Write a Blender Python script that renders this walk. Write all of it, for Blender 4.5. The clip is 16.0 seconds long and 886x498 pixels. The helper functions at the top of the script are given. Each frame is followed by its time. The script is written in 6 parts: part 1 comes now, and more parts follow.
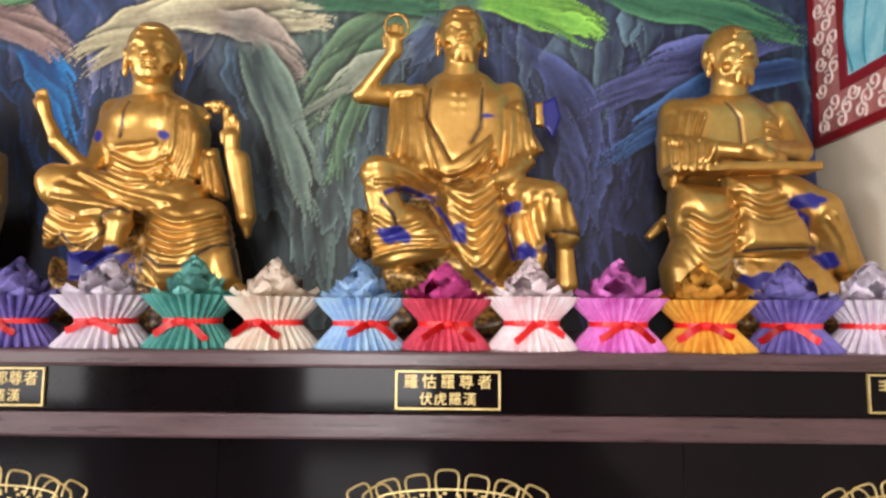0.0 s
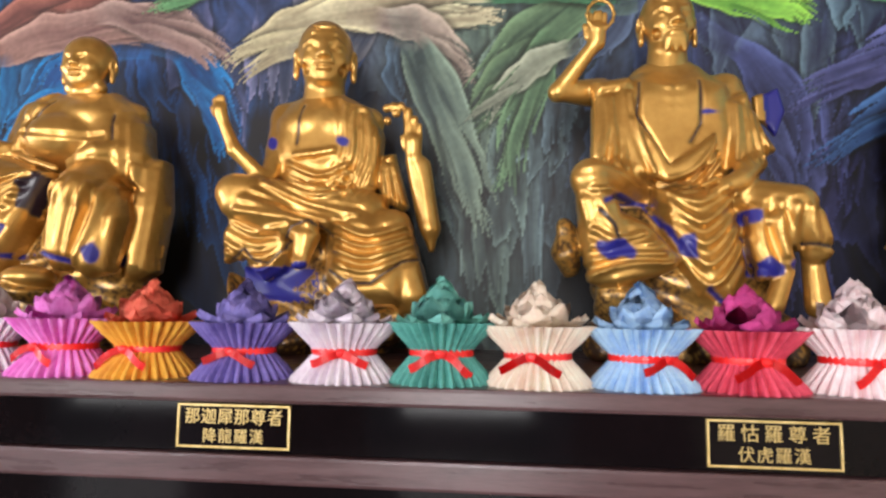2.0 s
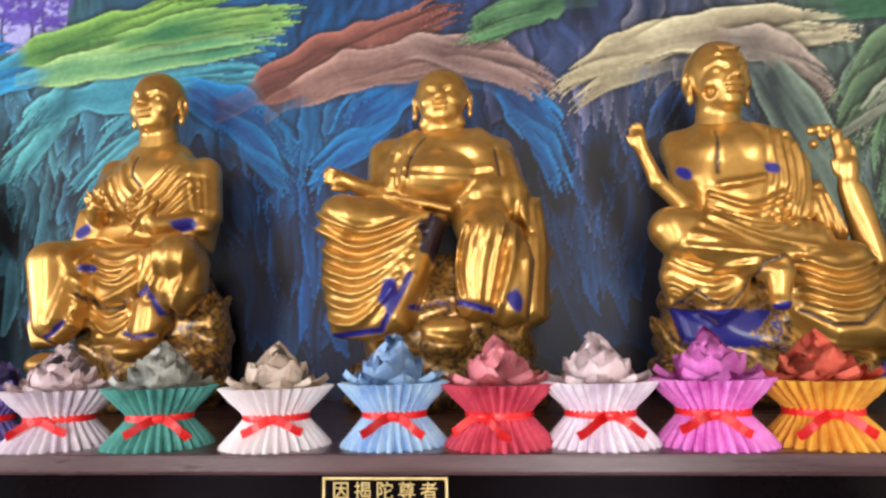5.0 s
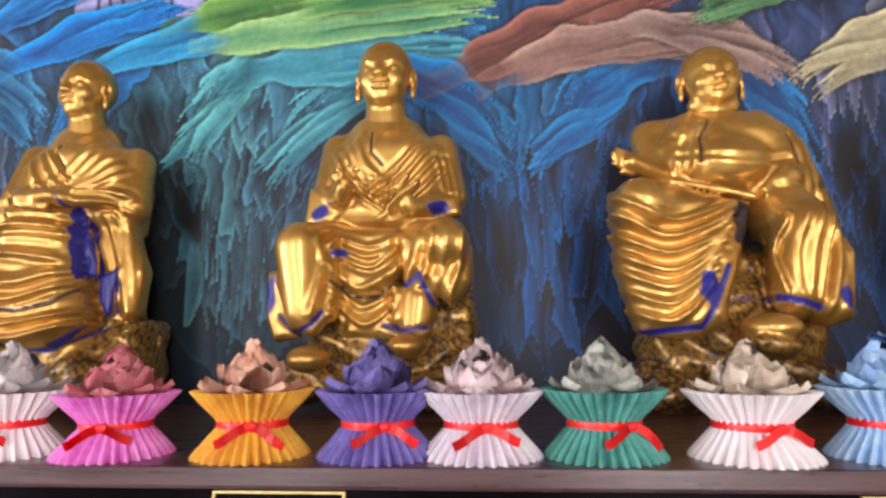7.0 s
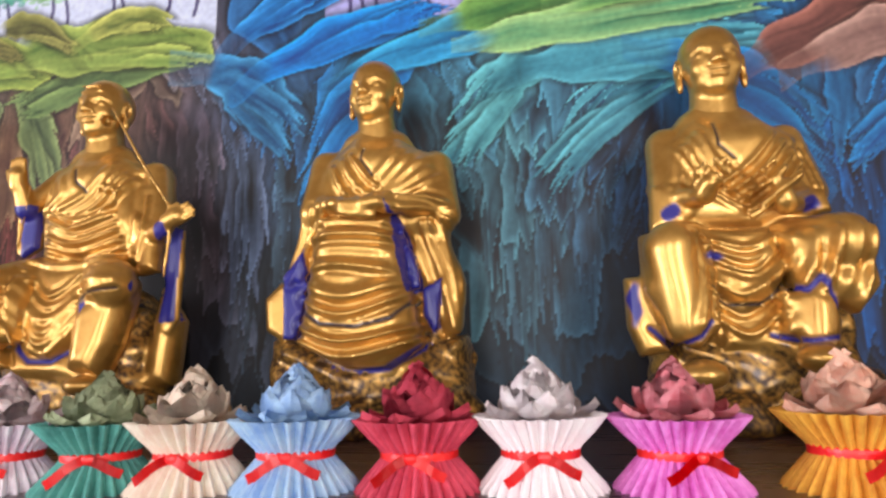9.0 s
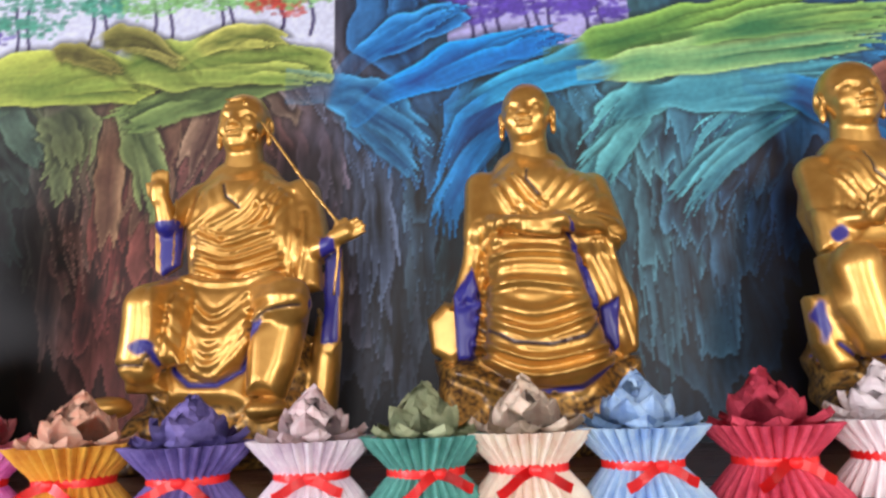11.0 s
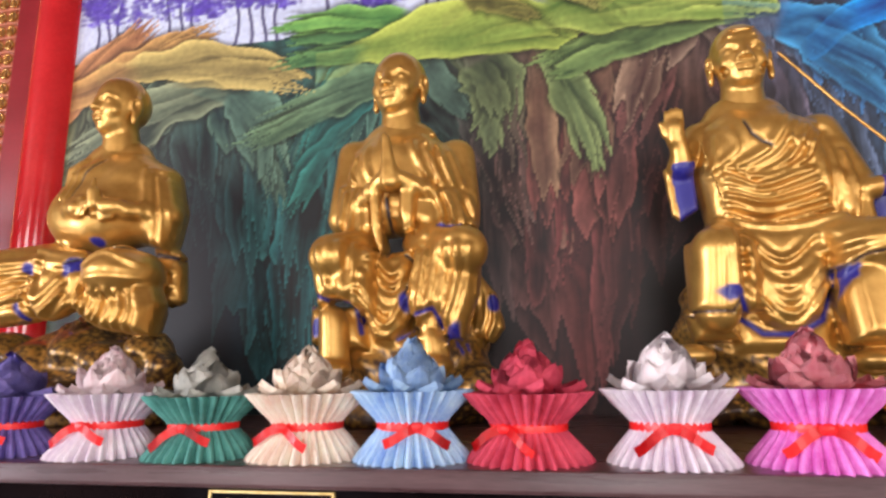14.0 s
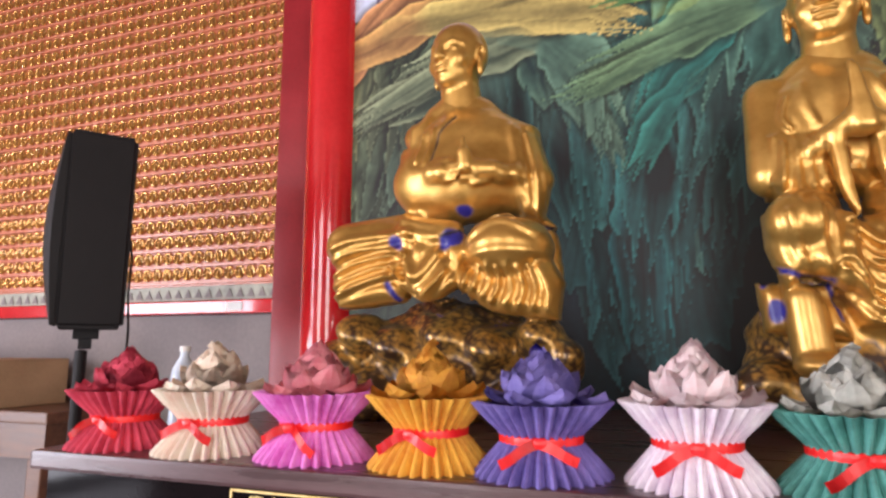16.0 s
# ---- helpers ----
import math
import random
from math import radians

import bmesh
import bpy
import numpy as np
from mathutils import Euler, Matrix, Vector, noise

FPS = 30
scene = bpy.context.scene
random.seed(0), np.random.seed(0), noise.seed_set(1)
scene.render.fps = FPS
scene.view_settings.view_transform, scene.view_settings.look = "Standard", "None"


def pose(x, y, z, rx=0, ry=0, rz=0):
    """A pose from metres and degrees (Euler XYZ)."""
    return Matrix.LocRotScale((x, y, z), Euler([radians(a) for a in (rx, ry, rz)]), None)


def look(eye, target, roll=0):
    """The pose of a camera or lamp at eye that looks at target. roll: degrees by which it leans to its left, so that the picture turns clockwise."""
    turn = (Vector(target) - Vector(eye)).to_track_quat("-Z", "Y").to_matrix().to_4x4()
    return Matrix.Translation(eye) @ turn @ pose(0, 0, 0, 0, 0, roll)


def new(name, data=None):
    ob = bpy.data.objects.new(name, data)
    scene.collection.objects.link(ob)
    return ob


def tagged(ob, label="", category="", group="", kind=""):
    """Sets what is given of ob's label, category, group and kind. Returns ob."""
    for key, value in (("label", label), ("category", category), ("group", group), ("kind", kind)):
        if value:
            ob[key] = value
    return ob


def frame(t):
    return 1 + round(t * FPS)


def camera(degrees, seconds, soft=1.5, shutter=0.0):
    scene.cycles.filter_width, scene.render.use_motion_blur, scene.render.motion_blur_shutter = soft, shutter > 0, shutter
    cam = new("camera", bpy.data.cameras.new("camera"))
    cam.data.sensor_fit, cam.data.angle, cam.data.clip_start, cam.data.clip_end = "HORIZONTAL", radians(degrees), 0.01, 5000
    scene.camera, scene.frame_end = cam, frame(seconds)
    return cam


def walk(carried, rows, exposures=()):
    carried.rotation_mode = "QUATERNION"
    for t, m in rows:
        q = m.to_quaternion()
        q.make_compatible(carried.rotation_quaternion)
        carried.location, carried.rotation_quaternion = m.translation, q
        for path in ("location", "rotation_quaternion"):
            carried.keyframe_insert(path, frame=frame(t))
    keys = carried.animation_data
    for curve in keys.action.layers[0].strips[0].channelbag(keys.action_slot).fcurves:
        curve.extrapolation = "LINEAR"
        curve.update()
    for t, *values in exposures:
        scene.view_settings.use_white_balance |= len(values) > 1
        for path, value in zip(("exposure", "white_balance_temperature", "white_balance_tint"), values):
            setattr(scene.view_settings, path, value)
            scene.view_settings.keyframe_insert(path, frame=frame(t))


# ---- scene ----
cam = camera(72.1, 16.0, soft=2.6)
PATH = [
    (0, (-0.03, 0.107, 1.33), (-0.055, 2.098, 1.516), 0.4),
    (0.5, (-0.139, 0.143, 1.34), (-0.161, 2.136, 1.513), -0.7),
    (1, (-0.306, 0.147, 1.359), (-0.238, 2.139, 1.517), 1.1),
    (1.5, (-0.364, 0.173, 1.364), (-0.436, 2.165, 1.534), 0.8),
    (2, (-0.464, 0.277, 1.375), (-0.678, 2.256, 1.572), 0.7),
    (2.5, (-0.613, 0.283, 1.371), (-0.969, 2.239, 1.59), 0.3),
    (3, (-0.853, 0.223, 1.391), (-1.226, 2.176, 1.603), -0.3),
    (3.5, (-1.062, 0.298, 1.394), (-1.445, 2.245, 1.649), -0.2),
    (4, (-1.232, 0.352, 1.396), (-1.647, 2.284, 1.704), -0.3),
    (4.2, (-1.316, 0.334, 1.402), (-1.706, 2.27, 1.716), -0.6),
    (6.3, (-2.259, 0.305, 1.416), (-2.327, 2.281, 1.72), -0.7),
    (6.5, (-2.345, 0.315, 1.411), (-2.419, 2.29, 1.716), -0.5),
    (7, (-2.539, 0.377, 1.429), (-2.685, 2.349, 1.727), -0.5),
    (7.5, (-2.753, 0.377, 1.422), (-2.97, 2.34, 1.736), -0.5),
    (8, (-3.014, 0.319, 1.439), (-3.211, 2.287, 1.737), -1.2),
    (8.5, (-3.22, 0.378, 1.432), (-3.435, 2.339, 1.76), -1.3),
    (9, (-3.412, 0.454, 1.433), (-3.652, 2.407, 1.791), -1.4),
    (9.2, (-3.484, 0.45, 1.427), (-3.722, 2.4, 1.8), -1.5),
    (11.3, (-4.165, 0.41, 1.402), (-4.18, 2.353, 1.878), -2.5),
    (11.5, (-4.25, 0.374, 1.402), (-4.252, 2.318, 1.875), -2.7),
    (12, (-4.408, 0.369, 1.39), (-4.465, 2.307, 1.882), -2.4),
    (12.5, (-4.579, 0.432, 1.402), (-4.661, 2.368, 1.896), -2.0),
    (13, (-4.799, 0.382, 1.399), (-4.878, 2.324, 1.872), -2.0),
    (13.5, (-5.015, 0.322, 1.389), (-5.181, 2.267, 1.826), -1.5),
    (14, (-5.215, 0.408, 1.385), (-5.577, 2.337, 1.77), -0.8),
    (14.5, (-5.426, 0.467, 1.386), (-5.943, 2.368, 1.729), -0.3),
    (15, (-5.672, 0.424, 1.405), (-6.236, 2.319, 1.708), -0.8),
    (15.5, (-5.885, 0.469, 1.403), (-6.488, 2.349, 1.721), -0.8),
    (16, (-6.072, 0.495, 1.429), (-6.739, 2.355, 1.737), -0.1),
]
walk(cam, [(t, look(eye, target, roll)) for t, eye, target, roll in PATH], [(0, -0.08, 6150, 13), (6.5, -0.22, 6250, 15), (16, -0.31, 6420, 20)])

# ---- light ----
world = bpy.data.worlds.new("world")
scene.world = world
world.use_nodes = True
wn = world.node_tree
sky = wn.nodes.new("ShaderNodeTexSky")
sky.sky_type, sky.sun_disc, sky.sun_elevation, sky.sun_rotation = "NISHITA", False, radians(50), radians(200)
wn.links.new(sky.outputs[0], wn.nodes["Background"].inputs[0])
wn.nodes["Background"].inputs[1].default_value = 0.12


def area(name, eye, target, w, h, power, colour):
    lamp = bpy.data.lights.new(name, "AREA")
    lamp.shape, lamp.size, lamp.size_y, lamp.energy, lamp.color = "RECTANGLE", w, h, power, colour
    ob = new(name, lamp)
    ob.matrix_world = look(eye, target)
    return ob


# daylight in the three door openings of the wall behind the walk
for dx, power in ((-8.3, 160), (-4.6, 150), (-0.9, 240)):
    area("door_daylight", (dx, -3.95, 1.75), (dx, 2, 1.6), 1.3, 2.9, power, (1.0, 0.96, 0.90))
# daylight in the doorway of the end wall
area("door_daylight", (-11.95, -2.1, 1.6), (0, -0.4, 1.5), 2.9, 3.0, 520, (0.92, 0.95, 1.0))

# ---- materials ----
def material(name, rough=0.5, metal=0.0, coat=0.0):
    m = bpy.data.materials.new(name)
    m.use_nodes = True
    b = m.node_tree.nodes["Principled BSDF"]
    b.inputs["Roughness"].default_value, b.inputs["Metallic"].default_value = rough, metal
    b.inputs["Coat Weight"].default_value = coat
    return m, m.node_tree, b


def mottled(name, c1, c2, scale=8.0, rough=0.5, metal=0.0, bump=0.1, fine=60.0, coat=0.0, spread=0.35, stretch=(1, 1, 1), island=0.0):
    """Two-tone surface: broad stains, fine grain, a little relief and uneven gloss."""
    m, nt, b = material(name, rough, metal, coat)
    n, l = nt.nodes, nt.links
    co = n.new("ShaderNodeTexCoord")
    mp = n.new("ShaderNodeMapping")
    mp.inputs["Scale"].default_value = stretch
    l.new(co.outputs["Object"], mp.inputs[0])
    a = n.new("ShaderNodeTexNoise")
    a.inputs["Scale"].default_value, a.inputs["Detail"].default_value = scale, 6
    f = n.new("ShaderNodeTexNoise")
    f.inputs["Scale"].default_value, f.inputs["Detail"].default_value = fine, 4
    for t in (a, f):
        l.new(mp.outputs[0], t.inputs["Vector"])
    add = n.new("ShaderNodeMath")
    add.operation = "MULTIPLY_ADD"
    add.inputs[1].default_value = 0.35
    l.new(f.outputs["Fac"], add.inputs[0]), l.new(a.outputs["Fac"], add.inputs[2])
    r = n.new("ShaderNodeValToRGB")
    r.color_ramp.elements[0].position, r.color_ramp.elements[1].position = 0.68 - spread / 2, 0.68 + spread / 2
    r.color_ramp.elements[0].color, r.color_ramp.elements[1].color = (*c1, 1), (*c2, 1)
    l.new(add.outputs[0], r.inputs[0])
    last = r.outputs[0]
    if island:
        hue = n.new("ShaderNodeHueSaturation")
        info = n.new("ShaderNodeObjectInfo")
        rng = n.new("ShaderNodeMapRange")
        rng.inputs[3].default_value, rng.inputs[4].default_value = 1 - island, 1 + island
        l.new(info.outputs["Random"], rng.inputs[0]), l.new(rng.outputs[0], hue.inputs["Value"]), l.new(last, hue.inputs["Color"])
        last = hue.outputs[0]
    l.new(last, b.inputs["Base Color"])
    rr = n.new("ShaderNodeMapRange")
    rr.inputs[3].default_value, rr.inputs[4].default_value = max(0.02, rough * 0.75), min(1, rough * 1.3)
    l.new(a.outputs["Fac"], rr.inputs[0]), l.new(rr.outputs[0], b.inputs["Roughness"])
    if bump:
        bp = n.new("ShaderNodeBump")
        bp.inputs["Strength"].default_value, bp.inputs["Distance"].default_value = bump, 0.01
        l.new(add.outputs[0], bp.inputs["Height"]), l.new(bp.outputs[0], b.inputs["Normal"])
    return m




def gilded(name):
    """Gold paint with blue linings, dark hems, a shaded opening painted dark and bronzed rock, set apart by the painted
    tone of the mesh.
    """
    m = mottled(name, (0.50, 0.268, 0.055), (0.70, 0.415, 0.105), 7, 0.34, 0.78, 0.06, 40, coat=0.4)
    nt = m.node_tree
    n, l = nt.nodes, nt.links
    bsdf = n["Principled BSDF"]
    bsdf.inputs["Coat Roughness"].default_value = 0.22
    base = bsdf.inputs["Base Color"].links[0].from_socket
    gloss = bsdf.inputs["Roughness"].links[0].from_socket
    tone = n.new("ShaderNodeVertexColor")
    tone.layer_name = "tone"
    split = n.new("ShaderNodeSeparateColor")
    l.new(tone.outputs[0], split.inputs[0])
    grain_tex = n.new("ShaderNodeTexNoise")
    grain_tex.inputs["Scale"].default_value, grain_tex.inputs["Detail"].default_value = 9, 1.5
    rockmix = n.new("ShaderNodeValToRGB")
    rockmix.color_ramp.elements[0].color, rockmix.color_ramp.elements[1].color = (0.045, 0.021, 0.011, 1), (0.080, 0.040, 0.017, 1)
    rockmix.color_ramp.elements[0].position, rockmix.color_ramp.elements[1].position = 0.2, 0.95
    l.new(grain_tex.outputs["Fac"], rockmix.inputs[0])
    metal = None
    for i, colour in enumerate(((0.014, 0.014, 0.22, 1), (0.018, 0.010, 0.022, 1), None)):
        mix = n.new("ShaderNodeMix")
        mix.data_type = "RGBA"
        l.new(split.outputs[i], mix.inputs["Factor"]), l.new(base, mix.inputs["A"])
        if colour:
            mix.inputs["B"].default_value = colour
        else:
            l.new(rockmix.outputs[0], mix.inputs["B"])
        base = mix.outputs["Result"]
        sub = n.new("ShaderNodeMath")
        sub.operation, sub.use_clamp = "MULTIPLY_ADD", True
        sub.inputs[1].default_value = -0.75 if colour else -0.45
        l.new(split.outputs[i], sub.inputs[0])
        if metal:
            l.new(metal, sub.inputs[2])
        else:
            sub.inputs[2].default_value = 0.75
        metal = sub.outputs[0]
    rough = n.new("ShaderNodeMath")
    rough.operation = "MULTIPLY_ADD"
    rough.inputs[1].default_value = 0.22
    l.new(split.outputs[0], rough.inputs[0]), l.new(gloss, rough.inputs[2])
    l.new(base, bsdf.inputs["Base Color"]), l.new(metal, bsdf.inputs["Metallic"]), l.new(rough.outputs[0], bsdf.inputs["Roughness"])
    return m


GOLD = gilded("gold_paint")
LACQUER = mottled("black_lacquer", (0.0035, 0.0025, 0.003), (0.007, 0.0045, 0.0055), 3, 0.08, 0, 0.006, 90)
WOOD = mottled("dark_wood", (0.055, 0.026, 0.028), (0.105, 0.055, 0.058), 5, 0.28, 0, 0.06, 40, stretch=(1, 12, 12))
LACQUER.node_tree.nodes["Principled BSDF"].inputs["Specular IOR Level"].default_value = 0.11
GILT = mottled("gilt_line", (0.62, 0.44, 0.15), (0.80, 0.62, 0.28), 30, 0.4, 0.5, 0.05)
HALL = mottled("dark_red_hall_wall", (0.16, 0.05, 0.035), (0.24, 0.09, 0.06), 3, 0.6, 0, 0.06, 80)
CREAM = mottled("cream_plaster", (0.70, 0.62, 0.47), (0.80, 0.73, 0.58), 2.5, 0.8, 0, 0.08, 120)
RED = mottled("red_gloss_paint", (0.50, 0.010, 0.014), (0.66, 0.02, 0.024), 4, 0.16, 0, 0.02, 70, coat=0.5)
DARKRED = mottled("dark_red_paint", (0.20, 0.008, 0.012), (0.30, 0.014, 0.02), 5, 0.3, 0, 0.04, 70)
STONE = mottled("floor_granite", (0.07, 0.065, 0.06), (0.15, 0.14, 0.13), 30, 0.22, 0, 0.02, 220)
CEIL = mottled("ceiling_paint", (0.22, 0.13, 0.09), (0.32, 0.20, 0.14), 3, 0.8, 0, 0.05)
RIBBON = mottled("red_ribbon", (0.80, 0.012, 0.014), (0.92, 0.035, 0.03), 40, 0.32, 0, 0.05)


# ---- building helpers ----
def meshed(name, bm, mats, smooth=False):
    me = bpy.data.meshes.new(name)
    bm.to_mesh(me)
    bm.free()
    for m in mats if isinstance(mats, (list, tuple)) else [mats]:
        me.materials.append(m)
    if smooth:
        me.polygons.foreach_set("use_smooth", [True] * len(me.polygons))
    return me


def part(name, bm, mats, parent, label="", smooth=False):
    ob = new(name, meshed(name, bm, mats, smooth))
    ob.parent = parent
    return tagged(ob, label)


def thing(name, label, category, at=(0, 0, 0), group="", kind=""):
    ob = new(name)
    ob.location = at
    return tagged(ob, label, category, group, kind)


def box(bm, x0, x1, y0, y1, z0, z1, bevel=0.0):
    """A block, its edges rounded off."""
    made = bmesh.ops.create_cube(bm, size=1)["verts"]
    for v in made:
        v.co = Vector(((x0 + x1) / 2 + v.co.x * (x1 - x0), (y0 + y1) / 2 + v.co.y * (y1 - y0), (z0 + z1) / 2 + v.co.z * (z1 - z0)))
    if bevel:
        edges = list({e for v in made for e in v.link_edges})
        bmesh.ops.bevel(bm, geom=edges, offset=bevel, segments=2, affect="EDGES", profile=0.6)
    return bm


def block(x0, x1, y0, y1, z0, z1, bevel=0.0):
    return box(bmesh.new(), x0, x1, y0, y1, z0, z1, bevel)


def lathe(profile, n=48, ripple=None):
    """A turned shape from (radius, height) rows; ripple(i, r, h) moves the radius."""
    bm = bmesh.new()
    rings = []
    for r, h in profile:
        ring = []
        for i in range(n):
            a = 2 * math.pi * i / n
            q = ripple(i, r, h) if ripple else r
            ring.append(bm.verts.new((q * math.cos(a), q * math.sin(a), h)))
        rings.append(ring)
    for lo, hi in zip(rings, rings[1:]):
        for i in range(n):
            bm.faces.new((lo[i], lo[(i + 1) % n], hi[(i + 1) % n], hi[i]))
    return bm


def tube(points, radius, n=8):
    """A round cord along points."""
    bm = bmesh.new()
    rings = []
    pts = [Vector(p) for p in points]
    for i, p in enumerate(pts):
        way = (pts[min(i + 1, len(pts) - 1)] - pts[max(i - 1, 0)]).normalized()
        side = way.cross(Vector((0.13, 1, 0.21))).normalized()
        up = side.cross(way)
        rings.append([bm.verts.new(p + radius * (math.cos(2 * math.pi * k / n) * side + math.sin(2 * math.pi * k / n) * up)) for k in range(n)])
    for a, b in zip(rings, rings[1:]):
        for k in range(n):
            bm.faces.new((a[k], a[(k + 1) % n], b[(k + 1) % n], b[k]))
    bm.faces.new(rings[0]), bm.faces.new(rings[-1][::-1])
    return bm


def joined(*bms):
    """Several bmeshes as one."""
    out = bmesh.new()
    for b in bms:
        me = bpy.data.meshes.new("join")
        b.to_mesh(me)
        b.free()
        out.from_mesh(me)
        bpy.data.meshes.remove(me)
    return out


# ---- the hall ----
ALTAR_TOP, FRONT, EDGE, MURAL_Y = 1.24, 1.35, 1.325, 2.37
MURAL_L, MURAL_R = -7.13, 1.34
ALTAR_L = -7.17
ROOM_L, ROOM_BACK, CEILING = -12.0, -4.0, 3.7


def structure(name, bm, mat, label, category):
    return tagged(new(name, meshed(name, bm, mat)), label, category, kind="structure")


structure("floor", block(ROOM_L, 1.6, ROOM_BACK - 3, 3.0, -0.2, 0), STONE, "polished grey granite temple floor", "floor")
structure("ceiling", block(ROOM_L, 1.6, ROOM_BACK - 0.2, 3.0, CEILING, CEILING + 0.15), CEIL, "plain painted ceiling of the hall", "ceiling")
structure("wall_north", block(ROOM_L, 1.6, MURAL_Y + 0.18, MURAL_Y + 0.4, 0, CEILING), CREAM, "cream plaster wall behind the altar", "wall")
structure("wall_east", block(MURAL_R + 0.004, MURAL_R + 0.2, ROOM_BACK, MURAL_Y + 0.17, 0, CEILING), CREAM, "cream plaster side wall beside the altar", "wall")
west = block(ROOM_L - 0.2, ROOM_L, -0.5, 3.0, 0, CEILING)
box(west, ROOM_L - 0.2, ROOM_L, ROOM_BACK, -3.7, 0, CEILING), box(west, ROOM_L - 0.2, ROOM_L, -3.698, -0.502, 3.2, CEILING)
structure("wall_west", west, HALL, "dark red end wall with an open doorway", "wall")
bm = bmesh.new()
xs = [ROOM_L, -9.4, -7.2, -5.7, -3.5, -2.0, 0.2, 1.5]
for a, b in ((0, 1), (2, 3), (4, 5), (6, 7)):
    box(bm, xs[a], xs[b], ROOM_BACK - 0.2, ROOM_BACK, 0, CEILING)
for a, b in ((1, 2), (3, 4), (5, 6)):
    box(bm, xs[a] + 0.002, xs[b] - 0.002, ROOM_BACK - 0.2, ROOM_BACK, 3.2, CEILING)
structure("wall_south", bm, HALL, "dark red wall with three open doorways", "wall")
structure("mural_wall", block(MURAL_L, MURAL_R, MURAL_Y + 0.004, MURAL_Y + 0.17, 0, CEILING), CREAM, "thick wall that carries the painted mural", "wall")


# ---- the painted mural: grotto curtains, hills and trees ----
lattice = np.random.RandomState(11).rand(256, 256)


def grain(u, v, seed=0):
    """Smooth random values from 0 to 1 over the plane."""
    u, v = u + 17.3 * seed, v + 9.1 * seed
    iu, iv = np.floor(u).astype(int), np.floor(v).astype(int)
    fu, fv = u - iu, v - iv
    fu, fv = fu * fu * (3 - 2 * fu), fv * fv * (3 - 2 * fv)
    a = lattice[iu % 256, iv % 256] * (1 - fu) + lattice[(iu + 1) % 256, iv % 256] * fu
    b = lattice[iu % 256, (iv + 1) % 256] * (1 - fu) + lattice[(iu + 1) % 256, (iv + 1) % 256] * fu
    return a * (1 - fv) + b * fv


def paint(r, g, b):
    return np.array([(c / 255) ** 2.2 for c in (r, g, b)])


CELL = 0.0062
mx = np.linspace(MURAL_L, MURAL_R, int((MURAL_R - MURAL_L) / CELL))
mz = np.linspace(1.20, 3.20, int(2.0 / CELL))
X, Z = np.meshgrid(mx, mz)
SEATS = [0.905, 0.0, -1.012, -1.865, -2.85, -3.83, -4.70, -5.66, -6.60]
STOPS = [-7.13, -6.6, -6.1, -5.7, -5.2, -4.7, -4.3, -3.9, -3.4, -2.9, -2.4, -1.9, -1.45, -1.0, -0.55, 0.0, 0.5, 1.34]
CANOPY = [(140, 135, 100), (112, 128, 104), (118, 138, 108), (104, 132, 112), (124, 126, 94), (120, 124, 106), (66, 124, 180), (52, 116, 186), (96, 150, 158), (74, 140, 172), (66, 132, 160), (118, 98, 96), (122, 100, 98), (168, 156, 132), (118, 138, 112), (100, 110, 122), (104, 126, 98), (70, 108, 96)]
MIDDLE = [(92, 108, 88), (66, 86, 82), (58, 120, 124), (76, 112, 106), (132, 76, 74), (116, 82, 80), (88, 98, 116), (60, 104, 118), (88, 128, 142), (66, 104, 150), (44, 98, 160), (44, 92, 150), (50, 92, 146), (48, 80, 128), (126, 146, 138), (70, 84, 122), (84, 88, 134), (58, 62, 104)]
DEPTHS = [(34, 42, 36), (22, 32, 32), (28, 52, 58), (26, 40, 42), (60, 40, 42), (40, 30, 32), (30, 40, 48), (22, 36, 36), (44, 60, 78), (34, 38, 66), (26, 34, 62), (20, 28, 46), (22, 30, 46), (20, 24, 34), (44, 50, 58), (34, 30, 40), (36, 34, 50), (26, 26, 46)]


def along(table):
    lin = np.array([paint(*c) for c in table])
    wob = X + 0.22 * (grain(X * 3, Z * 3, 5) - 0.5)
    return np.stack([np.interp(wob, STOPS, lin[:, i]) for i in range(3)], -1)


canopy, middle, depths = along(CANOPY), along(MIDDLE), along(DEPTHS)
streak = grain(X * 52 + 9 * grain(X * 5, Z * 5, 1), Z * 7, 2) * 0.6 + grain(X * 21 + 5 * grain(X * 4, Z * 4, 3), Z * 4, 4) * 0.4
blot = grain(X * 4, Z * 4, 12) * 0.6 + grain(X * 11, Z * 11, 13) * 0.4


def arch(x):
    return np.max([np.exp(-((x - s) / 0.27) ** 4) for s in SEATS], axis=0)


def drips(x, width, seed, sharp=1.2):
    i = np.floor(x / width + 31 * seed)
    r = lattice[(i.astype(int) * 7 + 13 * seed) % 256, (i.astype(int) + 5 * seed) % 256]
    u = x / width + 31 * seed - i
    peak = 0.3 + 0.4 * r
    tri = np.where(u < peak, u / peak, (1 - u) / (1 - peak))
    return r * tri ** sharp


picture = depths * (0.55 + 0.9 * blot * streak)[..., None]
mist = np.exp(-((Z - 1.62) / 0.16) ** 2) * (1 - arch(X)) * (0.4 + 0.6 * blot)
picture = picture * (1 - 0.35 * mist[..., None]) + paint(96, 124, 156) * (0.35 * mist[..., None])


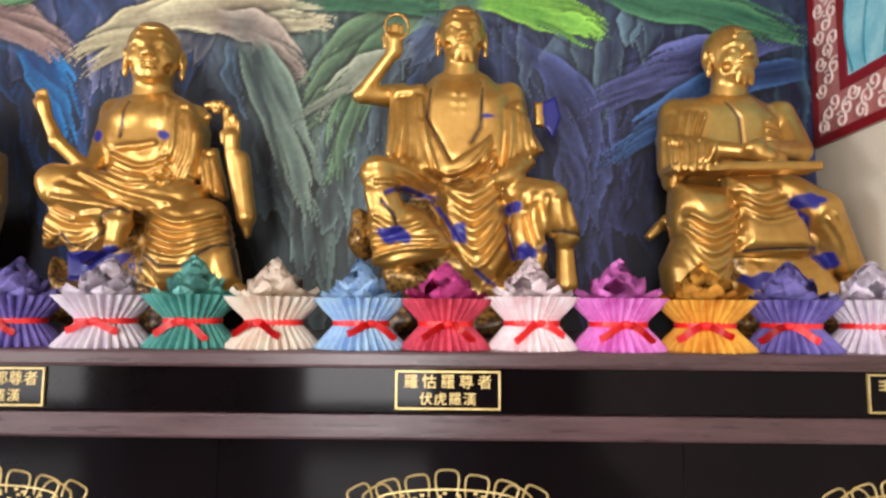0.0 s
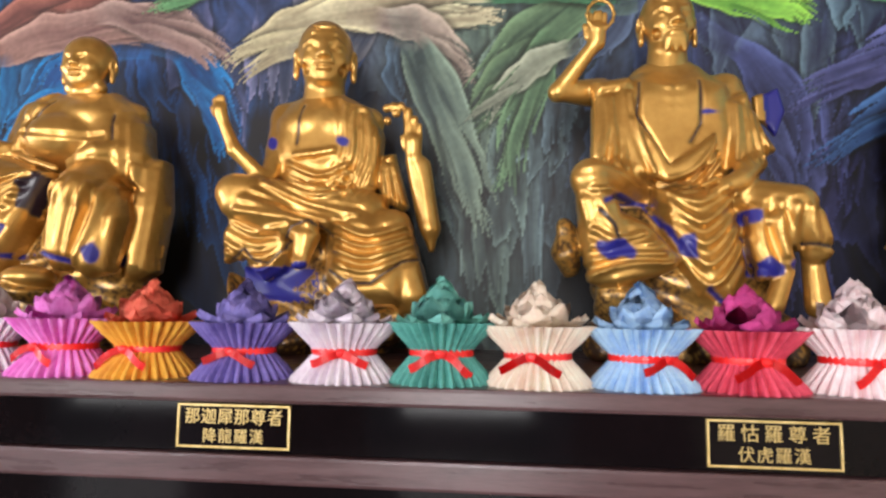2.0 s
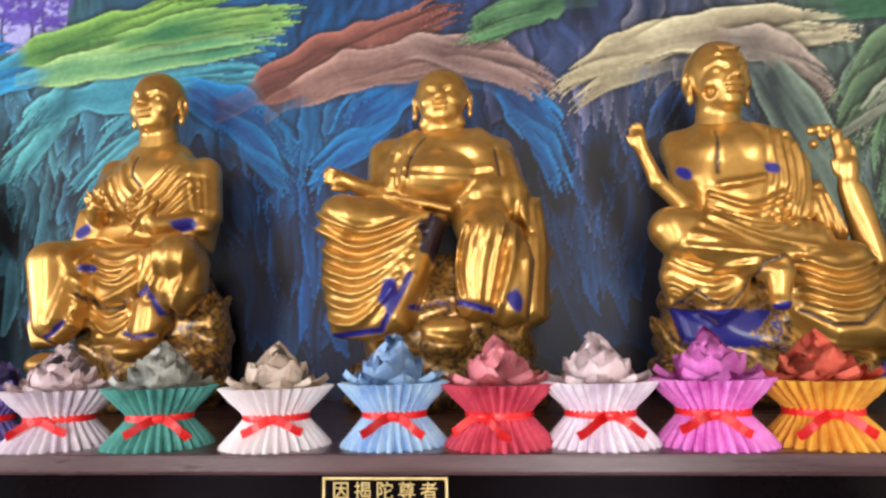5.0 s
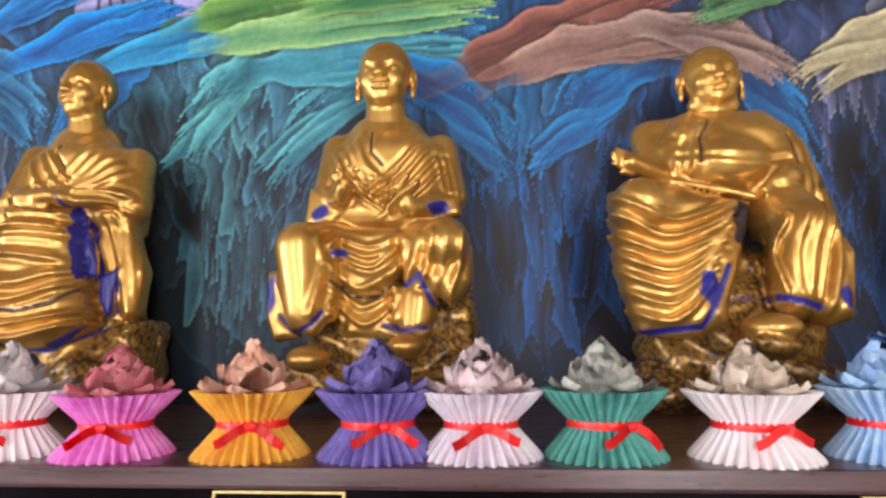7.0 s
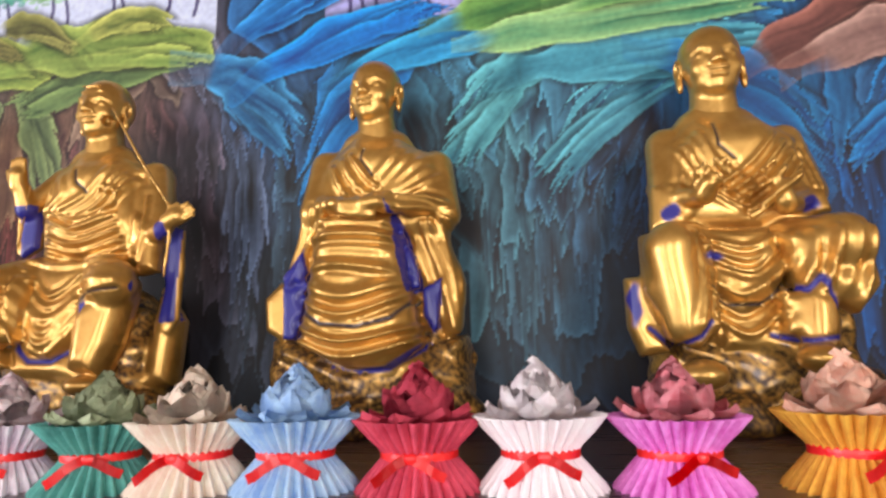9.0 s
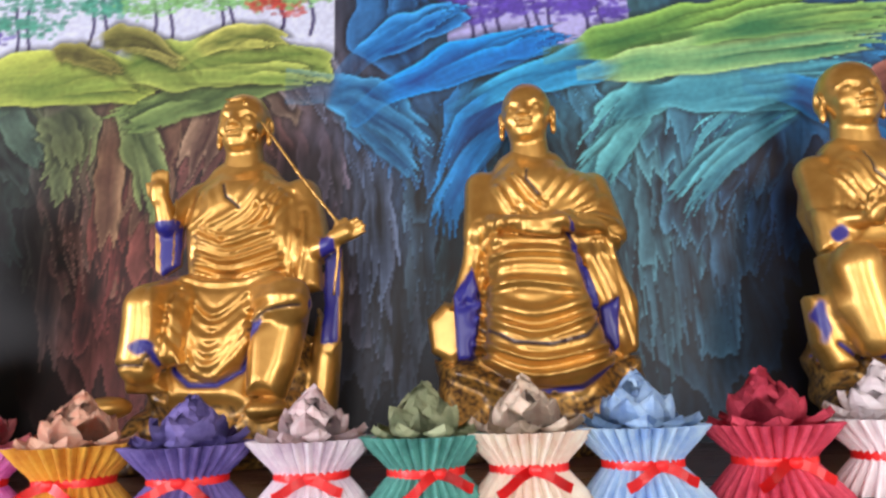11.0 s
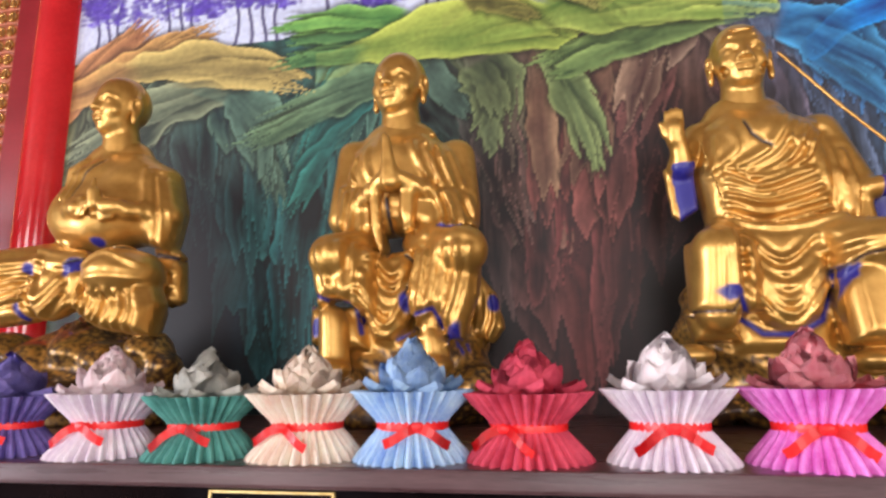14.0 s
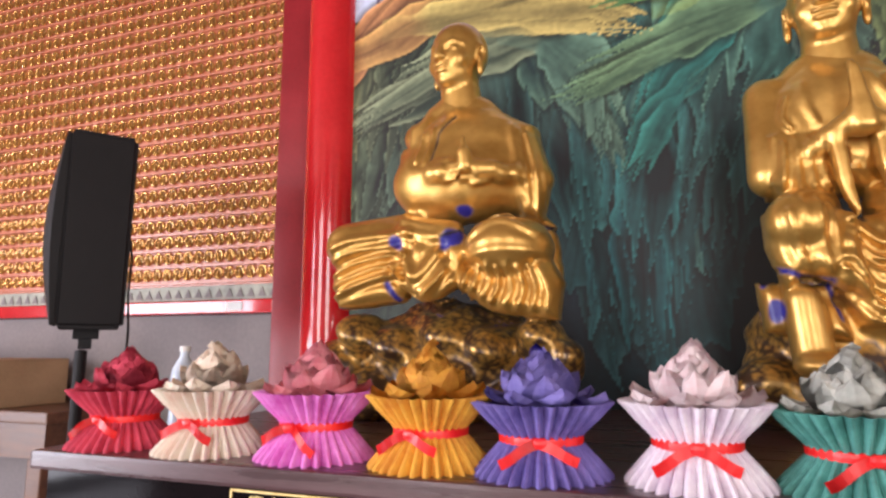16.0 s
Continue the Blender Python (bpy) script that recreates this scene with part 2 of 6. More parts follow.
def curtain(low, high, colour, seed, lean, light, long=0.22, where=None):
    """One hanging layer of painted rock with a ragged lower hem, lit along its rim."""
    global picture
    xw = X + lean * (Z - 2.0) * (2 * grain(X * 1.3, X * 0, seed) - 1) + 0.03 * (grain(X * 9, Z * 9, seed + 2) - 0.5)
    hem = low + (high - low) * arch(xw) + 0.20 * (grain(xw * 2.6, xw * 0 + 3, seed) - 0.5)
    hem = hem - long * drips(xw, 0.24, seed, 1.6) - 0.5 * long * drips(xw, 0.09, seed + 1, 1.4) - 0.025 * drips(xw, 0.03, seed + 2)
    gx, gz = np.gradient(hem, mx, axis=1), np.gradient(hem, mz, axis=0)
    off = (Z - hem) / np.sqrt(1 + np.minimum(gx * gx, 90) + gz * gz)
    inside = off > 0 if where is None else (off > 0) & where
    under = (off <= 0) & (off > -0.022)
    if where is not None:
        under &= where
    picture[under] *= (0.45 + 25 * np.abs(off[under]))[:, None]
    tone = light * (0.38 + 0.62 * np.exp(-np.maximum(off, 0) / 0.055) + 0.75 * (streak - 0.42) + 0.35 * (blot - 0.5))
    tone = tone + 0.3 * np.exp(-np.maximum(off, 0) / 0.010)
    flat = colour * np.clip(tone, 0.12, 2.0)[..., None] + 0.05 * np.clip(tone - 0.95, 0, 1)[..., None]
    picture = np.where(inside[..., None], flat, picture)


curtain(1.30, 1.66, depths * 0.7 + middle * 0.15, 21, 0.5, 0.9, 0.18)
curtain(1.42, 1.84, depths * 0.5 + middle * 0.4, 24, 0.5, 0.95, 0.24)
curtain(1.60, 2.04, middle * 0.85, 27, 0.5, 0.95, 0.34)
curtain(1.86, 2.17, middle * 0.75 + canopy * 0.25, 30, 0.45, 1.15, 0.34)
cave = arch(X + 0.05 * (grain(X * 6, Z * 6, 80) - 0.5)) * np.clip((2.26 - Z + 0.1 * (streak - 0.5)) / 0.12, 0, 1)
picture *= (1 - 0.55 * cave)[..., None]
brush = random.Random(31)


def plume(p0, p1, p2, wide, pale, dark, seed, tip=0.25, fingers=4, solid=0.25, hard=1.0, veil=1.0):
    """One painted tongue of rock along a bent spine: streaked along its length, its end split into fingers,
    pale along the rim, a thin dark line outside it. tip: how much of it is the split end; solid: where it becomes opaque."""
    reach = wide * 1.3 + 0.02
    x0, x1 = min(p0[0], p1[0], p2[0]) - reach, max(p0[0], p1[0], p2[0]) + reach
    z0, z1 = min(p0[1], p1[1], p2[1]) - reach, max(p0[1], p1[1], p2[1]) + reach
    i0, i1 = np.searchsorted(mx, (x0, x1))
    j0, j1 = np.searchsorted(mz, (z0, z1))
    if i1 - i0 < 3 or j1 - j0 < 3:
        return
    x, z = X[j0:j1, i0:i1], Z[j0:j1, i0:i1]
    wob = 0.5 * wide * (grain(x * 9, z * 9, seed + 40) - 0.5)
    xw, zw = x + wob, z + 0.5 * wide * (grain(x * 9, z * 9, seed + 41) - 0.5)
    best, along_s, side = np.full(x.shape, 1e9), np.zeros(x.shape), np.zeros(x.shape)
    steps = 26
    for i in range(steps + 1):
        t = i / steps
        cx = (1 - t) ** 2 * p0[0] + 2 * t * (1 - t) * p1[0] + t * t * p2[0]
        cz = (1 - t) ** 2 * p0[1] + 2 * t * (1 - t) * p1[1] + t * t * p2[1]
        tx = 2 * (1 - t) * (p1[0] - p0[0]) + 2 * t * (p2[0] - p1[0])
        tz = 2 * (1 - t) * (p1[1] - p0[1]) + 2 * t * (p2[1] - p1[1])
        size = math.hypot(tx, tz) + 1e-6
        dx, dz = xw - cx, zw - cz
        d = dx * dx + dz * dz
        hit = d < best
        best = np.where(hit, d, best)
        along_s = np.where(hit, t + np.clip((dx * tx + dz * tz) / size ** 2, -0.6 / steps, 0.6 / steps), along_s)
        side = np.where(hit, (dz * tx - dx * tz) / size, side)
    n = side / wide
    lane = n * fingers / 2 + 7.3 * seed
    cell = np.floor(lane)
    u = lane - cell
    pick = lattice[cell.astype(int) % 256, (3 * seed) % 256]
    peak = 0.3 + 0.4 * pick
    tooth = np.where(u < peak, u / peak, (1 - u) / (1 - peak)) ** 1.3
    end = 1 - tip * (0.25 + 0.75 * pick) * (1 - tooth) - 0.35 * tip * np.abs(n)
    body = np.sin(np.pi * np.clip(0.12 + 0.80 * along_s, 0, 1)) ** 0.55 * (1 + 0.35 * (grain(along_s * 9, n * 0 + seed, seed) - 0.5))
    off = np.minimum((body - np.abs(n)) * wide, (end - along_s) * max(math.hypot(p2[0] - p0[0], p2[1] - p0[1]), 0.05))
    streaks = grain(n * wide * 42 + 2.5 * grain(along_s * 5, n * 3, seed + 2), along_s * 2.4 + seed, seed + 3) * 0.7 + grain(n * wide * 130, along_s * 6, seed + 4) * 0.3
    up = n if p2[0] > p0[0] else -n
    tone = 0.50 + 0.22 * up + 0.75 * (streaks - 0.5) + 0.45 * (grain(x * 6, z * 6, seed + 5) - 0.5) - 0.30 * np.clip((off - 0.008) / 0.05, 0, 1)
    tone = tone + hard * 0.8 * np.exp(-np.maximum(off, 0) / 0.009)
    tone = np.clip(tone, 0, 1.5)[..., None]
    cover = np.clip(off / 0.004 + 0.5, 0, 1) * np.clip((along_s + 0.05) / max(solid, 0.01) + 0.15 * (streaks - 0.5), 0, 1) * veil
    line = np.clip((off + 0.026) / 0.022, 0, 1) * np.clip(along_s / max(solid, 0.01), 0, 1) * (off < 0.002) * 0.62 * hard * veil
    view = picture[j0:j1, i0:i1]
    view *= 1 - line[..., None]
    flat = dark * (1 - tone) + pale * tone
    view[...] = view * (1 - cover[..., None]) + flat * cover[..., None]


GAPS = [1.34] + [(p + q) / 2 for p, q in zip(SEATS, SEATS[1:])] + [-7.13]


def tints(table, x):
    lin = np.array([paint(*c) for c in table])
    return np.array([np.interp(x, STOPS, lin[:, i]) for i in range(3)])


# hanging tongues in three tiers, drawn apart over each seat like curtains
for tier, (count, top, low, wide, spread) in enumerate(((100, 1.92, 1.46, 0.055, 0.10), (95, 2.14, 1.72, 0.066, 0.16), (80, 2.34, 1.98, 0.074, 0.22))):
    for i in range(count):
        x = MURAL_L + (MURAL_R - MURAL_L) * (i + brush.uniform(-0.5, 0.5)) / count
        lift = float(arch(np.array([x]))[0])
        gap = min(GAPS, key=lambda q: abs(q - x))
        reach = brush.uniform(0.6, 1.35)
        start = top + 0.16 * lift + brush.uniform(-0.09, 0.09)
        drop = (top - low) * reach * (1 - 0.45 * lift)
        shift = (gap - x) * brush.uniform(0.25, 0.75) * (0.4 + spread) + brush.uniform(-0.04, 0.04)
        c, m, d = tints(CANOPY, x), tints(MIDDLE, x), tints(DEPTHS, x)
        light = brush.uniform(0.75, 1.35)
        pale = (m * 0.75 + d * 0.4, m * 1.15 + c * 0.1, m * 0.65 + c * 0.6)[tier] * light
        dark = (d * 0.3, d * 0.5, d * 0.5 + m * 0.2)[tier]
        plume((x, start + 0.1), (x + 0.25 * shift, start - 0.35 * drop), (x + shift, start - drop), wide * brush.uniform(0.6, 1.5), pale, dark, 100 + 3 * i + tier, brush.uniform(0.3, 0.65), brush.choice((2, 3, 3)), 0.4, (0.9, 1.0, 1.0)[tier])

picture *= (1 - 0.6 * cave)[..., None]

# upper band: sky with trees, left of the blue ridge
skyline = 2.60 + 0.05 * (grain(X * 3, X * 0, 50) - 0.5)
air = paint(206, 214, 234) * (0.86 + 0.2 * blot)[..., None]
picture = np.where(((Z > skyline) & (X < -4.46))[..., None], air, picture)
picture = np.where(((Z > skyline) & (X > -4.05) & (X < -3.40))[..., None], paint(176, 176, 220) * (0.85 + 0.25 * blot)[..., None], picture)


def dab(x, z, rx, rz, colour, cover):
    i0, i1 = np.searchsorted(mx, (x - rx, x + rx))
    j0, j1 = np.searchsorted(mz, (z - rz, z + rz))
    q = ((X[j0:j1, i0:i1] - x) / rx) ** 2 + ((Z[j0:j1, i0:i1] - z) / rz) ** 2
    w = (np.clip(1.6 * (1 - q), 0, 1) * cover)[..., None]
    picture[j0:j1, i0:i1] = picture[j0:j1, i0:i1] * (1 - w) + colour * w


def tree(x, foot, tall, colour, trunks=1, flatness=0.5):
    """A brushed tree: thin trunks under tufts of small dabs."""
    for k in range(trunks):
        tx = x + (k - (trunks - 1) / 2) * 0.055 + brush.uniform(-0.01, 0.01)
        for i in range(24):
            dab(tx + 0.012 * math.sin(i / 5 + k), foot + tall * 0.8 * i / 24, 0.0085, 0.012, paint(66, 58, 100), 0.8)
    for i in range(9 + 5 * trunks):
        cx, cz = x + brush.uniform(-0.5, 0.5) * (0.10 + 0.07 * trunks), foot + tall * brush.uniform(0.45, 1.0)
        for j in range(16):
            shade = brush.uniform(0.55, 1.25)
            dab(cx + brush.gauss(0, 0.030), cz + brush.gauss(0, 0.030 * flatness), brush.uniform(0.008, 0.022), brush.uniform(0.007, 0.013), colour * shade, 0.65)


PURPLE, SEA, LEAF, RUST = paint(104, 88, 172), paint(92, 158, 140), paint(136, 186, 130), paint(186, 92, 84)
for x, foot, tall, colour, trunks in ((-6.95, 2.64, 0.30, PURPLE, 3), (-6.62, 2.62, 0.34, PURPLE, 3), (-6.30, 2.62, 0.32, PURPLE, 4), (-6.02, 2.66, 0.26, SEA, 1), (-5.84, 2.62, 0.20, PURPLE, 2), (-5.62, 2.64, 0.30, SEA, 2), (-5.34, 2.70, 0.30, SEA, 2), (-5.10, 2.70, 0.30, LEAF, 2), (-4.86, 2.70, 0.26, LEAF, 2), (-4.66, 2.72, 0.16, RUST, 1), (-4.55, 2.70, 0.24, LEAF, 1), (-3.92, 2.60, 0.28, PURPLE, 3), (-3.72, 2.60, 0.28, PURPLE, 3), (-3.52, 2.60, 0.28, PURPLE, 2)):
    tree(x, foot, tall, colour, trunks)


def rock(p0, p1, p2, wide, pale, dark, seed, tip=0.3, fingers=5, extra=3, solid=0.12):
    """A large painted ledge: one broad tongue and a few narrower ones laid over it."""
    pale, dark = paint(*pale), paint(*dark)
    plume(p0, p1, p2, wide, pale, dark, seed, tip, fingers, solid)
    for k in range(extra):
        t = brush.uniform(-0.6, 0.6) * wide
        u = brush.uniform(0.15, 0.55)
        q0 = [p0[i] * (1 - u) + p2[i] * u for i in (0, 1)]
        plume((q0[0], q0[1] + t), ((p1[0] + p2[0]) / 2 + brush.uniform(-0.03, 0.03), (p1[1] + p2[1]) / 2 + t), (p2[0] + brush.uniform(-0.08, 0.04), p2[1] + 1.1 * t), wide * brush.uniform(0.25, 0.5), pale * brush.uniform(0.75, 1.1), dark * brush.uniform(0.8, 1.4), seed + 7 * k + 1, 0.4, 3, 0.5, 0.8)


# far left: salmon and tan ledges, grey green falls
rock((-6.35, 2.46), (-6.7, 2.42), (-7.15, 2.16), 0.10, (142, 152, 126), (50, 62, 54), 301, 0.4)
rock((-6.40, 2.42), (-6.25, 2.36), (-6.18, 1.98), 0.10, (110, 140, 124), (34, 52, 50), 302, 0.4)
rock((-5.80, 2.46), (-6.05, 2.36), (-6.12, 1.92), 0.10, (74, 140, 132), (30, 62, 62), 303, 0.5)
rock((-5.75, 2.44), (-5.95, 2.38), (-6.35, 2.22), 0.08, (124, 154, 122), (44, 64, 56), 304, 0.4)
rock((-7.2, 2.38), (-7.0, 2.56), (-6.72, 2.76), 0.10, (206, 156, 116), (120, 84, 66), 305, 0.3)
rock((-7.1, 2.46), (-6.75, 2.60), (-6.45, 2.68), 0.08, (200, 162, 112), (112, 84, 62), 306, 0.3)
rock((-6.85, 2.56), (-6.4, 2.60), (-6.06, 2.42), 0.085, (208, 190, 130), (116, 106, 74), 307, 0.25, 3)
# green lawns and olive rocks
rock((-5.60, 2.56), (-5.9, 2.60), (-6.22, 2.56), 0.09, (112, 152, 100), (44, 80, 58), 310, 0.3)
rock((-5.70, 2.64), (-5.95, 2.70), (-6.20, 2.66), 0.05, (130, 176, 104), (58, 104, 64), 311, 0.2)
rock((-5.20, 2.45), (-5.12, 2.30), (-5.05, 2.00), 0.07, (142, 160, 112), (62, 78, 56), 312, 0.5, 3)
rock((-5.45, 2.45), (-5.35, 2.34), (-5.42, 2.14), 0.11, (128, 142, 104), (48, 58, 46), 313, 0.6, 6)
rock((-4.60, 2.55), (-4.95, 2.52), (-5.25, 2.36), 0.09, (134, 158, 104), (56, 76, 52), 314, 0.5, 6)
rock((-5.90, 2.52), (-5.45, 2.64), (-5.10, 2.50), 0.105, (176, 190, 108), (112, 134, 74), 315, 0.12, 2, 1)
rock((-5.25, 2.60), (-4.85, 2.64), (-4.44, 2.56), 0.10, (172, 188, 112), (86, 112, 62), 316, 0.06, 2)
rock((-5.32, 2.72), (-5.2, 2.76), (-5.02, 2.60), 0.05, (150, 150, 96), (52, 54, 34), 317, 0.1, 2, 1)
rock((-5.50, 2.66), (-5.42, 2.72), (-5.24, 2.58), 0.045, (140, 138, 86), (50, 50, 34), 318, 0.1, 2, 1)
rock((-4.95, 2.66), (-4.8, 2.76), (-4.62, 2.66), 0.045, (186, 190, 116), (80, 96, 56), 319, 0.15, 2, 1)
# the blue ridge
rock((-4.48, 2.46), (-4.3, 2.42), (-4.12, 2.16), 0.10, (92, 158, 202), (28, 62, 104), 330, 0.5, 6)
rock((-3.75, 2.46), (-4.02, 2.34), (-4.10, 1.90), 0.09, (74, 150, 212), (26, 70, 118), 331, 0.5, 5)
rock((-4.20, 2.55), (-4.34, 2.70), (-4.16, 2.96), 0.13, (72, 120, 170), (20, 38, 64), 332, 0.15, 3)
rock((-4.35, 2.60), (-4.2, 2.72), (-3.95, 2.76), 0.07, (84, 158, 222), (26, 66, 120), 333, 0.2, 3)
rock((-4.28, 2.44), (-4.0, 2.60), (-3.60, 2.64), 0.075, (70, 156, 228), (24, 66, 126), 334, 0.25, 4)
rock((-3.95, 2.40), (-3.6, 2.56), (-3.05, 2.60), 0.07, (84, 170, 214), (26, 80, 124), 335, 0.3, 4)
rock((-3.3, 2.42), (-3.5, 2.36), (-3.62, 2.06), 0.09, (118, 190, 198), (40, 88, 102), 336, 0.6, 6)
rock((-2.75, 2.44), (-3.05, 2.38), (-3.30, 1.96), 0.09, (112, 182, 196), (36, 82, 104), 337, 0.6, 5)
rock((-3.35, 2.38), (-3.0, 2.46), (-2.45, 2.40), 0.09, (112, 184, 200), (46, 104, 124), 338, 0.3, 5)
rock((-3.60, 2.58), (-3.2, 2.66), (-2.7, 2.78), 0.07, (142, 184, 106), (60, 106, 66), 339, 0.2, 3)
rock((-3.50, 2.50), (-3.0, 2.56), (-2.45, 2.58), 0.065, (170, 206, 146), (70, 132, 104), 340, 0.3, 4)
rock((-3.20, 2.62), (-2.8, 2.68), (-2.38, 2.66), 0.055, (150, 192, 120), (64, 116, 82), 341, 0.3, 4)
rock((-2.9, 2.40), (-2.6, 2.30), (-2.42, 1.98), 0.09, (64, 136, 190), (26, 58, 104), 342, 0.6, 5)
rock((-1.95, 2.34), (-2.2, 2.32), (-2.36, 2.00), 0.085, (72, 146, 206), (26, 62, 112), 343, 0.6, 5)
rock((-1.70, 2.32), (-1.55, 2.24), (-1.45, 1.92), 0.08, (70, 134, 190), (26, 56, 98), 344, 0.6, 5)
# brown, cream and grey green over the next seats
rock((-2.62, 2.36), (-2.25, 2.50), (-1.80, 2.66), 0.09, (152, 106, 96), (70, 42, 42), 350, 0.3)
rock((-2.45, 2.34), (-2.1, 2.52), (-1.60, 2.40), 0.075, (176, 146, 136), (94, 66, 66), 351, 0.35)
rock((-2.05, 2.48), (-1.72, 2.50), (-1.48, 2.24), 0.08, (172, 150, 142), (92, 70, 70), 352, 0.5, 5)
rock((-1.45, 2.62), (-1.6, 2.62), (-1.82, 2.52), 0.07, (110, 150, 110), (50, 82, 64), 353, 0.3)
rock((-0.95, 2.44), (-1.3, 2.50), (-1.50, 2.22), 0.075, (214, 206, 172), (124, 114, 98), 354, 0.5, 4)
rock((-1.20, 2.44), (-0.9, 2.50), (-0.45, 2.44), 0.075, (212, 206, 176), (136, 126, 108), 355, 0.3, 4)
rock((-0.95, 2.44), (-0.68, 2.42), (-0.60, 2.14), 0.07, (178, 166, 154), (96, 84, 82), 356, 0.5, 4)
rock((-0.15, 2.46), (-0.45, 2.40), (-0.62, 1.98), 0.09, (130, 156, 124), (52, 68, 60), 357, 0.5, 4)
rock((-0.80, 2.34), (-0.68, 2.10), (-0.54, 1.58), 0.085, (140, 158, 144), (58, 70, 70), 358, 0.5, 3)
rock((-0.30, 2.34), (-0.42, 2.20), (-0.48, 1.72), 0.07, (120, 150, 118), (48, 66, 56), 359, 0.5, 3)
rock((-0.26, 2.30), (-0.42, 2.26), (-0.56, 2.00), 0.05, (176, 182, 164), (92, 100, 88), 360, 0.5, 3, 1)
rock((-0.55, 2.52), (-0.3, 2.54), (-0.05, 2.48), 0.07, (86, 130, 100), (36, 62, 54), 361, 0.3)
rock((0.30, 2.28), (0.55, 2.12), (0.42, 1.66), 0.08, (96, 104, 148), (38, 38, 64), 362, 0.5, 3)
rock((1.25, 2.36), (0.95, 2.34), (0.42, 2.08), 0.08, (112, 116, 164), (46, 46, 76), 363, 0.5, 5)
rock((1.3, 2.22), (0.85, 2.20), (0.55, 1.86), 0.07, (88, 118, 164), (34, 44, 76), 364, 0.5, 4)
rock((0.05, 2.52), (0.35, 2.50), (0.60, 2.34), 0.085, (158, 206, 106), (76, 128, 66), 365, 0.5, 6)
rock((0.55, 2.56), (0.95, 2.54), (1.36, 2.36), 0.09, (102, 150, 112), (46, 84, 70), 366, 0.5, 6)
grey = picture.mean(-1, keepdims=True)
picture = 1.04 * np.clip(grey + 1.16 * (picture - grey), 0.002, 1) ** 1.10
picture = np.clip(picture * (0.86 + 0.28 * grain(X * 85, Z * 85, 90))[..., None], 0.004, 0.85)

me = bpy.data.meshes.new("mural")
nz_, nx_ = X.shape
me.vertices.add(nz_ * nx_)
me.vertices.foreach_set("co", np.stack((X, np.full_like(X, MURAL_Y), Z), -1).astype(np.float32).ravel())
ids = np.arange(nz_ * nx_).reshape(nz_, nx_)
quads = np.stack((ids[:-1, :-1], ids[:-1, 1:], ids[1:, 1:], ids[1:, :-1]), -1).reshape(-1, 4)
me.loops.add(len(quads) * 4)
me.loops.foreach_set("vertex_index", quads.astype(np.int32).ravel())
me.polygons.add(len(quads))
me.polygons.foreach_set("loop_start", np.arange(0, len(quads) * 4, 4, dtype=np.int32))
me.update(calc_edges=True)
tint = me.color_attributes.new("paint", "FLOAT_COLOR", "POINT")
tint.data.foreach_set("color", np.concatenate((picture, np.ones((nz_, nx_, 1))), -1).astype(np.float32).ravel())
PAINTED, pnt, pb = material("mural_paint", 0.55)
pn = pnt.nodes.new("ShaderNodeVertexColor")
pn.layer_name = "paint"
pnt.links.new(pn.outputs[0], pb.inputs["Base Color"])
pt = pnt.nodes.new("ShaderNodeTexNoise")
pt.inputs["Scale"].default_value = 90
pbp = pnt.nodes.new("ShaderNodeBump")
pbp.inputs["Strength"].default_value, pbp.inputs["Distance"].default_value = 0.15, 0.004
pnt.links.new(pt.outputs["Fac"], pbp.inputs["Height"]), pnt.links.new(pbp.outputs[0], pb.inputs["Normal"])
me.materials.append(PAINTED)
tagged(new("mural", me), "painted mural of blue and green grottoes with trees", "mural", kind="structure")


# ---- the altar ----
altar = thing("altar_cabinet", "long black lacquered altar cabinet with dark wood mouldings", "altar")
part("top_slab", block(ALTAR_L, MURAL_R - 0.004, EDGE, MURAL_Y - 0.002, ALTAR_TOP - 0.034, ALTAR_TOP, 0.007), WOOD, altar, "dark brown wooden altar top")
part("fascia", block(ALTAR_L + 0.02, MURAL_R - 0.006, FRONT, MURAL_Y - 0.01, 1.117, ALTAR_TOP - 0.036), LACQUER, altar)
part("moulding", block(ALTAR_L + 0.005, MURAL_R - 0.004, FRONT - 0.014, FRONT + 0.3, 1.065, 1.115, 0.006), WOOD, altar, "dark brown moulding strip")
part("plinth", block(ALTAR_L + 0.02, MURAL_R - 0.006, FRONT + 0.02, MURAL_Y - 0.01, 0, 0.14), WOOD, altar)
PLAQUES = [0.905, -0.034, -0.953, -1.90, -2.87, -3.80, -4.74, -5.67, -6.635]
edges = [ALTAR_L + 0.02] + [(a + b) / 2 for a, b in zip(PLAQUES[::-1], PLAQUES[-2::-1])] + [MURAL_R - 0.006]
for a, b in zip(edges, edges[1:]):
    part("front_panel", block(a + 0.0006, b - 0.0006, FRONT + 0.006, FRONT + 0.05, 0.142, 1.063, 0.0006), LACQUER, altar)


def gilt_petal(cx, cz, ang, w, h, y):
    """The outline of one lotus petal, standing at ang degrees from upright."""
    pts = []
    for i in range(15):
        t = i / 14
        u = w * math.sin(math.pi * t) * (1 if i % 2 else 0.94) * (-1 if t < 0 else 1)
        side = -1 if t < 0.5 else 1
        k = abs(1 - 2 * t)
        px, pz = side * w * (k ** 0.55) * (0.55 + 0.45 * (1 - k) * 2) if k < 1 else side * w * 0.55, h * (1 - k ** 1.8)
        a = radians(ang)
        pts.append((cx + px * math.cos(a) + pz * math.sin(a), y, cz - px * math.sin(a) + pz * math.cos(a)))
    return tube(pts, 0.0022, 5)


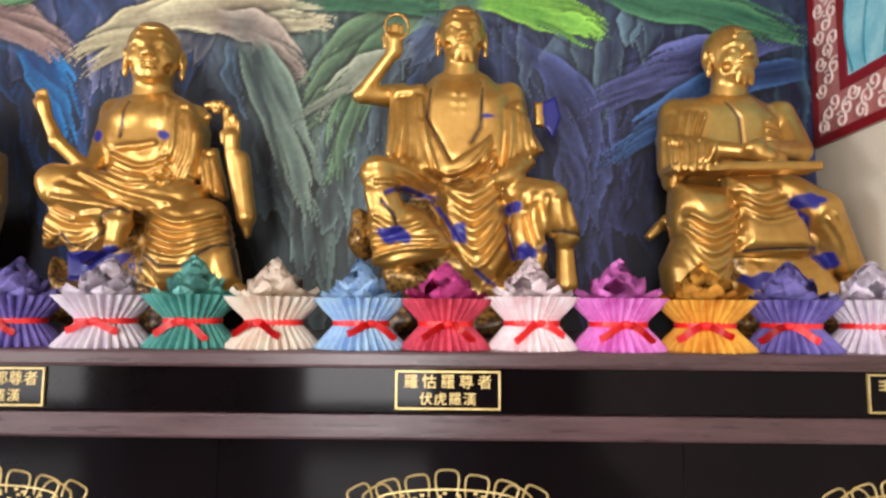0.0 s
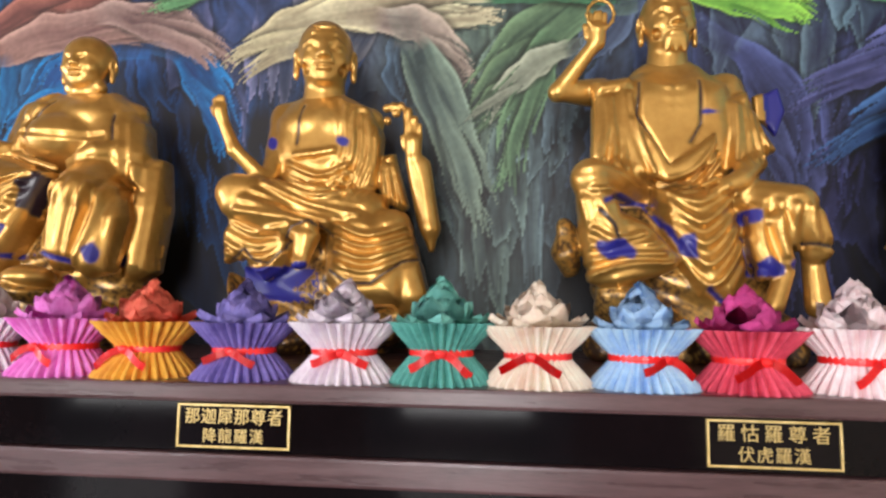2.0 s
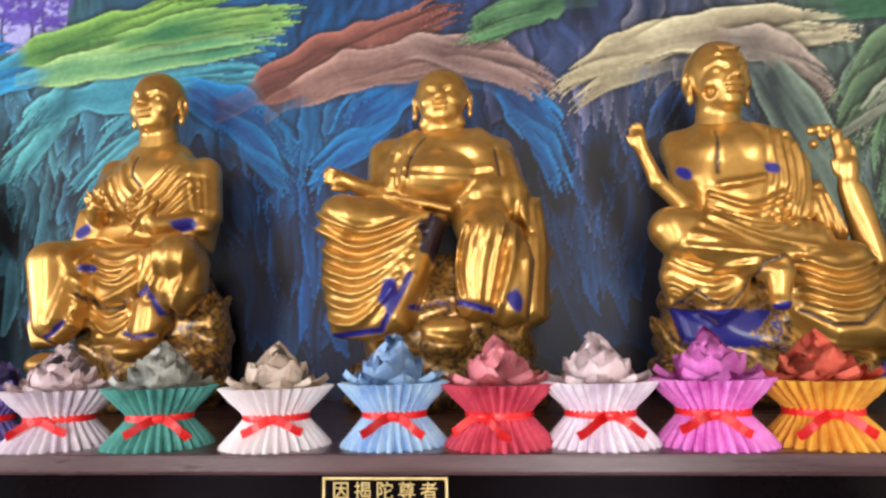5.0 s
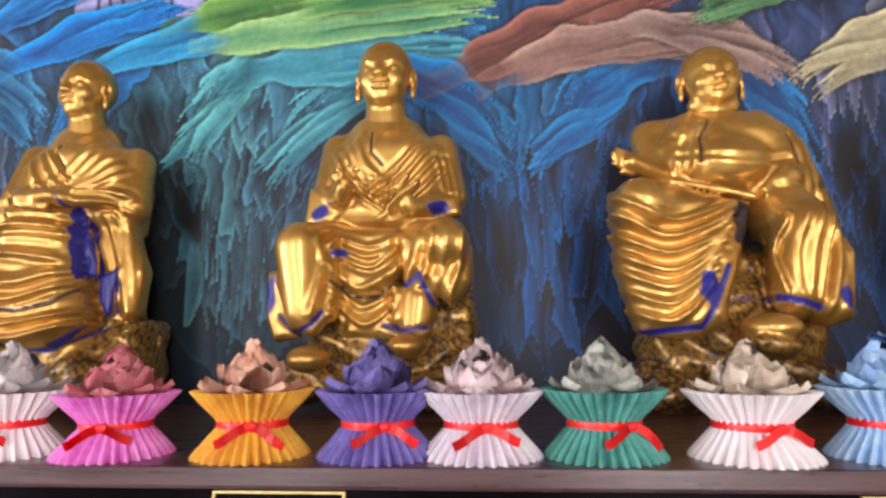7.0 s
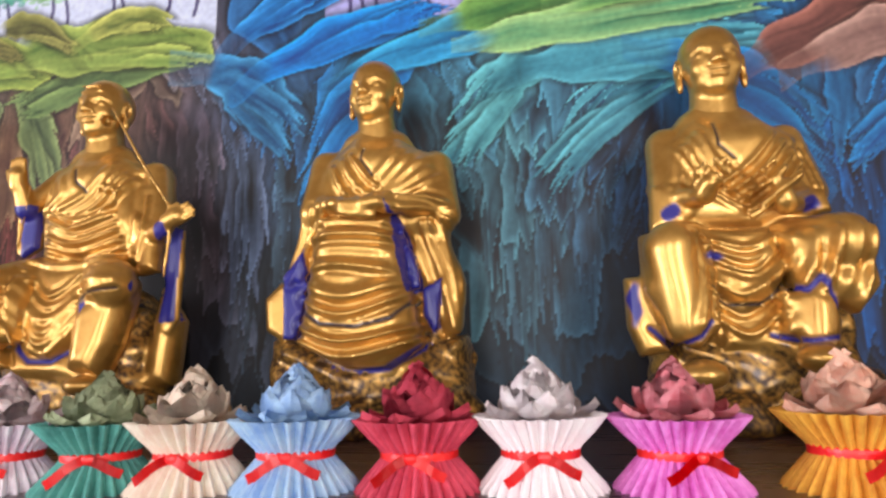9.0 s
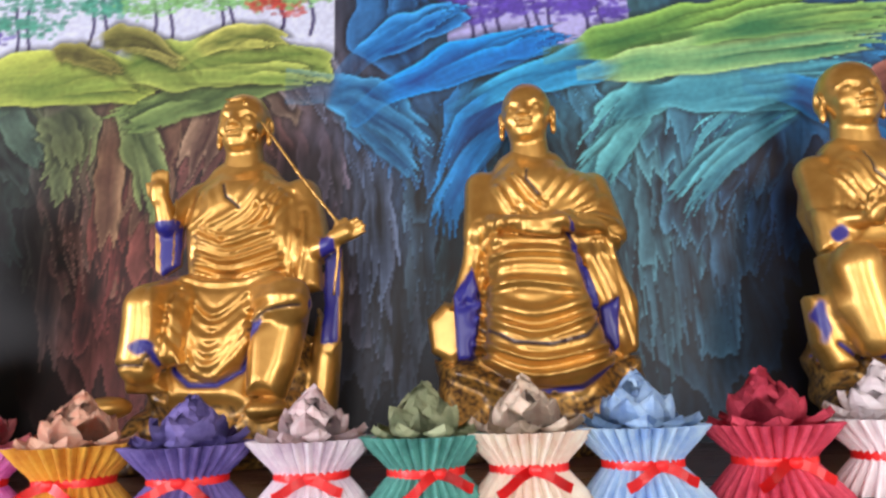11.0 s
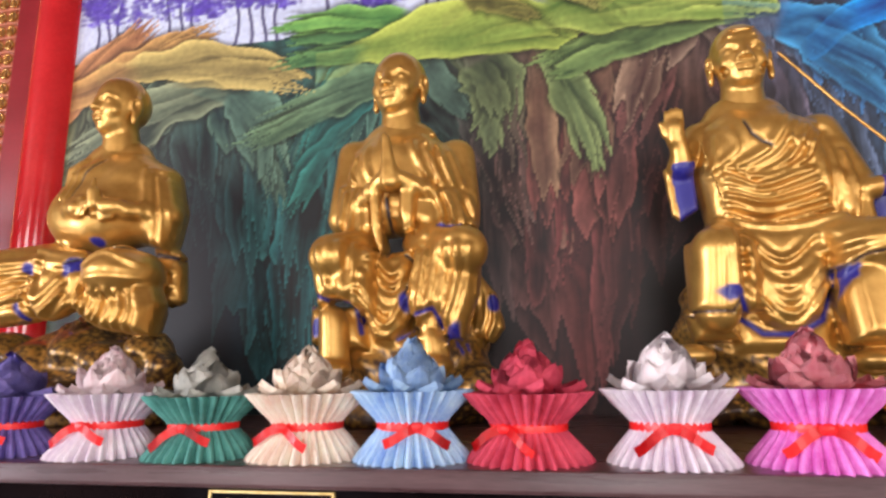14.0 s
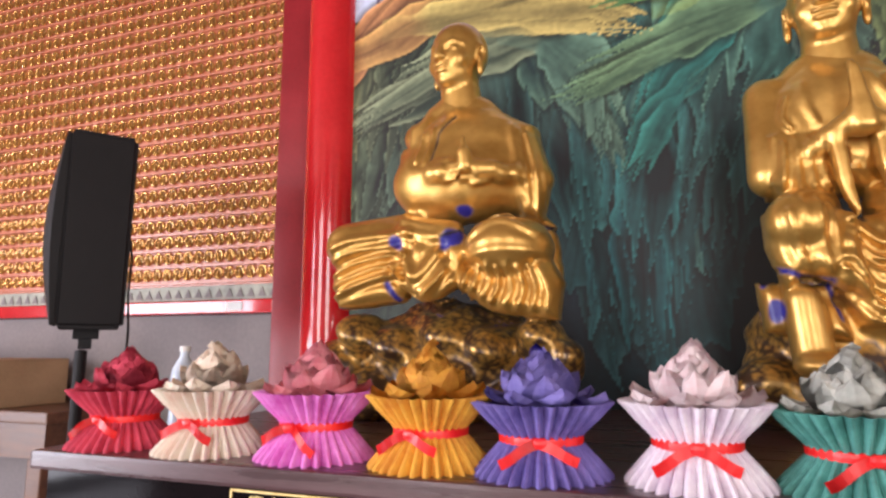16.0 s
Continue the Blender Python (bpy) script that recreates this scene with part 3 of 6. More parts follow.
for cx in PLAQUES:
    art = thing("lotus_inlay", "gold line drawing of a lotus on the black cabinet front", "decoration", (cx, FRONT + 0.006, 0.90), "gilt lotus inlays")
    shapes = [gilt_petal(0.055 * i, 0.055 - 0.006 * abs(i), 9 * i, 0.034, 0.05 - 0.004 * abs(i), -0.001) for i in range(-3, 4)]
    shapes += [gilt_petal(0.075 * i + 0.03 * np.sign(i), 0.01 - 0.014 * abs(i), 32 * i, 0.045, 0.085, -0.001) for i in (-2, -1, 1, 2)]
    shapes += [tube([(0.14 * math.cos(a), -0.001, 0.045 + 0.022 * math.sin(a)) for a in np.linspace(0, 2 * math.pi, 25)], 0.0022, 5)]
    part("line_drawing", joined(*shapes), GILT, art)
    dots = bmesh.new()
    for i in range(26):
        a, r = 2.4 * i, 0.022 * math.sqrt(i)
        box(dots, 1.05 * r * math.cos(a) - 0.004, 1.05 * r * math.cos(a) + 0.004, -0.002, 0.0, 0.045 + 0.15 * r * math.sin(a) - 0.0025, 0.045 + 0.15 * r * math.sin(a) + 0.0025)
    part("seed_pattern", dots, GILT, art)

# ---- name plaques ----
NAMES = [("", ""), ("羅怙羅尊者", "伏虎羅漢"), ("那迦犀那尊者", "降龍羅漢"), ("因揭陀尊者", "布袋羅漢"), ("", "", 6), ("", "", 5), ("", "", 5), ("", "", 5), ("慶友尊者", "")]


def lettering(text, size, x, y, z, parent, gap):
    for i, ch in enumerate(text):
        cu = bpy.data.curves.new("letter", "FONT")
        cu.body, cu.size, cu.align_x, cu.extrude = ch, size, "CENTER", 0.0006
        tmp = new("letter", cu)
        me = bpy.data.meshes.new_from_object(tmp.evaluated_get(bpy.context.evaluated_depsgraph_get()))
        bpy.data.objects.remove(tmp)
        me.materials.append(GILT)
        ob = new("character", me)
        ob.parent = parent
        ob.matrix_local = pose(x + (i - (len(text) - 1) / 2) * gap, y, z, 90, 0, 0)


for cx, (line1, line2, *chars) in zip(PLAQUES, NAMES):
    pl = thing("name_plaque", "small black name plaque with gold frame and gold characters", "plaque", (cx, FRONT - 0.0006, 1.162), "name plaques along the altar")
    part("plate", block(-0.1, 0.1, -0.004, 0, -0.035, 0.035), LACQUER, pl)
    rim = bmesh.new()
    for z in (-0.0365, 0.0365):
        box(rim, -0.105, 0.105, -0.006, 0, z - 0.0018, z + 0.0018)
    for x in (-0.1032, 0.1032):
        box(rim, x - 0.0018, x + 0.0018, -0.006, 0, -0.0347, 0.0347)
    part("gold_rim", rim, GILT, pl, "thin gold rim")
    if line1:
        lettering(line1, 0.030, 0, -0.0045, 0.006, pl, 0.185 / max(len(line1), 5))
        lettering(line2, 0.027, 0, -0.0045, -0.027, pl, 0.029)
    if not line2:
        for n, z, w in ((chars[0] if chars else 5, 0.016, 0.026), (4, -0.017, 0.022))[1 if line1 else 0:]:
            marks = bmesh.new()
            for i in range(n):
                x = (i - (n - 1) / 2) * (0.18 / n if n > 4 else 0.029)
                for j in range(3):
                    box(marks, x - w * 0.42, x + w * 0.42, -0.0052, -0.0042, z - 0.008 + j * 0.008 - 0.0016, z - 0.008 + j * 0.008 + 0.0016)
                box(marks, x - 0.0016, x + 0.0016, -0.0055, -0.0053, z - 0.011, z + 0.011)
            part("character_bars", marks, GILT, pl)

# ---- paper lotuses ----
PAPER = {
    "green": ((0.035, 0.16, 0.14), (0.10, 0.36, 0.31)), "mauve": ((0.50, 0.40, 0.50), (0.80, 0.70, 0.76)), "purple": ((0.07, 0.05, 0.22), (0.20, 0.16, 0.45)),
    "orange": ((0.50, 0.19, 0.02), (0.86, 0.42, 0.05)), "magenta": ((0.50, 0.07, 0.36), (0.86, 0.28, 0.66)), "pink": ((0.62, 0.42, 0.44), (0.86, 0.72, 0.72)),
    "crimson": ((0.36, 0.02, 0.05), (0.66, 0.08, 0.13)), "blue": ((0.18, 0.33, 0.62), (0.44, 0.62, 0.88)), "cream": ((0.62, 0.45, 0.36), (0.88, 0.72, 0.60)),
    "white": ((0.70, 0.60, 0.62), (0.88, 0.83, 0.82)), "rose": ((0.60, 0.12, 0.17), (0.86, 0.38, 0.40)), "red": ((0.55, 0.06, 0.03), (0.85, 0.20, 0.12)),
    "grey": ((0.28, 0.30, 0.27), (0.62, 0.62, 0.56)), "dark": ((0.04, 0.07, 0.05), (0.12, 0.17, 0.13)), "olive": ((0.20, 0.26, 0.14), (0.44, 0.48, 0.30)),
    "peach": ((0.76, 0.33, 0.21), (0.88, 0.62, 0.50)), "teal": ((0.10, 0.36, 0.32), (0.26, 0.60, 0.52)), "violet": ((0.10, 0.08, 0.30), (0.26, 0.22, 0.52)), "fuchsia": ((0.45, 0.03, 0.20), (0.72, 0.10, 0.36)),
}
PAPERS = {k: mottled("paper_" + k, *[tuple(min(0.88, 1.2 * c) for c in q) for q in v], 22, 0.72, 0, 0.12, 140, spread=0.5, island=0.08) for k, v in PAPER.items()}
PLEATS = 32


def pleated(i, r, h):
    fold = (1, 0.72, -0.25, -1, -0.25, 0.72)[i % 6]
    return r * (1.0 + 0.095 * min(1, r / 0.085) * fold)


cup_shape = [(0.093, 0.0), (0.090, 0.006), (0.074, 0.026), (0.058, 0.046), (0.055, 0.053), (0.060, 0.062), (0.078, 0.082), (0.096, 0.104), (0.0965, 0.106), (0.093, 0.105), (0.074, 0.083), (0.05, 0.066), (0.0, 0.064)]
cup_bm = lathe(cup_shape, PLEATS * 6, pleated)
core_bm = lathe([(0.0, 0.090), (0.036, 0.092), (0.042, 0.108), (0.040, 0.130), (0.031, 0.150), (0.018, 0.168), (0.006, 0.180), (0.0, 0.181)], 14, lambda i, r, h: r * (1 + 0.10 * math.sin(3.7 * i + 90 * h)))
band_bm = lathe([(0.0560, 0.046), (0.0605, 0.047), (0.0610, 0.053), (0.0610, 0.058), (0.0575, 0.060)], 40, lambda i, r, h: r * (1 + 0.015 * math.sin(7 * i)))


def tail(sign, drop, length):
    """One loose ribbon end, folded slightly."""
    bm = bmesh.new()
    rows = []
    for j in range(7):
        t = j / 6
        c = Vector((sign * length * t, -0.066 - 0.010 * math.sin(t * 2.6), 0.053 - drop * t + 0.003 * math.sin(5 * t)))
        n = Vector((drop * sign, 0, length)).normalized() * 0.0072
        rows.append((bm.verts.new(c + n), bm.verts.new(c - n)))
    for (a, b), (c, d) in zip(rows, rows[1:]):
        bm.faces.new((a, b, d, c))
    bmesh.ops.solidify(bm, geom=bm.faces[:], thickness=0.0012)
    return bm


def knot_bm():
    bm = bmesh.new()
    bmesh.ops.create_uvsphere(bm, u_segments=10, v_segments=6, radius=0.009)
    for v in bm.verts:
        v.co = Vector((v.co.x * 1.3, v.co.y * 0.7 - 0.067, v.co.z * 0.9 + 0.053))
    return bm


def petal_mesh(length, width, curl, name):
    """A folded paper petal rising from its base, creased along the middle, pointed."""
    bm = bmesh.new()
    rows = []
    for j in range(6):
        t = j / 5
        w = width * (math.sin(math.pi * (0.16 + 0.84 * t) ** 0.9) ** 0.75 if t < 1 else 0.03)
        z, out = length * t * (1 - 0.10 * curl * t), 0.012 * math.sin(t * 2.2) + curl * 0.035 * t * t
        rows.append([bm.verts.new((sx * w, -out + 0.010 * abs(sx) ** 1.0 * (1 if abs(sx) == 1 else 0.35), z - 0.003 * abs(sx))) for sx in (-1, -0.5, 0, 0.5, 1)])
    for a, b in zip(rows, rows[1:]):
        for k in range(4):
            bm.faces.new((a[k], a[k + 1], b[k + 1], b[k]))
    bmesh.ops.solidify(bm, geom=bm.faces[:], thickness=0.0011)
    me = bpy.data.meshes.new(name)
    bm.to_mesh(me)
    bm.free()
    return me


def lotus_meshes(cup, flower):
    made = {}
    for key, bm, mat in (("pleated_cup", cup_bm, PAPERS[cup]), ("ribbon_band", band_bm, RIBBON), ("bud_core", core_bm, PAPERS[flower])):
        me = bpy.data.meshes.new(key)
        bm.to_mesh(me)
        me.materials.append(mat)
        made[key] = me
    for key, args in (("inner", (0.042, 0.025, -0.3)), ("middle", (0.046, 0.029, -0.15)), ("outer", (0.046, 0.029, 0.0)), ("leaf", (0.047, 0.026, -0.25))):
        me = petal_mesh(*args, "petal")
        me.materials.append(PAPERS[flower])
        made[key] = me
    return made


TIES = {}
for key, bm in (("knot", knot_bm()), ("tail_a", tail(-1, 0.024, 0.055)), ("tail_b", tail(1, 0.026, 0.052))):
    TIES[key] = meshed(key, bm, RIBBON)
WORDS = {"white": "white", "grey": "grey", "dark": "dark green", "olive": "olive green", "peach": "peach", "teal": "teal green", "violet": "violet", "fuchsia": "fuchsia", "rose": "rose"}
lotus_cache = {}
rng = random.Random(5)


def lotus(x, cup, flower):
    if (cup, flower) not in lotus_cache:
        lotus_cache[cup, flower] = lotus_meshes(cup, flower)
    me = lotus_cache[cup, flower]
    ob = thing("paper_lotus", f"{WORDS.get(flower, flower)} paper lotus in pleated {WORDS.get(cup, cup)} paper cup, red ribbon", "paper lotus", group="paper lotuses along the altar edge")
    ob.matrix_world = pose(x, 1.428 + rng.uniform(-0.005, 0.007), ALTAR_TOP, 0, 0, rng.uniform(-12, 12)) @ Matrix.Diagonal((rng.uniform(0.97, 1.02), 1, rng.uniform(0.98, 1.04), 1))

    def child(name, data, m=None):
        c = new(name, data)
        c.parent = ob
        if m:
            c.matrix_local = m
        return c

    child("pleated_cup", me["pleated_cup"])
    child("bud_core", me["bud_core"])
    band = child("ribbon", me["ribbon_band"])
    tag_turn = pose(0, 0, 0, 0, 0, rng.uniform(-22, 22))
    for key, name in (("knot", "ribbon_knot"), ("tail_a", "ribbon_tail"), ("tail_b", "ribbon_tail")):
        c = new(name, TIES[key])
        c.parent = band
        c.matrix_local = tag_turn @ pose(0, 0, 0, 0, rng.uniform(-9, 9) if key != "knot" else 0, 0)
    start = rng.uniform(0, 360)
    for key, count, lean, up, r in (("leaf", 8, 76, 0.105, 0.044), ("outer", 8, 3, 0.100, 0.044), ("middle", 8, -14, 0.106, 0.047), ("middle", 8, -26, 0.121, 0.041), ("inner", 7, -34, 0.137, 0.031), ("inner", 4, -26, 0.149, 0.015)):
        for i in range(count):
            a = start + 360 * i / count + rng.uniform(-7, 7) + (20 if key in ("middle", "leaf") else 0)
            child("leaf" if key == "leaf" else "petal", me[key], pose(0, 0, up, 0, 0, a) @ pose(0, -r, 0, lean + rng.uniform(-7, 7), rng.uniform(-6, 6), 0) @ Matrix.Scale(rng.uniform(0.94, 1.16), 4))
    return ob


ROW = [
    (1.06, "green", "teal"), (0.87, "mauve", "mauve"), (0.70, "purple", "violet"), (0.515, "orange", "orange"), (0.33, "magenta", "magenta"), (0.145, "pink", "pink"), (-0.04, "crimson", "fuchsia"), (-0.222, "blue", "blue"), (-0.41, "cream", "cream"),
    (-0.589, "green", "teal"), (-0.775, "mauve", "mauve"), (-0.975, "purple", "violet"), (-1.172, "orange", "red"), (-1.348, "magenta", "magenta"), (-1.535, "mauve", "pink"), (-1.71, "crimson", "rose"), (-1.90, "blue", "blue"), (-2.12, "white", "cream"),
    (-2.353, "green", "grey"), (-2.556, "mauve", "pink"), (-2.73, "purple", "violet"), (-2.947, "orange", "peach"), (-3.189, "magenta", "rose"), (-3.39, "white", "white"), (-3.576, "crimson", "crimson"), (-3.775, "blue", "blue"), (-3.95, "cream", "cream"),
    (-4.11, "green", "olive"), (-4.29, "mauve", "pink"), (-4.487, "purple", "violet"), (-4.672, "orange", "peach"), (-4.849, "magenta", "rose"), (-5.055, "mauve", "white"), (-5.271, "crimson", "crimson"), (-5.462, "blue", "blue"), (-5.649, "cream", "cream"),
    (-5.845, "green", "grey"), (-6.037, "mauve", "pink"), (-6.251, "purple", "violet"), (-6.43, "orange", "orange"), (-6.64, "magenta", "rose"), (-6.85, "cream", "cream"), (-7.055, "crimson", "crimson"),
]
for x, cup, flower in ROW:
    lotus(x, cup, flower)

# ---- red column and the wall of small niches ----
COL_X, COL_Y = -7.185, 2.40
col = structure("column", lathe([(0.1, 0.0), (0.1, 1.2), (0.1, 2.4), (0.1, CEILING - 0.002)], 48), RED, "glossy red round wooden column beside the mural", "column")
for p in col.data.polygons:
    p.use_smooth = True
col.location = (COL_X, COL_Y, 0)


# ---- gilded statues: rounded volumes melted into one skin ----
class Figure:
    """Volumes in millimetres of the figure: x to the right, d down from the crown, f forward."""

    def __init__(self):
        self.prims, self.paints, self.heads = [], [], []

    def cap(self, a, b, ra, rb=None, m=0, k=14, fold=None):
        self.prims.append(("c", np.array(a, float), np.array(b, float), ra, rb or ra, m, k, fold))

    def ell(self, c, r, m=0, k=14, fold=None, cut=False):
        self.prims.append(("x" if cut else "e", np.array(c, float), np.array(r, float), 0, 0, m, k, fold))

    def pad(self, outline, top, low, thick, rim, m=0, k=12):
        """A cushioned cloth shape: its outline seen from the front, how far forward its middle lies at the top and at the bottom."""
        pts = np.array(outline, float)
        self.prims.append(("w", pts, np.array((top, low), float), thick, rim, m, k, None))

    def slab(self, c, r, tilt=0, m=0, k=4):
        self.prims.append(("b", np.array(c, float), np.array(r, float), tilt, 0, m, k, None))

    def chain(self, pts, r, m=0, k=6):
        for a, b in zip(pts, pts[1:]):
            self.cap(a, b, r, r, m, k)

    def hem(self, pts, w=7, m=2):
        self.paints.append(("l", np.array(pts, float), w, m))

    def folds(self, a, b, n=3, amp=9.0, w=10.0):
        """n creases between two guide lines."""
        a, b = np.array(a, float), np.array(b, float)
        for i in range(n):
            t = i / max(n - 1, 1)
            p = a * (1 - t) + b * t
            u = np.linspace(0, len(p) - 1, 4 * len(p))
            k = np.clip(u.astype(int), 0, len(p) - 2)
            f = u - k
            p0, p1, p2, p3 = p[np.maximum(k - 1, 0)], p[k], p[k + 1], p[np.minimum(k + 2, len(p) - 1)]
            f = f[:, None]
            q = 0.5 * (2 * p1 + (p2 - p0) * f + (2 * p0 - 5 * p1 + 4 * p2 - p3) * f ** 2 + (3 * p1 - p0 - 3 * p2 + p3) * f ** 3)
            self.paints.append(("f", q, w * (1.12 + 0.28 * math.sin(5 * i + q[0, 0])), amp * (0.70 + 0.26 * math.sin(3 * i + q[0, 1]))))

    def patch(self, x, d, rx, rd, m=1, tilt=0):
        self.paints.append(("p", (x, d), (rx, rd, tilt), m))

    def lining(self, outline):
        """Blue cloth inside an outline seen from the front."""
        self.paints.append(("q", np.array(outline, float), 0, 1))

    def hand(self, x, d, f, dx, dd, df, size=1.0):
        """A palm and four fingers pointing along (dx, dd, df)."""
        way = np.array((dx, dd, df), float)
        way /= np.linalg.norm(way)
        side = np.cross(way, (0, 0, 1.0))
        if np.linalg.norm(side) < 0.3:
            side = np.array((1.0, 0, 0))
        side /= np.linalg.norm(side)
        p = np.array((x, d, f), float)
        self.cap(p - way * 14 * size, p + way * 16 * size, 24 * size, 25 * size, k=8)
        for i in range(4):
            a = p + way * 26 * size + side * (i - 1.5) * 13 * size
            self.cap(a, a + way * (46 - 6 * abs(i - 1.3)) * size, 8 * size, 6 * size, k=4)
        self.cap(p + side * 26 * size, p + side * 34 * size + way * 32 * size, 9 * size, 7 * size, k=5)


def field(prims, lo, hi, step):
    shape = tuple(int(math.ceil((b - a) / step)) + 1 for a, b in zip(lo, hi))
    ax = [lo[i] + step * np.arange(shape[i]) for i in range(3)]
    dist, mat = np.full(shape, 1e3, np.float32), np.zeros(shape, np.int8)
    for kind, p, q, ra, rb, m, k, fold in prims:
        if kind == "c":
            b0, b1 = np.minimum(p - ra, q - rb), np.maximum(p + ra, q + rb)
        elif kind == "w":
            b0, b1 = np.array((*p.min(0), q.min() - ra)), np.array((*p.max(0), q.max() + ra))
        else:
            grow = np.array((1.5, 1.5, 1)) if kind == "b" else 1
            b0, b1 = p - q * grow, p + q * grow
        pad = 3 * k + 24
        cut = []
        for i in range(3):
            i0, i1 = np.searchsorted(ax[i], (b0[i] - pad, b1[i] + pad))
            cut.append(slice(i0, max(i1, i0)))
        if any(s.stop <= s.start for s in cut):
            continue
        gx, gd, gf = np.meshgrid(*(ax[i][cut[i]] for i in range(3)), indexing="ij", sparse=True)
        if kind == "c":
            v = q - p
            t = np.clip(((gx - p[0]) * v[0] + (gd - p[1]) * v[1] + (gf - p[2]) * v[2]) / max(v @ v, 1e-6), 0, 1)
            s = np.sqrt((gx - p[0] - t * v[0]) ** 2 + (gd - p[1] - t * v[1]) ** 2 + (gf - p[2] - t * v[2]) ** 2) - (ra + t * (rb - ra))
        elif kind == "w":
            ux, ud = np.meshgrid(ax[0][cut[0]], ax[1][cut[1]], indexing="ij")
            flat, odd = np.full(ux.shape, 1e9), np.zeros(ux.shape, bool)
            for a, b in zip(p, np.roll(p, -1, 0)):
                v = b - a
                t = np.clip(((ux - a[0]) * v[0] + (ud - a[1]) * v[1]) / max(v @ v, 1e-6), 0, 1)
                flat = np.minimum(flat, (ux - a[0] - t * v[0]) ** 2 + (ud - a[1] - t * v[1]) ** 2)
                odd ^= ((a[1] > ud) != (b[1] > ud)) & (ux < a[0] + (ud - a[1]) * v[0] / (v[1] if abs(v[1]) > 1e-6 else 1e-6))
            flat = np.sqrt(flat)
            rise = ra * np.sqrt(1 - (1 - np.clip(flat / rb, 0, 1)) ** 2)
            mid = q[0] + (q[1] - q[0]) * np.clip((ud - p[:, 1].min()) / max(np.ptp(p[:, 1]), 1), 0, 1)
            away = np.abs(gf - mid[:, :, None])
            inner = np.maximum(0.75 * (away - rise[:, :, None]), -flat[:, :, None])
            s = np.where(odd[:, :, None], inner, np.sqrt(flat[:, :, None] ** 2 + away ** 2))
        elif kind == "b":
            c, n = math.cos(radians(ra)), math.sin(radians(ra))
            u, w = (gx - p[0]) * c + (gd - p[1]) * n, (gd - p[1]) * c - (gx - p[0]) * n
            a = [np.abs(u) - q[0] + 3, np.abs(w) - q[1] + 3, np.abs(gf - p[2]) - q[2] + 3]
            s = np.sqrt(np.maximum(a[0], 0) ** 2 + np.maximum(a[1], 0) ** 2 + np.maximum(a[2], 0) ** 2) - 3 + np.minimum(np.maximum(np.maximum(a[0], a[1]), a[2]), 0)
        else:
            u = [(gx - p[0]), (gd - p[1]), (gf - p[2])]
            k0 = np.sqrt(sum((u[i] / q[i]) ** 2 for i in range(3)))
            k1 = np.sqrt(sum((u[i] / q[i] ** 2) ** 2 for i in range(3))) + 1e-6
            s = k0 * (k0 - 1) / k1
        if fold:
            amp, wave, cx, cd, sx, sd = fold
            r = np.sqrt(((gx - cx) * sx) ** 2 + ((gd - cd) * sd) ** 2)
            ph = 2 * math.pi * r / wave + 0.9 * np.sin(gx / 41 + gf / 37) + 0.6 * np.sin(gd / 33 + gx / 58)
            fade = 0.5 + 0.5 * np.sin(gx / 63 + gd / 47 + cx) * np.sin(gd / 71 - gx / 90 + cd)
            s = s - amp * fade * (0.55 - 1.1 * (1 - np.abs(np.sin(ph / 2))) ** 1.6)
        if m == 3:
            s = s - 13 * np.sin(gx / 37 + 1.7 * np.sin(gd / 41)) * np.sin(gd / 33 + np.sin(gf / 39)) - 4 * np.sin(gx / 26 + 1.3 * np.sin(gd / 31) + gf / 33)
        sub = tuple(cut)
        old = dist[sub]
        if kind == "x":
            dist[sub] = np.maximum(old, -s)
            continue
        hh = np.clip(0.5 + 0.5 * (old - s) / k, 0, 1)
        dist[sub] = old * (1 - hh) + s * hh - k * hh * (1 - hh)
        mat[sub] = np.where(s < old, m, mat[sub])
    return dist, mat, ax


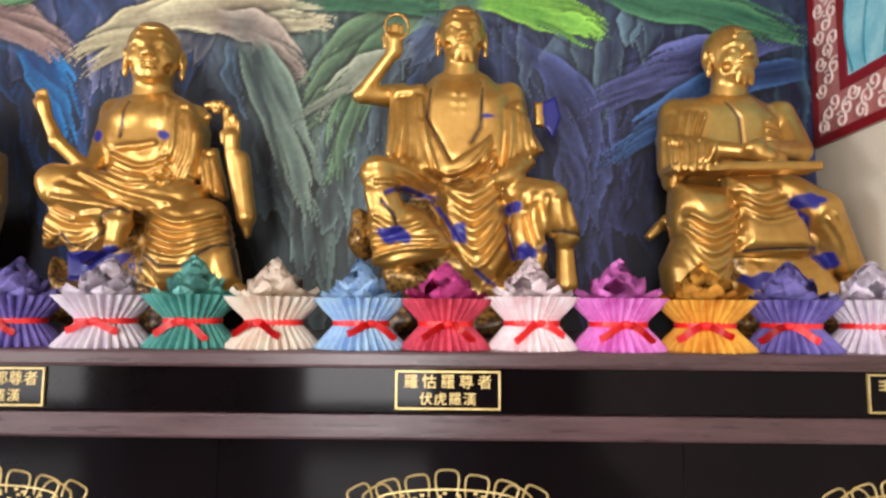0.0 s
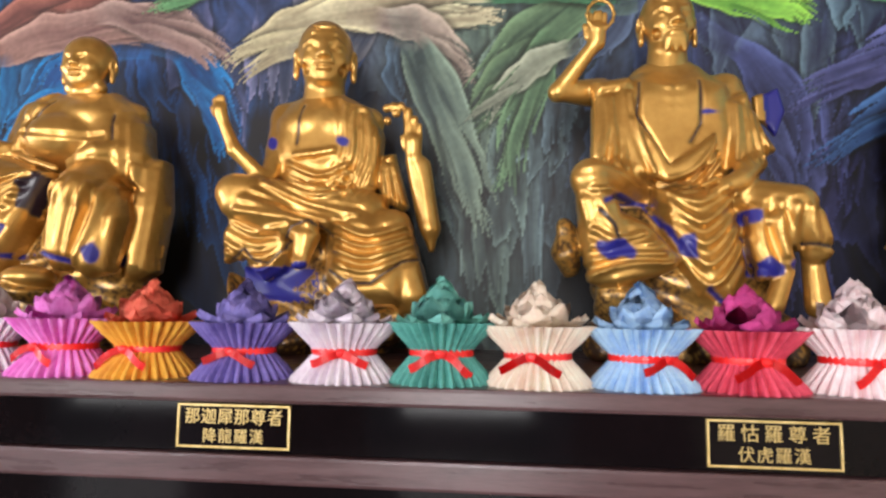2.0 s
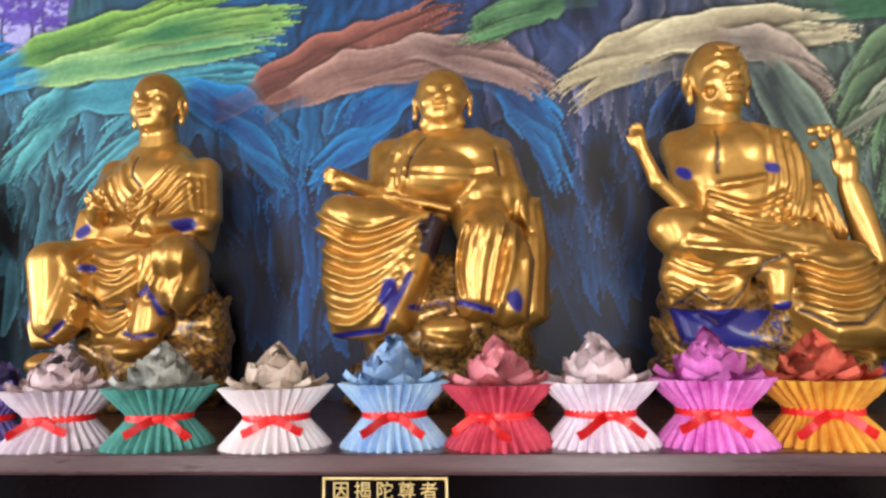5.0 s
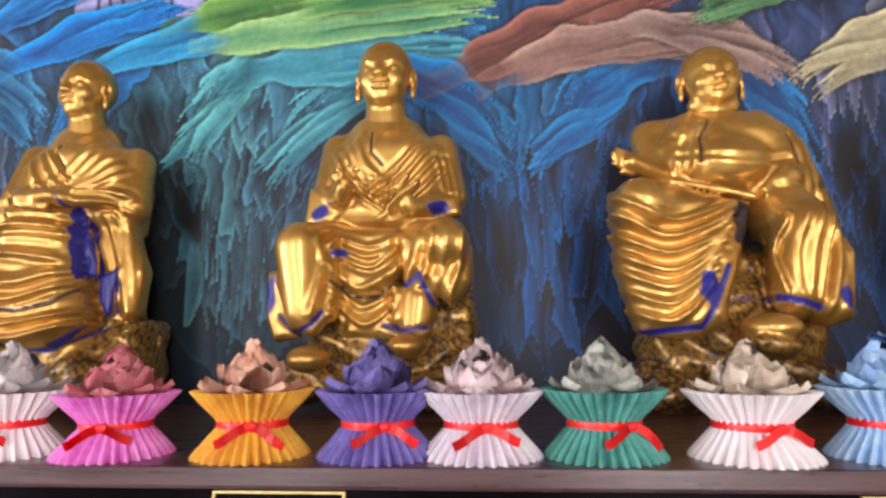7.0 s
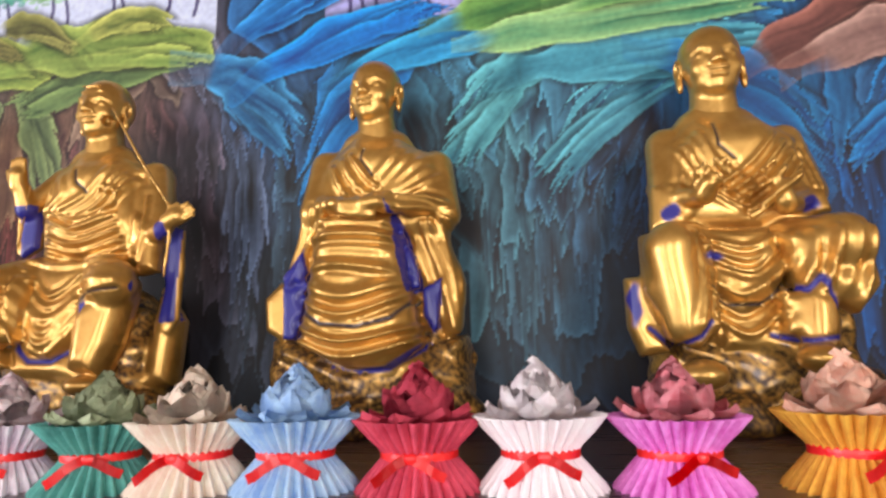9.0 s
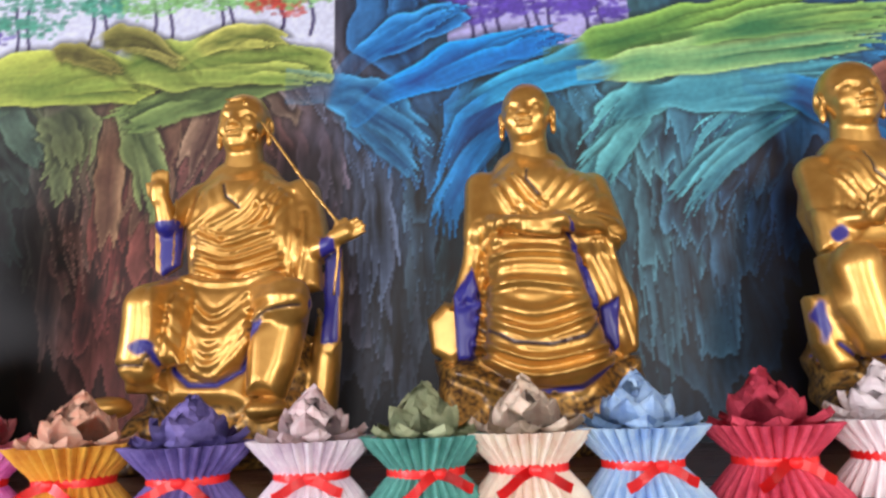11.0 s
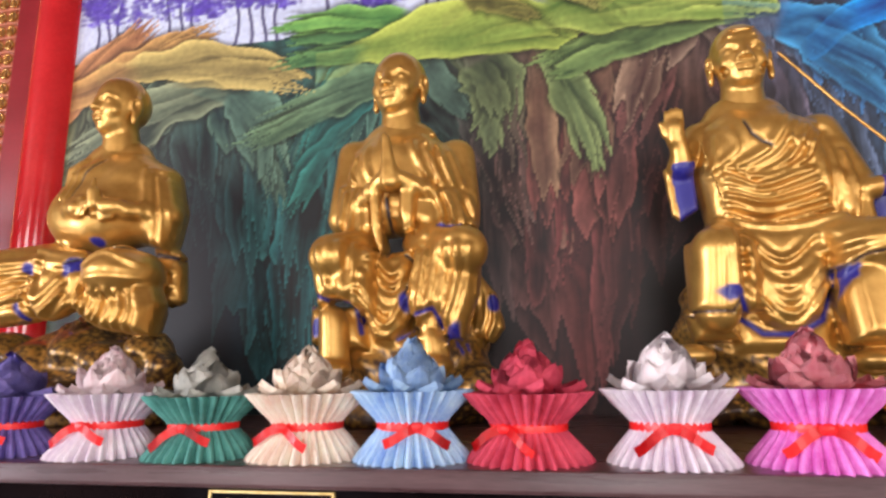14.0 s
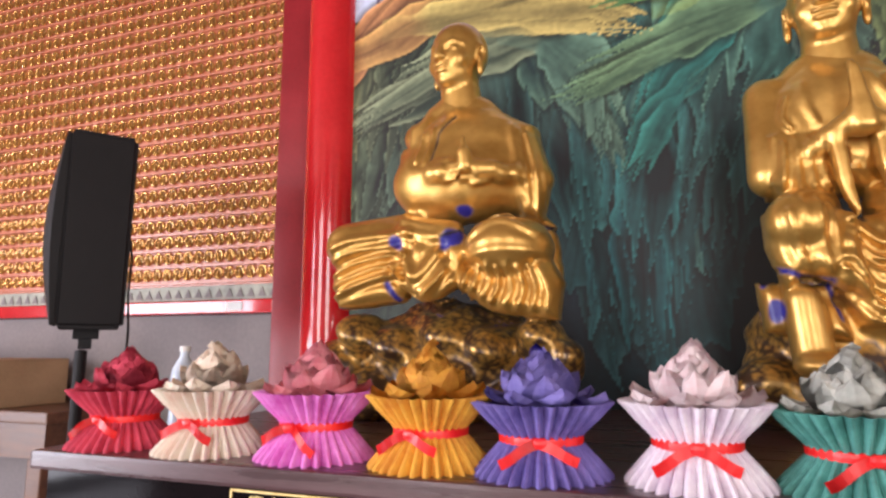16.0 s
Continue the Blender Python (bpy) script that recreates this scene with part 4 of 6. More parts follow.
def skin(dist, mat, ax, step):
    """The zero surface as quads (surface nets)."""
    inside = dist < 0
    c = [inside[i:inside.shape[0] - 1 + i, j:inside.shape[1] - 1 + j, k:inside.shape[2] - 1 + k] for i in (0, 1) for j in (0, 1) for k in (0, 1)]
    total = sum(x.astype(np.int8) for x in c)
    cells = np.argwhere((total > 0) & (total < 8))
    index = np.full(total.shape, -1, np.int64)
    index[tuple(cells.T)] = np.arange(len(cells))
    acc, num = np.zeros((len(cells), 3)), np.zeros(len(cells))
    for axis in range(3):
        o1, o2 = [a for a in range(3) if a != axis]
        for s1 in (0, 1):
            for s2 in (0, 1):
                a = cells.copy()
                a[:, o1] += s1
                a[:, o2] += s2
                b = a.copy()
                b[:, axis] += 1
                da, db = dist[tuple(a.T)], dist[tuple(b.T)]
                hit = (da < 0) != (db < 0)
                t = np.where(hit, da / np.where(hit, da - db, 1), 0)
                pos = a.astype(float)
                pos[:, axis] += t
                acc += pos * hit[:, None]
                num += hit
    verts = acc / num[:, None] * step + np.array([a[0] for a in ax])
    quads, mats = [], []
    for axis in range(3):
        o1, o2 = [(1, 2), (2, 0), (0, 1)][axis]
        sl = [slice(None)] * 3
        sh = [slice(None)] * 3
        sl[axis], sh[axis] = slice(None, -1), slice(1, None)
        change = inside[tuple(sl)] != inside[tuple(sh)]
        e = np.argwhere(change)
        e = e[(e[:, o1] > 0) & (e[:, o2] > 0) & (e[:, o1] < dist.shape[o1] - 1) & (e[:, o2] < dist.shape[o2] - 1)]
        ring = []
        for s1, s2 in ((-1, -1), (0, -1), (0, 0), (-1, 0)):
            q = e.copy()
            q[:, o1] += s1
            q[:, o2] += s2
            ring.append(index[tuple(q.T)])
        ring = np.stack(ring, 1)
        first = inside[tuple(e.T)]
        ring = np.where(first[:, None], ring, ring[:, ::-1])
        other = e.copy()
        other[:, axis] += 1
        mats.append(np.where(first, mat[tuple(e.T)], mat[tuple(other.T)]))
        quads.append(ring)
    return verts, np.concatenate(quads), np.concatenate(mats)


def head_of(x, d, f, size, turn, style=""):
    """Volumes of a shaved head; size 1 is 190 from crown to chin; turn: degrees to the right; style: j jolly, o old, b bearded."""
    g = Figure()
    wide = 1.16 if "j" in style else 1.0
    g.ell((0, 80, -6), (67 * wide, 82, 80), k=10)
    g.ell((0, 118, 16), (57 * wide, 70, 60), k=16)
    g.ell((0, 156, 22), (43 * wide, 36, 44), k=18)
    for s in (-1, 1):
        g.ell((s * 27, 99, 76), (17, 9, 11), k=6, cut=True)
        g.ell((s * 27, 100, 60), (16, 8, 10), k=4)
        g.cap((s * 10, 84, 71), (s * 30, 78, 66), 4.5, 4, k=7)
        g.cap((s * 30, 78, 66), (s * 50, 86, 48), 4, 3, k=7)
        g.ell((s * 33, 126, 48), (24, 22, 22) if "j" in style else (20, 22, 18), k=12)
        g.ell((s * 70 * wide, 108, -4), (9, 33, 19), k=6)
        g.ell((s * 69 * wide, 146, 2), (8, 20, 10), k=6)
        g.ell((s * 74 * wide, 106, 4), (6, 20, 9), k=3, cut=True)
        if "o" in style:
            g.cap((s * 18, 128, 74), (s * 30, 152, 56), 4, 3, k=4)
            g.cap((-30, 48 + 9 * s, 66), (30, 48 + 9 * s, 66), 3, 3, k=5)
            g.ell((s * 40, 146, 44), (12, 16, 16), k=6, cut=True)
    g.cap((0, 84, 72), (0, 118, 84), 7, 11, k=8)
    for s in (-1, 1):
        g.ell((s * 10, 121, 78), (8, 7, 9), k=5)
    g.ell((0, 138, 74), (24, 5, 8), k=5)
    g.ell((0, 153, 71), (20, 6, 9), k=5)
    g.ell((0, 146, 82), (26, 6, 14) if "j" in style else (15, 2.6, 10), k=3, cut=True)
    g.ell((0, 174, 48), (21, 15, 20), k=12)
    if "j" in style:
        g.cap((-44, 182, 10), (44, 182, 10), 24, 24, k=14)
    if "b" in style:
        for s in (-1, 0, 1):
            g.cap((s * 16, 168, 62), (s * 22, 196, 60), 13, 6, k=8, fold=(2, 11, 0, 0, 1, 0))
    g.cap((0, 165, -4), (0, 252, -12), 47, 56, k=14)
    dist, mat, ax = field(g.prims, (-96, -8, -96), (96, 252, 112), 4.0)
    v, q, m = skin(dist, mat, ax, 4.0)
    a = radians(turn)
    v = v * size * np.array((1.2, 1.1, 1.1)) - np.array((0, 0.05 * 190 * size, 0))
    out = np.stack((v[:, 0] * math.cos(a) + v[:, 2] * math.sin(a) + x, v[:, 1] + d, v[:, 2] * math.cos(a) - v[:, 0] * math.sin(a) + f), 1)
    return out, q, m


def statue(fig, head, crown, label, step=5.6):
    """One statue as one mesh; crown: world place of the top of the head axis."""
    scale = 0.001
    base = (crown[2] - ALTAR_TOP) / scale
    hx, size = head[0], head[3]
    fig.cap((hx - 50, 285 * size, -12), (hx + 50, 285 * size, -12), 58 * size, 58 * size, 0, 40)
    fig.cap((hx, 200 * size, -8), (hx, 270 * size, -8), 50 * size, 66 * size, 0, 24)
    # the rock seat ends flat on the altar
    dist, mat, ax = field(fig.prims, (-480, -60, -250), (500, base + 12, 330), step)
    dist = np.maximum(dist, (ax[1] - base)[None, :, None].astype(np.float32))
    dist = np.maximum(dist, (-ax[2] - 1000 * (MURAL_Y - 0.012 - crown[1]))[None, None, :].astype(np.float32))
    for kind, pts, w, m in [p for p in fig.paints if p[0] == "l"]:
        gx, gd = np.meshgrid(ax[0], ax[1], indexing="ij")
        near = np.full(gx.shape, 1e3)
        for a, b in zip(pts, pts[1:]):
            v = b - a
            t = np.clip(((gx - a[0]) * v[0] + (gd - a[1]) * v[1]) / (v @ v), 0, 1)
            near = np.minimum(near, np.hypot(gx - a[0] - t * v[0], gd - a[1] - t * v[1]))
        groove = 7 * np.exp(-(near / (w * 0.8)) ** 2)
        dist = dist + (groove[:, :, None] * (ax[2] > -10)[None, None, :]).astype(np.float32)
    gx, gd = np.meshgrid(ax[0], ax[1], indexing="ij")
    relief = np.zeros(gx.shape)
    for kind, pts, w, amp in [p for p in fig.paints if p[0] == "f"]:
        near = np.full(gx.shape, 1e3)
        for i, (a, b) in enumerate(zip(pts, pts[1:])):
            u = b - a
            t = np.clip(((gx - a[0]) * u[0] + (gd - a[1]) * u[1]) / max(u @ u, 1e-6), 0, 1)
            near = np.minimum(near, np.hypot(gx - a[0] - t * u[0], gd - a[1] - t * u[1]) + 7 * abs((i + 0.5) / len(pts) - 0.5) ** 2)
        relief = relief + amp * np.exp(-(near / w) ** 2) - 0.55 * amp * np.exp(-((near - 1.9 * w) / w) ** 2)
    relief = np.clip(relief, -13, 15)
    dist = dist - (relief[:, :, None] * np.clip((ax[2] + 50) / 70, 0, 1)[None, None, :] * np.where(mat == 3, 0, 1)).astype(np.float32)
    v, q, m = skin(dist, mat, ax, step)
    count = np.maximum(np.bincount(q.ravel(), minlength=len(v)), 1)
    mask = [np.bincount(q.ravel(), np.repeat((m == c).astype(float), 4), minlength=len(v)) / count for c in (1, 2, 3)]
    n = np.zeros_like(v)
    fn = np.cross(v[q[:, 2]] - v[q[:, 0]], v[q[:, 3]] - v[q[:, 1]])
    for c in range(4):
        for a in range(3):
            n[:, a] += np.bincount(q[:, c], fn[:, a], minlength=len(v))
    n /= np.linalg.norm(n, axis=1)[:, None] + 1e-9
    high = v[:, 2] > np.percentile(v[:, 2], 90)
    facing = n[:, 2] * (1 if n[high, 2].mean() > 0 else -1) > 0.05
    for p in fig.paints:
        if p[0] == "l":
            near = np.full(len(v), 1e3)
            for a, b in zip(p[1], p[1][1:]):
                u = b - a
                t = np.clip(((v[:, 0] - a[0]) * u[0] + (v[:, 1] - a[1]) * u[1]) / (u @ u), 0, 1)
                near = np.minimum(near, np.hypot(v[:, 0] - a[0] - t * u[0], v[:, 1] - a[1] - t * u[1]))
            add = np.clip((p[2] * 0.8 - near) / 5 + 0.5, 0, 1) * facing
        elif p[0] == "p":
            (px, pd), (rx, rd, tilt) = p[1], p[2]
            c, sn = math.cos(radians(tilt)), math.sin(radians(tilt))
            u, w = (v[:, 0] - px) * c + (v[:, 1] - pd) * sn, (v[:, 1] - pd) * c - (v[:, 0] - px) * sn
            ragged = 1 + 0.22 * np.sin(v[:, 0] / 9) * np.sin(v[:, 1] / 11)
            add = np.clip((1 - np.sqrt((u / rx) ** 2 + (w / rd) ** 2) * ragged) * min(rx, rd) / 5 + 0.5, 0, 1) * facing
        elif p[0] == "q":
            odd = np.zeros(len(v), bool)
            for a, b in zip(p[1], np.roll(p[1], -1, 0)):
                rise = b[1] - a[1] if abs(b[1] - a[1]) > 1e-6 else 1e-6
                odd ^= ((a[1] > v[:, 1]) != (b[1] > v[:, 1])) & (v[:, 0] < a[0] + (v[:, 1] - a[1]) * (b[0] - a[0]) / rise)
            add = odd * facing * 1.0
        else:
            continue
        k = p[3] - 1
        mask[k] = np.maximum(mask[k], add * (mask[2] < 0.5))
    hv, hq, hm = head_of(*head)
    allv = np.concatenate((v, hv))
    allq = np.concatenate((q, hq + len(v)))
    wv = np.stack((allv[:, 0], -allv[:, 2], base - allv[:, 1]), 1) * scale
    me = bpy.data.meshes.new("statue")
    me.vertices.add(len(wv))
    me.vertices.foreach_set("co", wv.astype(np.float32).ravel())
    me.loops.add(len(allq) * 4)
    me.loops.foreach_set("vertex_index", allq.astype(np.int32).ravel())
    me.polygons.add(len(allq))
    me.polygons.foreach_set("loop_start", np.arange(0, len(allq) * 4, 4, dtype=np.int32))
    me.update(calc_edges=True)
    me.materials.append(GOLD)
    tone = me.color_attributes.new("tone", "FLOAT_COLOR", "POINT")
    rgba = np.ones((len(wv), 4), np.float32)
    rgba[:, :3] = 0
    for c in range(3):
        rgba[:len(v), c] = mask[c]
    tone.data.foreach_set("color", rgba.ravel())
    me.polygons.foreach_set("use_smooth", np.ones(len(allq), bool))
    bm = bmesh.new()
    bm.from_mesh(me)
    bmesh.ops.recalc_face_normals(bm, faces=bm.faces)
    bmesh.ops.smooth_vert(bm, verts=bm.verts, factor=0.25, use_axis_x=True, use_axis_y=True, use_axis_z=True)
    bm.to_mesh(me)
    bm.free()
    ob = new("arhat_statue", me)
    ob.location = (crown[0], crown[1], ALTAR_TOP)
    return tagged(ob, label, "statue", "row of gilded arhat statues")


def rock_seat(g, base, x=0, w=240, top=560, f=-20):
    g.ell((x, (top + base) / 2 + 40, f), (w, (base - top) / 2 + 60, 180), m=3, k=20)
    for i in range(7):
        a = 0.9 * i + x
        g.ell((x + w * 0.85 * math.cos(a), base - 60 - 34 * math.sin(2.1 * a), f + 90 + 60 * math.sin(a)), (90, 62, 80), m=3, k=16)


# bearer of a long board, robe flowing out over the rock
g = Figure()
g.pad([(-161, 256), (60, 251), (141, 320), (187, 459), (168, 576), (-226, 578), (-255, 401), (-227, 301)], 0, 20, 95, 90, 0, 12)
g.cap((-184, 314, 0), (-211, 499, 60), 59, 61, 0, 10)
g.pad([(-274, 405), (-90, 424), (-80, 503), (-152, 532), (-259, 606), (-284, 533)], 80, 110, 45, 36, 0, 12)
g.cap((-94, 464, 120), (20, 490, 165), 28, 23, 0, 10)
g.hand(26, 497, 178, 1, 0.4, 0.1, 1)
g.hand(-4, 475, 178, 1, 0.1, 0.1, 0.9)
g.cap((175, 313, 0), (201, 455, 60), 51, 46, 0, 10)
g.cap((191, 458, 70), (54, 470, 160), 34, 25, 0, 10)
g.slab((-45, 541, 172), (235, 14, 44), -1)
g.pad([(-249, 574), (-80, 592), (-50, 679), (-70, 797), (-108, 947), (-297, 948), (-303, 852), (-259, 763), (-267, 690)], 110, 165, 95, 80, 0, 12)
g.pad([(-83, 556), (62, 552), (158, 714), (176, 795), (143, 822), (-83, 818), (-78, 688)], 110, 150, 75, 60, 0, 12)
g.cap((135, 575, 60), (226, 670, 120), 57, 66, 0, 10)
g.cap((226, 670, 120), (327, 861, 110), 69, 44, 0, 10)
g.pad([(-32, 818), (222, 807), (302, 934), (282, 1005), (-71, 1008)], 70, 100, 90, 60, 0, 12)
g.pad([(-237, 658), (-215, 706), (-293, 760), (-311, 741)], 20, 20, 18, 12, 0, 12)
g.hem([(-57, 804), (6, 799), (166, 794)], 6, 2)
g.hem([(120, 629), (167, 693), (185, 774), (226, 837)], 9, 1)
g.patch(165, 640, 40, 25, 1, 0)
g.patch(226, 831, 43, 29, 1, 0)
g.patch(37, 897, 86, 29, 1, 0)
g.hem([(-43, 292), (-9, 352), (-5, 446)], 5, 2)
g.folds([(-224, 692), (-162, 723), (-70, 678)], [(-255, 811), (-186, 910), (-72, 846)], 5, 11, 9)
g.folds([(-223, 337), (-234, 403), (-254, 441)], [(-122, 336), (-142, 393), (-152, 431)], 5, 8, 7)
g.folds([(-254, 441), (-256, 516), (-263, 591)], [(-112, 444), (-121, 487), (-141, 525)], 6, 8, 6)
g.folds([(-57, 590), (5, 626), (97, 589)], [(-48, 663), (20, 700), (139, 666)], 3, 9, 9)
g.folds([(140, 439), (86, 421)], [(134, 374), (85, 364)], 3, 7, 7)
g.folds([(218, 699), (269, 772), (291, 862)], [(265, 671), (314, 762), (327, 844)], 3, 7, 9)
rock_seat(g, 1071, 70, 250, 520, -20)
g.cap((-25, 326, -5), (-175, 330, 0), 57, 51, 0, 22)
g.cap((-25, 326, -5), (158, 329, 0), 57, 51, 0, 22)
statue(g, (6, 8, 10, 1.052, 14, "ob"), (0.936, 2.19, 2.311), "gilded seated arhat statue holding a long board on its lap")

# raised arm with a ring, open robe over bare ribs
g = Figure()
g.pad([(-86, 259), (79, 258), (162, 297), (197, 449), (141, 608), (-119, 609), (-183, 535), (-215, 317)], 0, 20, 95, 90, 0, 12)
g.cap((-20, 324, 92), (-89, 306, 74), 9, 7, 0, 6)
g.cap((5, 324, 92), (60, 306, 74), 9, 7, 0, 6)
g.cap((-20, 355, 92), (-85, 342, 74), 9, 7, 0, 6)
g.cap((5, 355, 92), (56, 341, 74), 9, 7, 0, 6)
g.cap((-20, 386, 92), (-81, 377, 74), 9, 7, 0, 6)
g.cap((5, 386, 92), (53, 377, 74), 9, 7, 0, 6)
g.cap((-20, 418, 92), (-77, 412, 74), 9, 7, 0, 6)
g.cap((5, 417, 92), (49, 412, 74), 9, 7, 0, 6)
g.cap((-20, 449, 92), (-73, 447, 74), 9, 7, 0, 6)
g.cap((5, 449, 92), (45, 447, 74), 9, 7, 0, 6)
g.cap((-19, 480, 92), (-70, 482, 74), 9, 7, 0, 6)
g.cap((6, 480, 92), (42, 482, 74), 9, 7, 0, 6)
g.cap((-197, 303, 0), (-324, 317, 60), 45, 27, 0, 10)
g.cap((-327, 321, 60), (-231, 201, 90), 26, 20, 0, 10)
g.hand(-217, 171, 92, 0.05, -1, 0.1, 1.05)
g.chain([(-171, 113, 112), (-175, 134, 112), (-189, 150, 112), (-208, 156, 112), (-227, 150, 112), (-241, 135, 112), (-246, 113, 112), (-241, 91, 112), (-228, 76, 112), (-209, 70, 112), (-190, 76, 112), (-176, 91, 112), (-171, 113, 112)], 5)
g.pad([(-230, 294), (-118, 282), (-98, 436), (-38, 558), (-125, 591), (-214, 555), (-241, 531)], 60, 110, 36, 30, 0, 12)
g.pad([(-140, 404), (-108, 423), (-30, 550), (36, 509), (96, 459), (88, 551), (-29, 608), (-116, 583)], 105, 130, 24, 16, 0, 4)
g.cap((157, 308, 0), (175, 463, 40), 53, 55, 0, 10)
g.pad([(123, 362), (195, 328), (230, 438), (266, 509), (201, 542), (123, 568)], 50, 70, 48, 36, 0, 12)
g.cap((201, 540, 90), (142, 602, 150), 34, 31, 0, 10)
g.hand(116, 615, 160, -1, 0.4, 0.2, 1.1)
g.pad([(269, 314), (318, 291), (335, 365), (306, 442), (276, 398)], -26, -26, 14, 10, 0, 12)
g.lining([(269, 314), (318, 291), (335, 365), (306, 442), (276, 398)])
g.pad([(242, 317), (276, 309), (282, 402), (243, 396)], -20, -20, 14, 10, 0, 12)
g.cap((-120, 589, 60), (-252, 600, 190), 61, 51, 0, 10)
g.cap((-252, 605, 190), (-212, 762, 195), 51, 53, 0, 10)
g.pad([(-284, 639), (-198, 671), (-104, 718), (-20, 816), (-45, 849), (-191, 894), (-265, 881), (-282, 762)], 140, 190, 62, 44, 0, 12)
g.pad([(-81, 611), (117, 623), (144, 755), (148, 841), (105, 926), (22, 910), (-45, 800), (-72, 704)], 105, 145, 72, 60, 0, 12)
g.cap((122, 637, 80), (260, 676, 180), 60, 54, 0, 10)
g.cap((265, 686, 180), (308, 781, 170), 54, 44, 0, 10)
g.pad([(148, 663), (233, 654), (246, 792), (211, 863), (167, 873), (142, 775)], 150, 175, 40, 30, 0, 12)
g.cap((212, 718, 195), (228, 818, 195), 30, 22, 0, 5)
g.cap((308, 788, 150), (313, 932, 165), 25, 32, 0, 10)
g.cap((230, 842, 180), (195, 934, 190), 23, 26, 0, 10)
g.ell((121, 946, 190), (66, 26, 50), 0, 12)
g.ell((-307, 786, 110), (38, 87, 60), 3, 12)
g.ell((-163, 926, 150), (85, 51, 70), 3, 12)
g.hem([(-221, 670), (-170, 642), (-77, 660)], 9, 1)
g.hem([(-235, 694), (-200, 730), (-189, 765)], 7, 2)
g.patch(-195, 794, 48, 26, 1, 0)
g.patch(-8, 781, 24, 34, 1, 0)
g.hem([(-94, 669), (-46, 738), (-25, 781)], 8, 1)
g.patch(155, 702, 24, 19, 1, 0)
g.patch(184, 839, 34, 24, 1, 0)
g.patch(252, 831, 22, 14, 1, 0)
g.hem([(269, 776), (345, 784)], 6, 2)
g.hem([(40, 891), (91, 933)], 8, 1)
g.hem([(133, 754), (150, 823), (192, 856)], 7, 1)
g.hem([(-98, 301), (-111, 405), (-35, 550)], 5, 2)
g.hem([(66, 301), (60, 432), (30, 485)], 5, 2)
g.patch(84, 399, 24, 7, 1, 0)
g.folds([(-198, 354), (-197, 453), (-213, 546)], [(-128, 336), (-114, 462), (-78, 581)], 5, 9, 8)
g.folds([(-47, 634), (23, 665), (95, 629)], [(-46, 761), (41, 887), (140, 760)], 5, 10, 9)
g.folds([(-273, 582), (-204, 578), (-116, 616)], [(-252, 640), (-185, 640), (-95, 657)], 2, 8, 9)
g.folds([(-260, 861), (-166, 831), (-54, 831)], [(-250, 745), (-201, 771), (-124, 753)], 4, 10, 9)
g.folds([(-281, 666), (-262, 754), (-261, 823)], [(-238, 649), (-219, 705), (-201, 739)], 2, 8, 9)
g.folds([(153, 380), (153, 470), (144, 559)], [(211, 398), (223, 478), (240, 526)], 5, 8, 7)
g.folds([(92, 488), (23, 577), (-47, 598)], [(109, 541), (57, 609), (-12, 630)], 3, 8, 7)
g.folds([(178, 664), (169, 751), (186, 821)], [(316, 698), (324, 733), (333, 759)], 5, 8, 9)
rock_seat(g, 1086, 30, 250, 560, -20)
g.cap((-2, 301, -5), (-153, 334, 0), 55, 49, 0, 22)
g.cap((-2, 301, -5), (148, 329, 0), 55, 49, 0, 22)
statue(g, (0, 8, 10, 0.958, 6, "ob"), (0.003, 2.08, 2.326), "gilded seated arhat statue raising a ring, robe open over ribs")

# one leg crossed, arm lifted, long staff arm
g = Figure()
g.pad([(-65, 258), (60, 257), (156, 292), (197, 377), (184, 554), (99, 617), (-117, 569), (-160, 430), (-150, 328), (-110, 283)], 0, 30, 95, 85, 0, 12)
g.ell((-46, 354, 60), (64, 53, 50), 0, 12)
g.ell((59, 360, 60), (59, 52, 50), 0, 12)
g.cap((-132, 307, 0), (-135, 428, 50), 44, 37, 0, 10)
g.cap((-133, 440, 60), (-135, 541, 120), 34, 26, 0, 10)
g.cap((-138, 542, 125), (-230, 451, 150), 24, 21, 0, 10)
g.cap((-230, 451, 150), (-263, 370, 160), 21, 17, 0, 10)
g.hand(-271, 343, 162, -0.2, -1, 0.1, 0.8)
g.pad([(62, 266), (156, 300), (204, 402), (192, 558), (125, 594), (77, 466)], 55, 75, 38, 26, 0, 12)
g.pad([(195, 446), (237, 439), (292, 609), (265, 629), (200, 592), (176, 517)], 30, 50, 42, 30, 0, 12)
g.cap((331, 658, 45), (299, 471, 60), 27, 27, 0, 10)
g.hand(297, 431, 70, 0, -1, 0.1, 1.05)
g.cap((288, 407, 72), (277, 330, 72), 14, 15, 0, 10)
g.ell((214, 309, 76), (14, 14, 12), 0, 4)
g.ell((234, 304, 76), (14, 14, 12), 0, 4)
g.ell((257, 304, 76), (14, 14, 12), 0, 4)
g.ell((280, 321, 76), (14, 14, 12), 0, 4)
g.ell((299, 347, 76), (14, 14, 12), 0, 4)
g.ell((216, 348, 76), (14, 14, 12), 0, 4)
g.ell((243, 325, 76), (14, 14, 12), 0, 4)
g.cap((316, 487, 50), (348, 677, 60), 34, 33, 0, 10)
g.cap((348, 677, 60), (353, 736, 60), 30, 13, 0, 10)
g.cap((149, 643, 80), (-208, 587, 170), 84, 60, 0, 10)
g.cap((-195, 618, 180), (18, 703, 215), 53, 41, 0, 10)
g.cap((27, 717, 225), (18, 784, 238), 39, 23, 0, 10)
g.ell((16, 796, 245), (23, 17, 22), 0, 12)
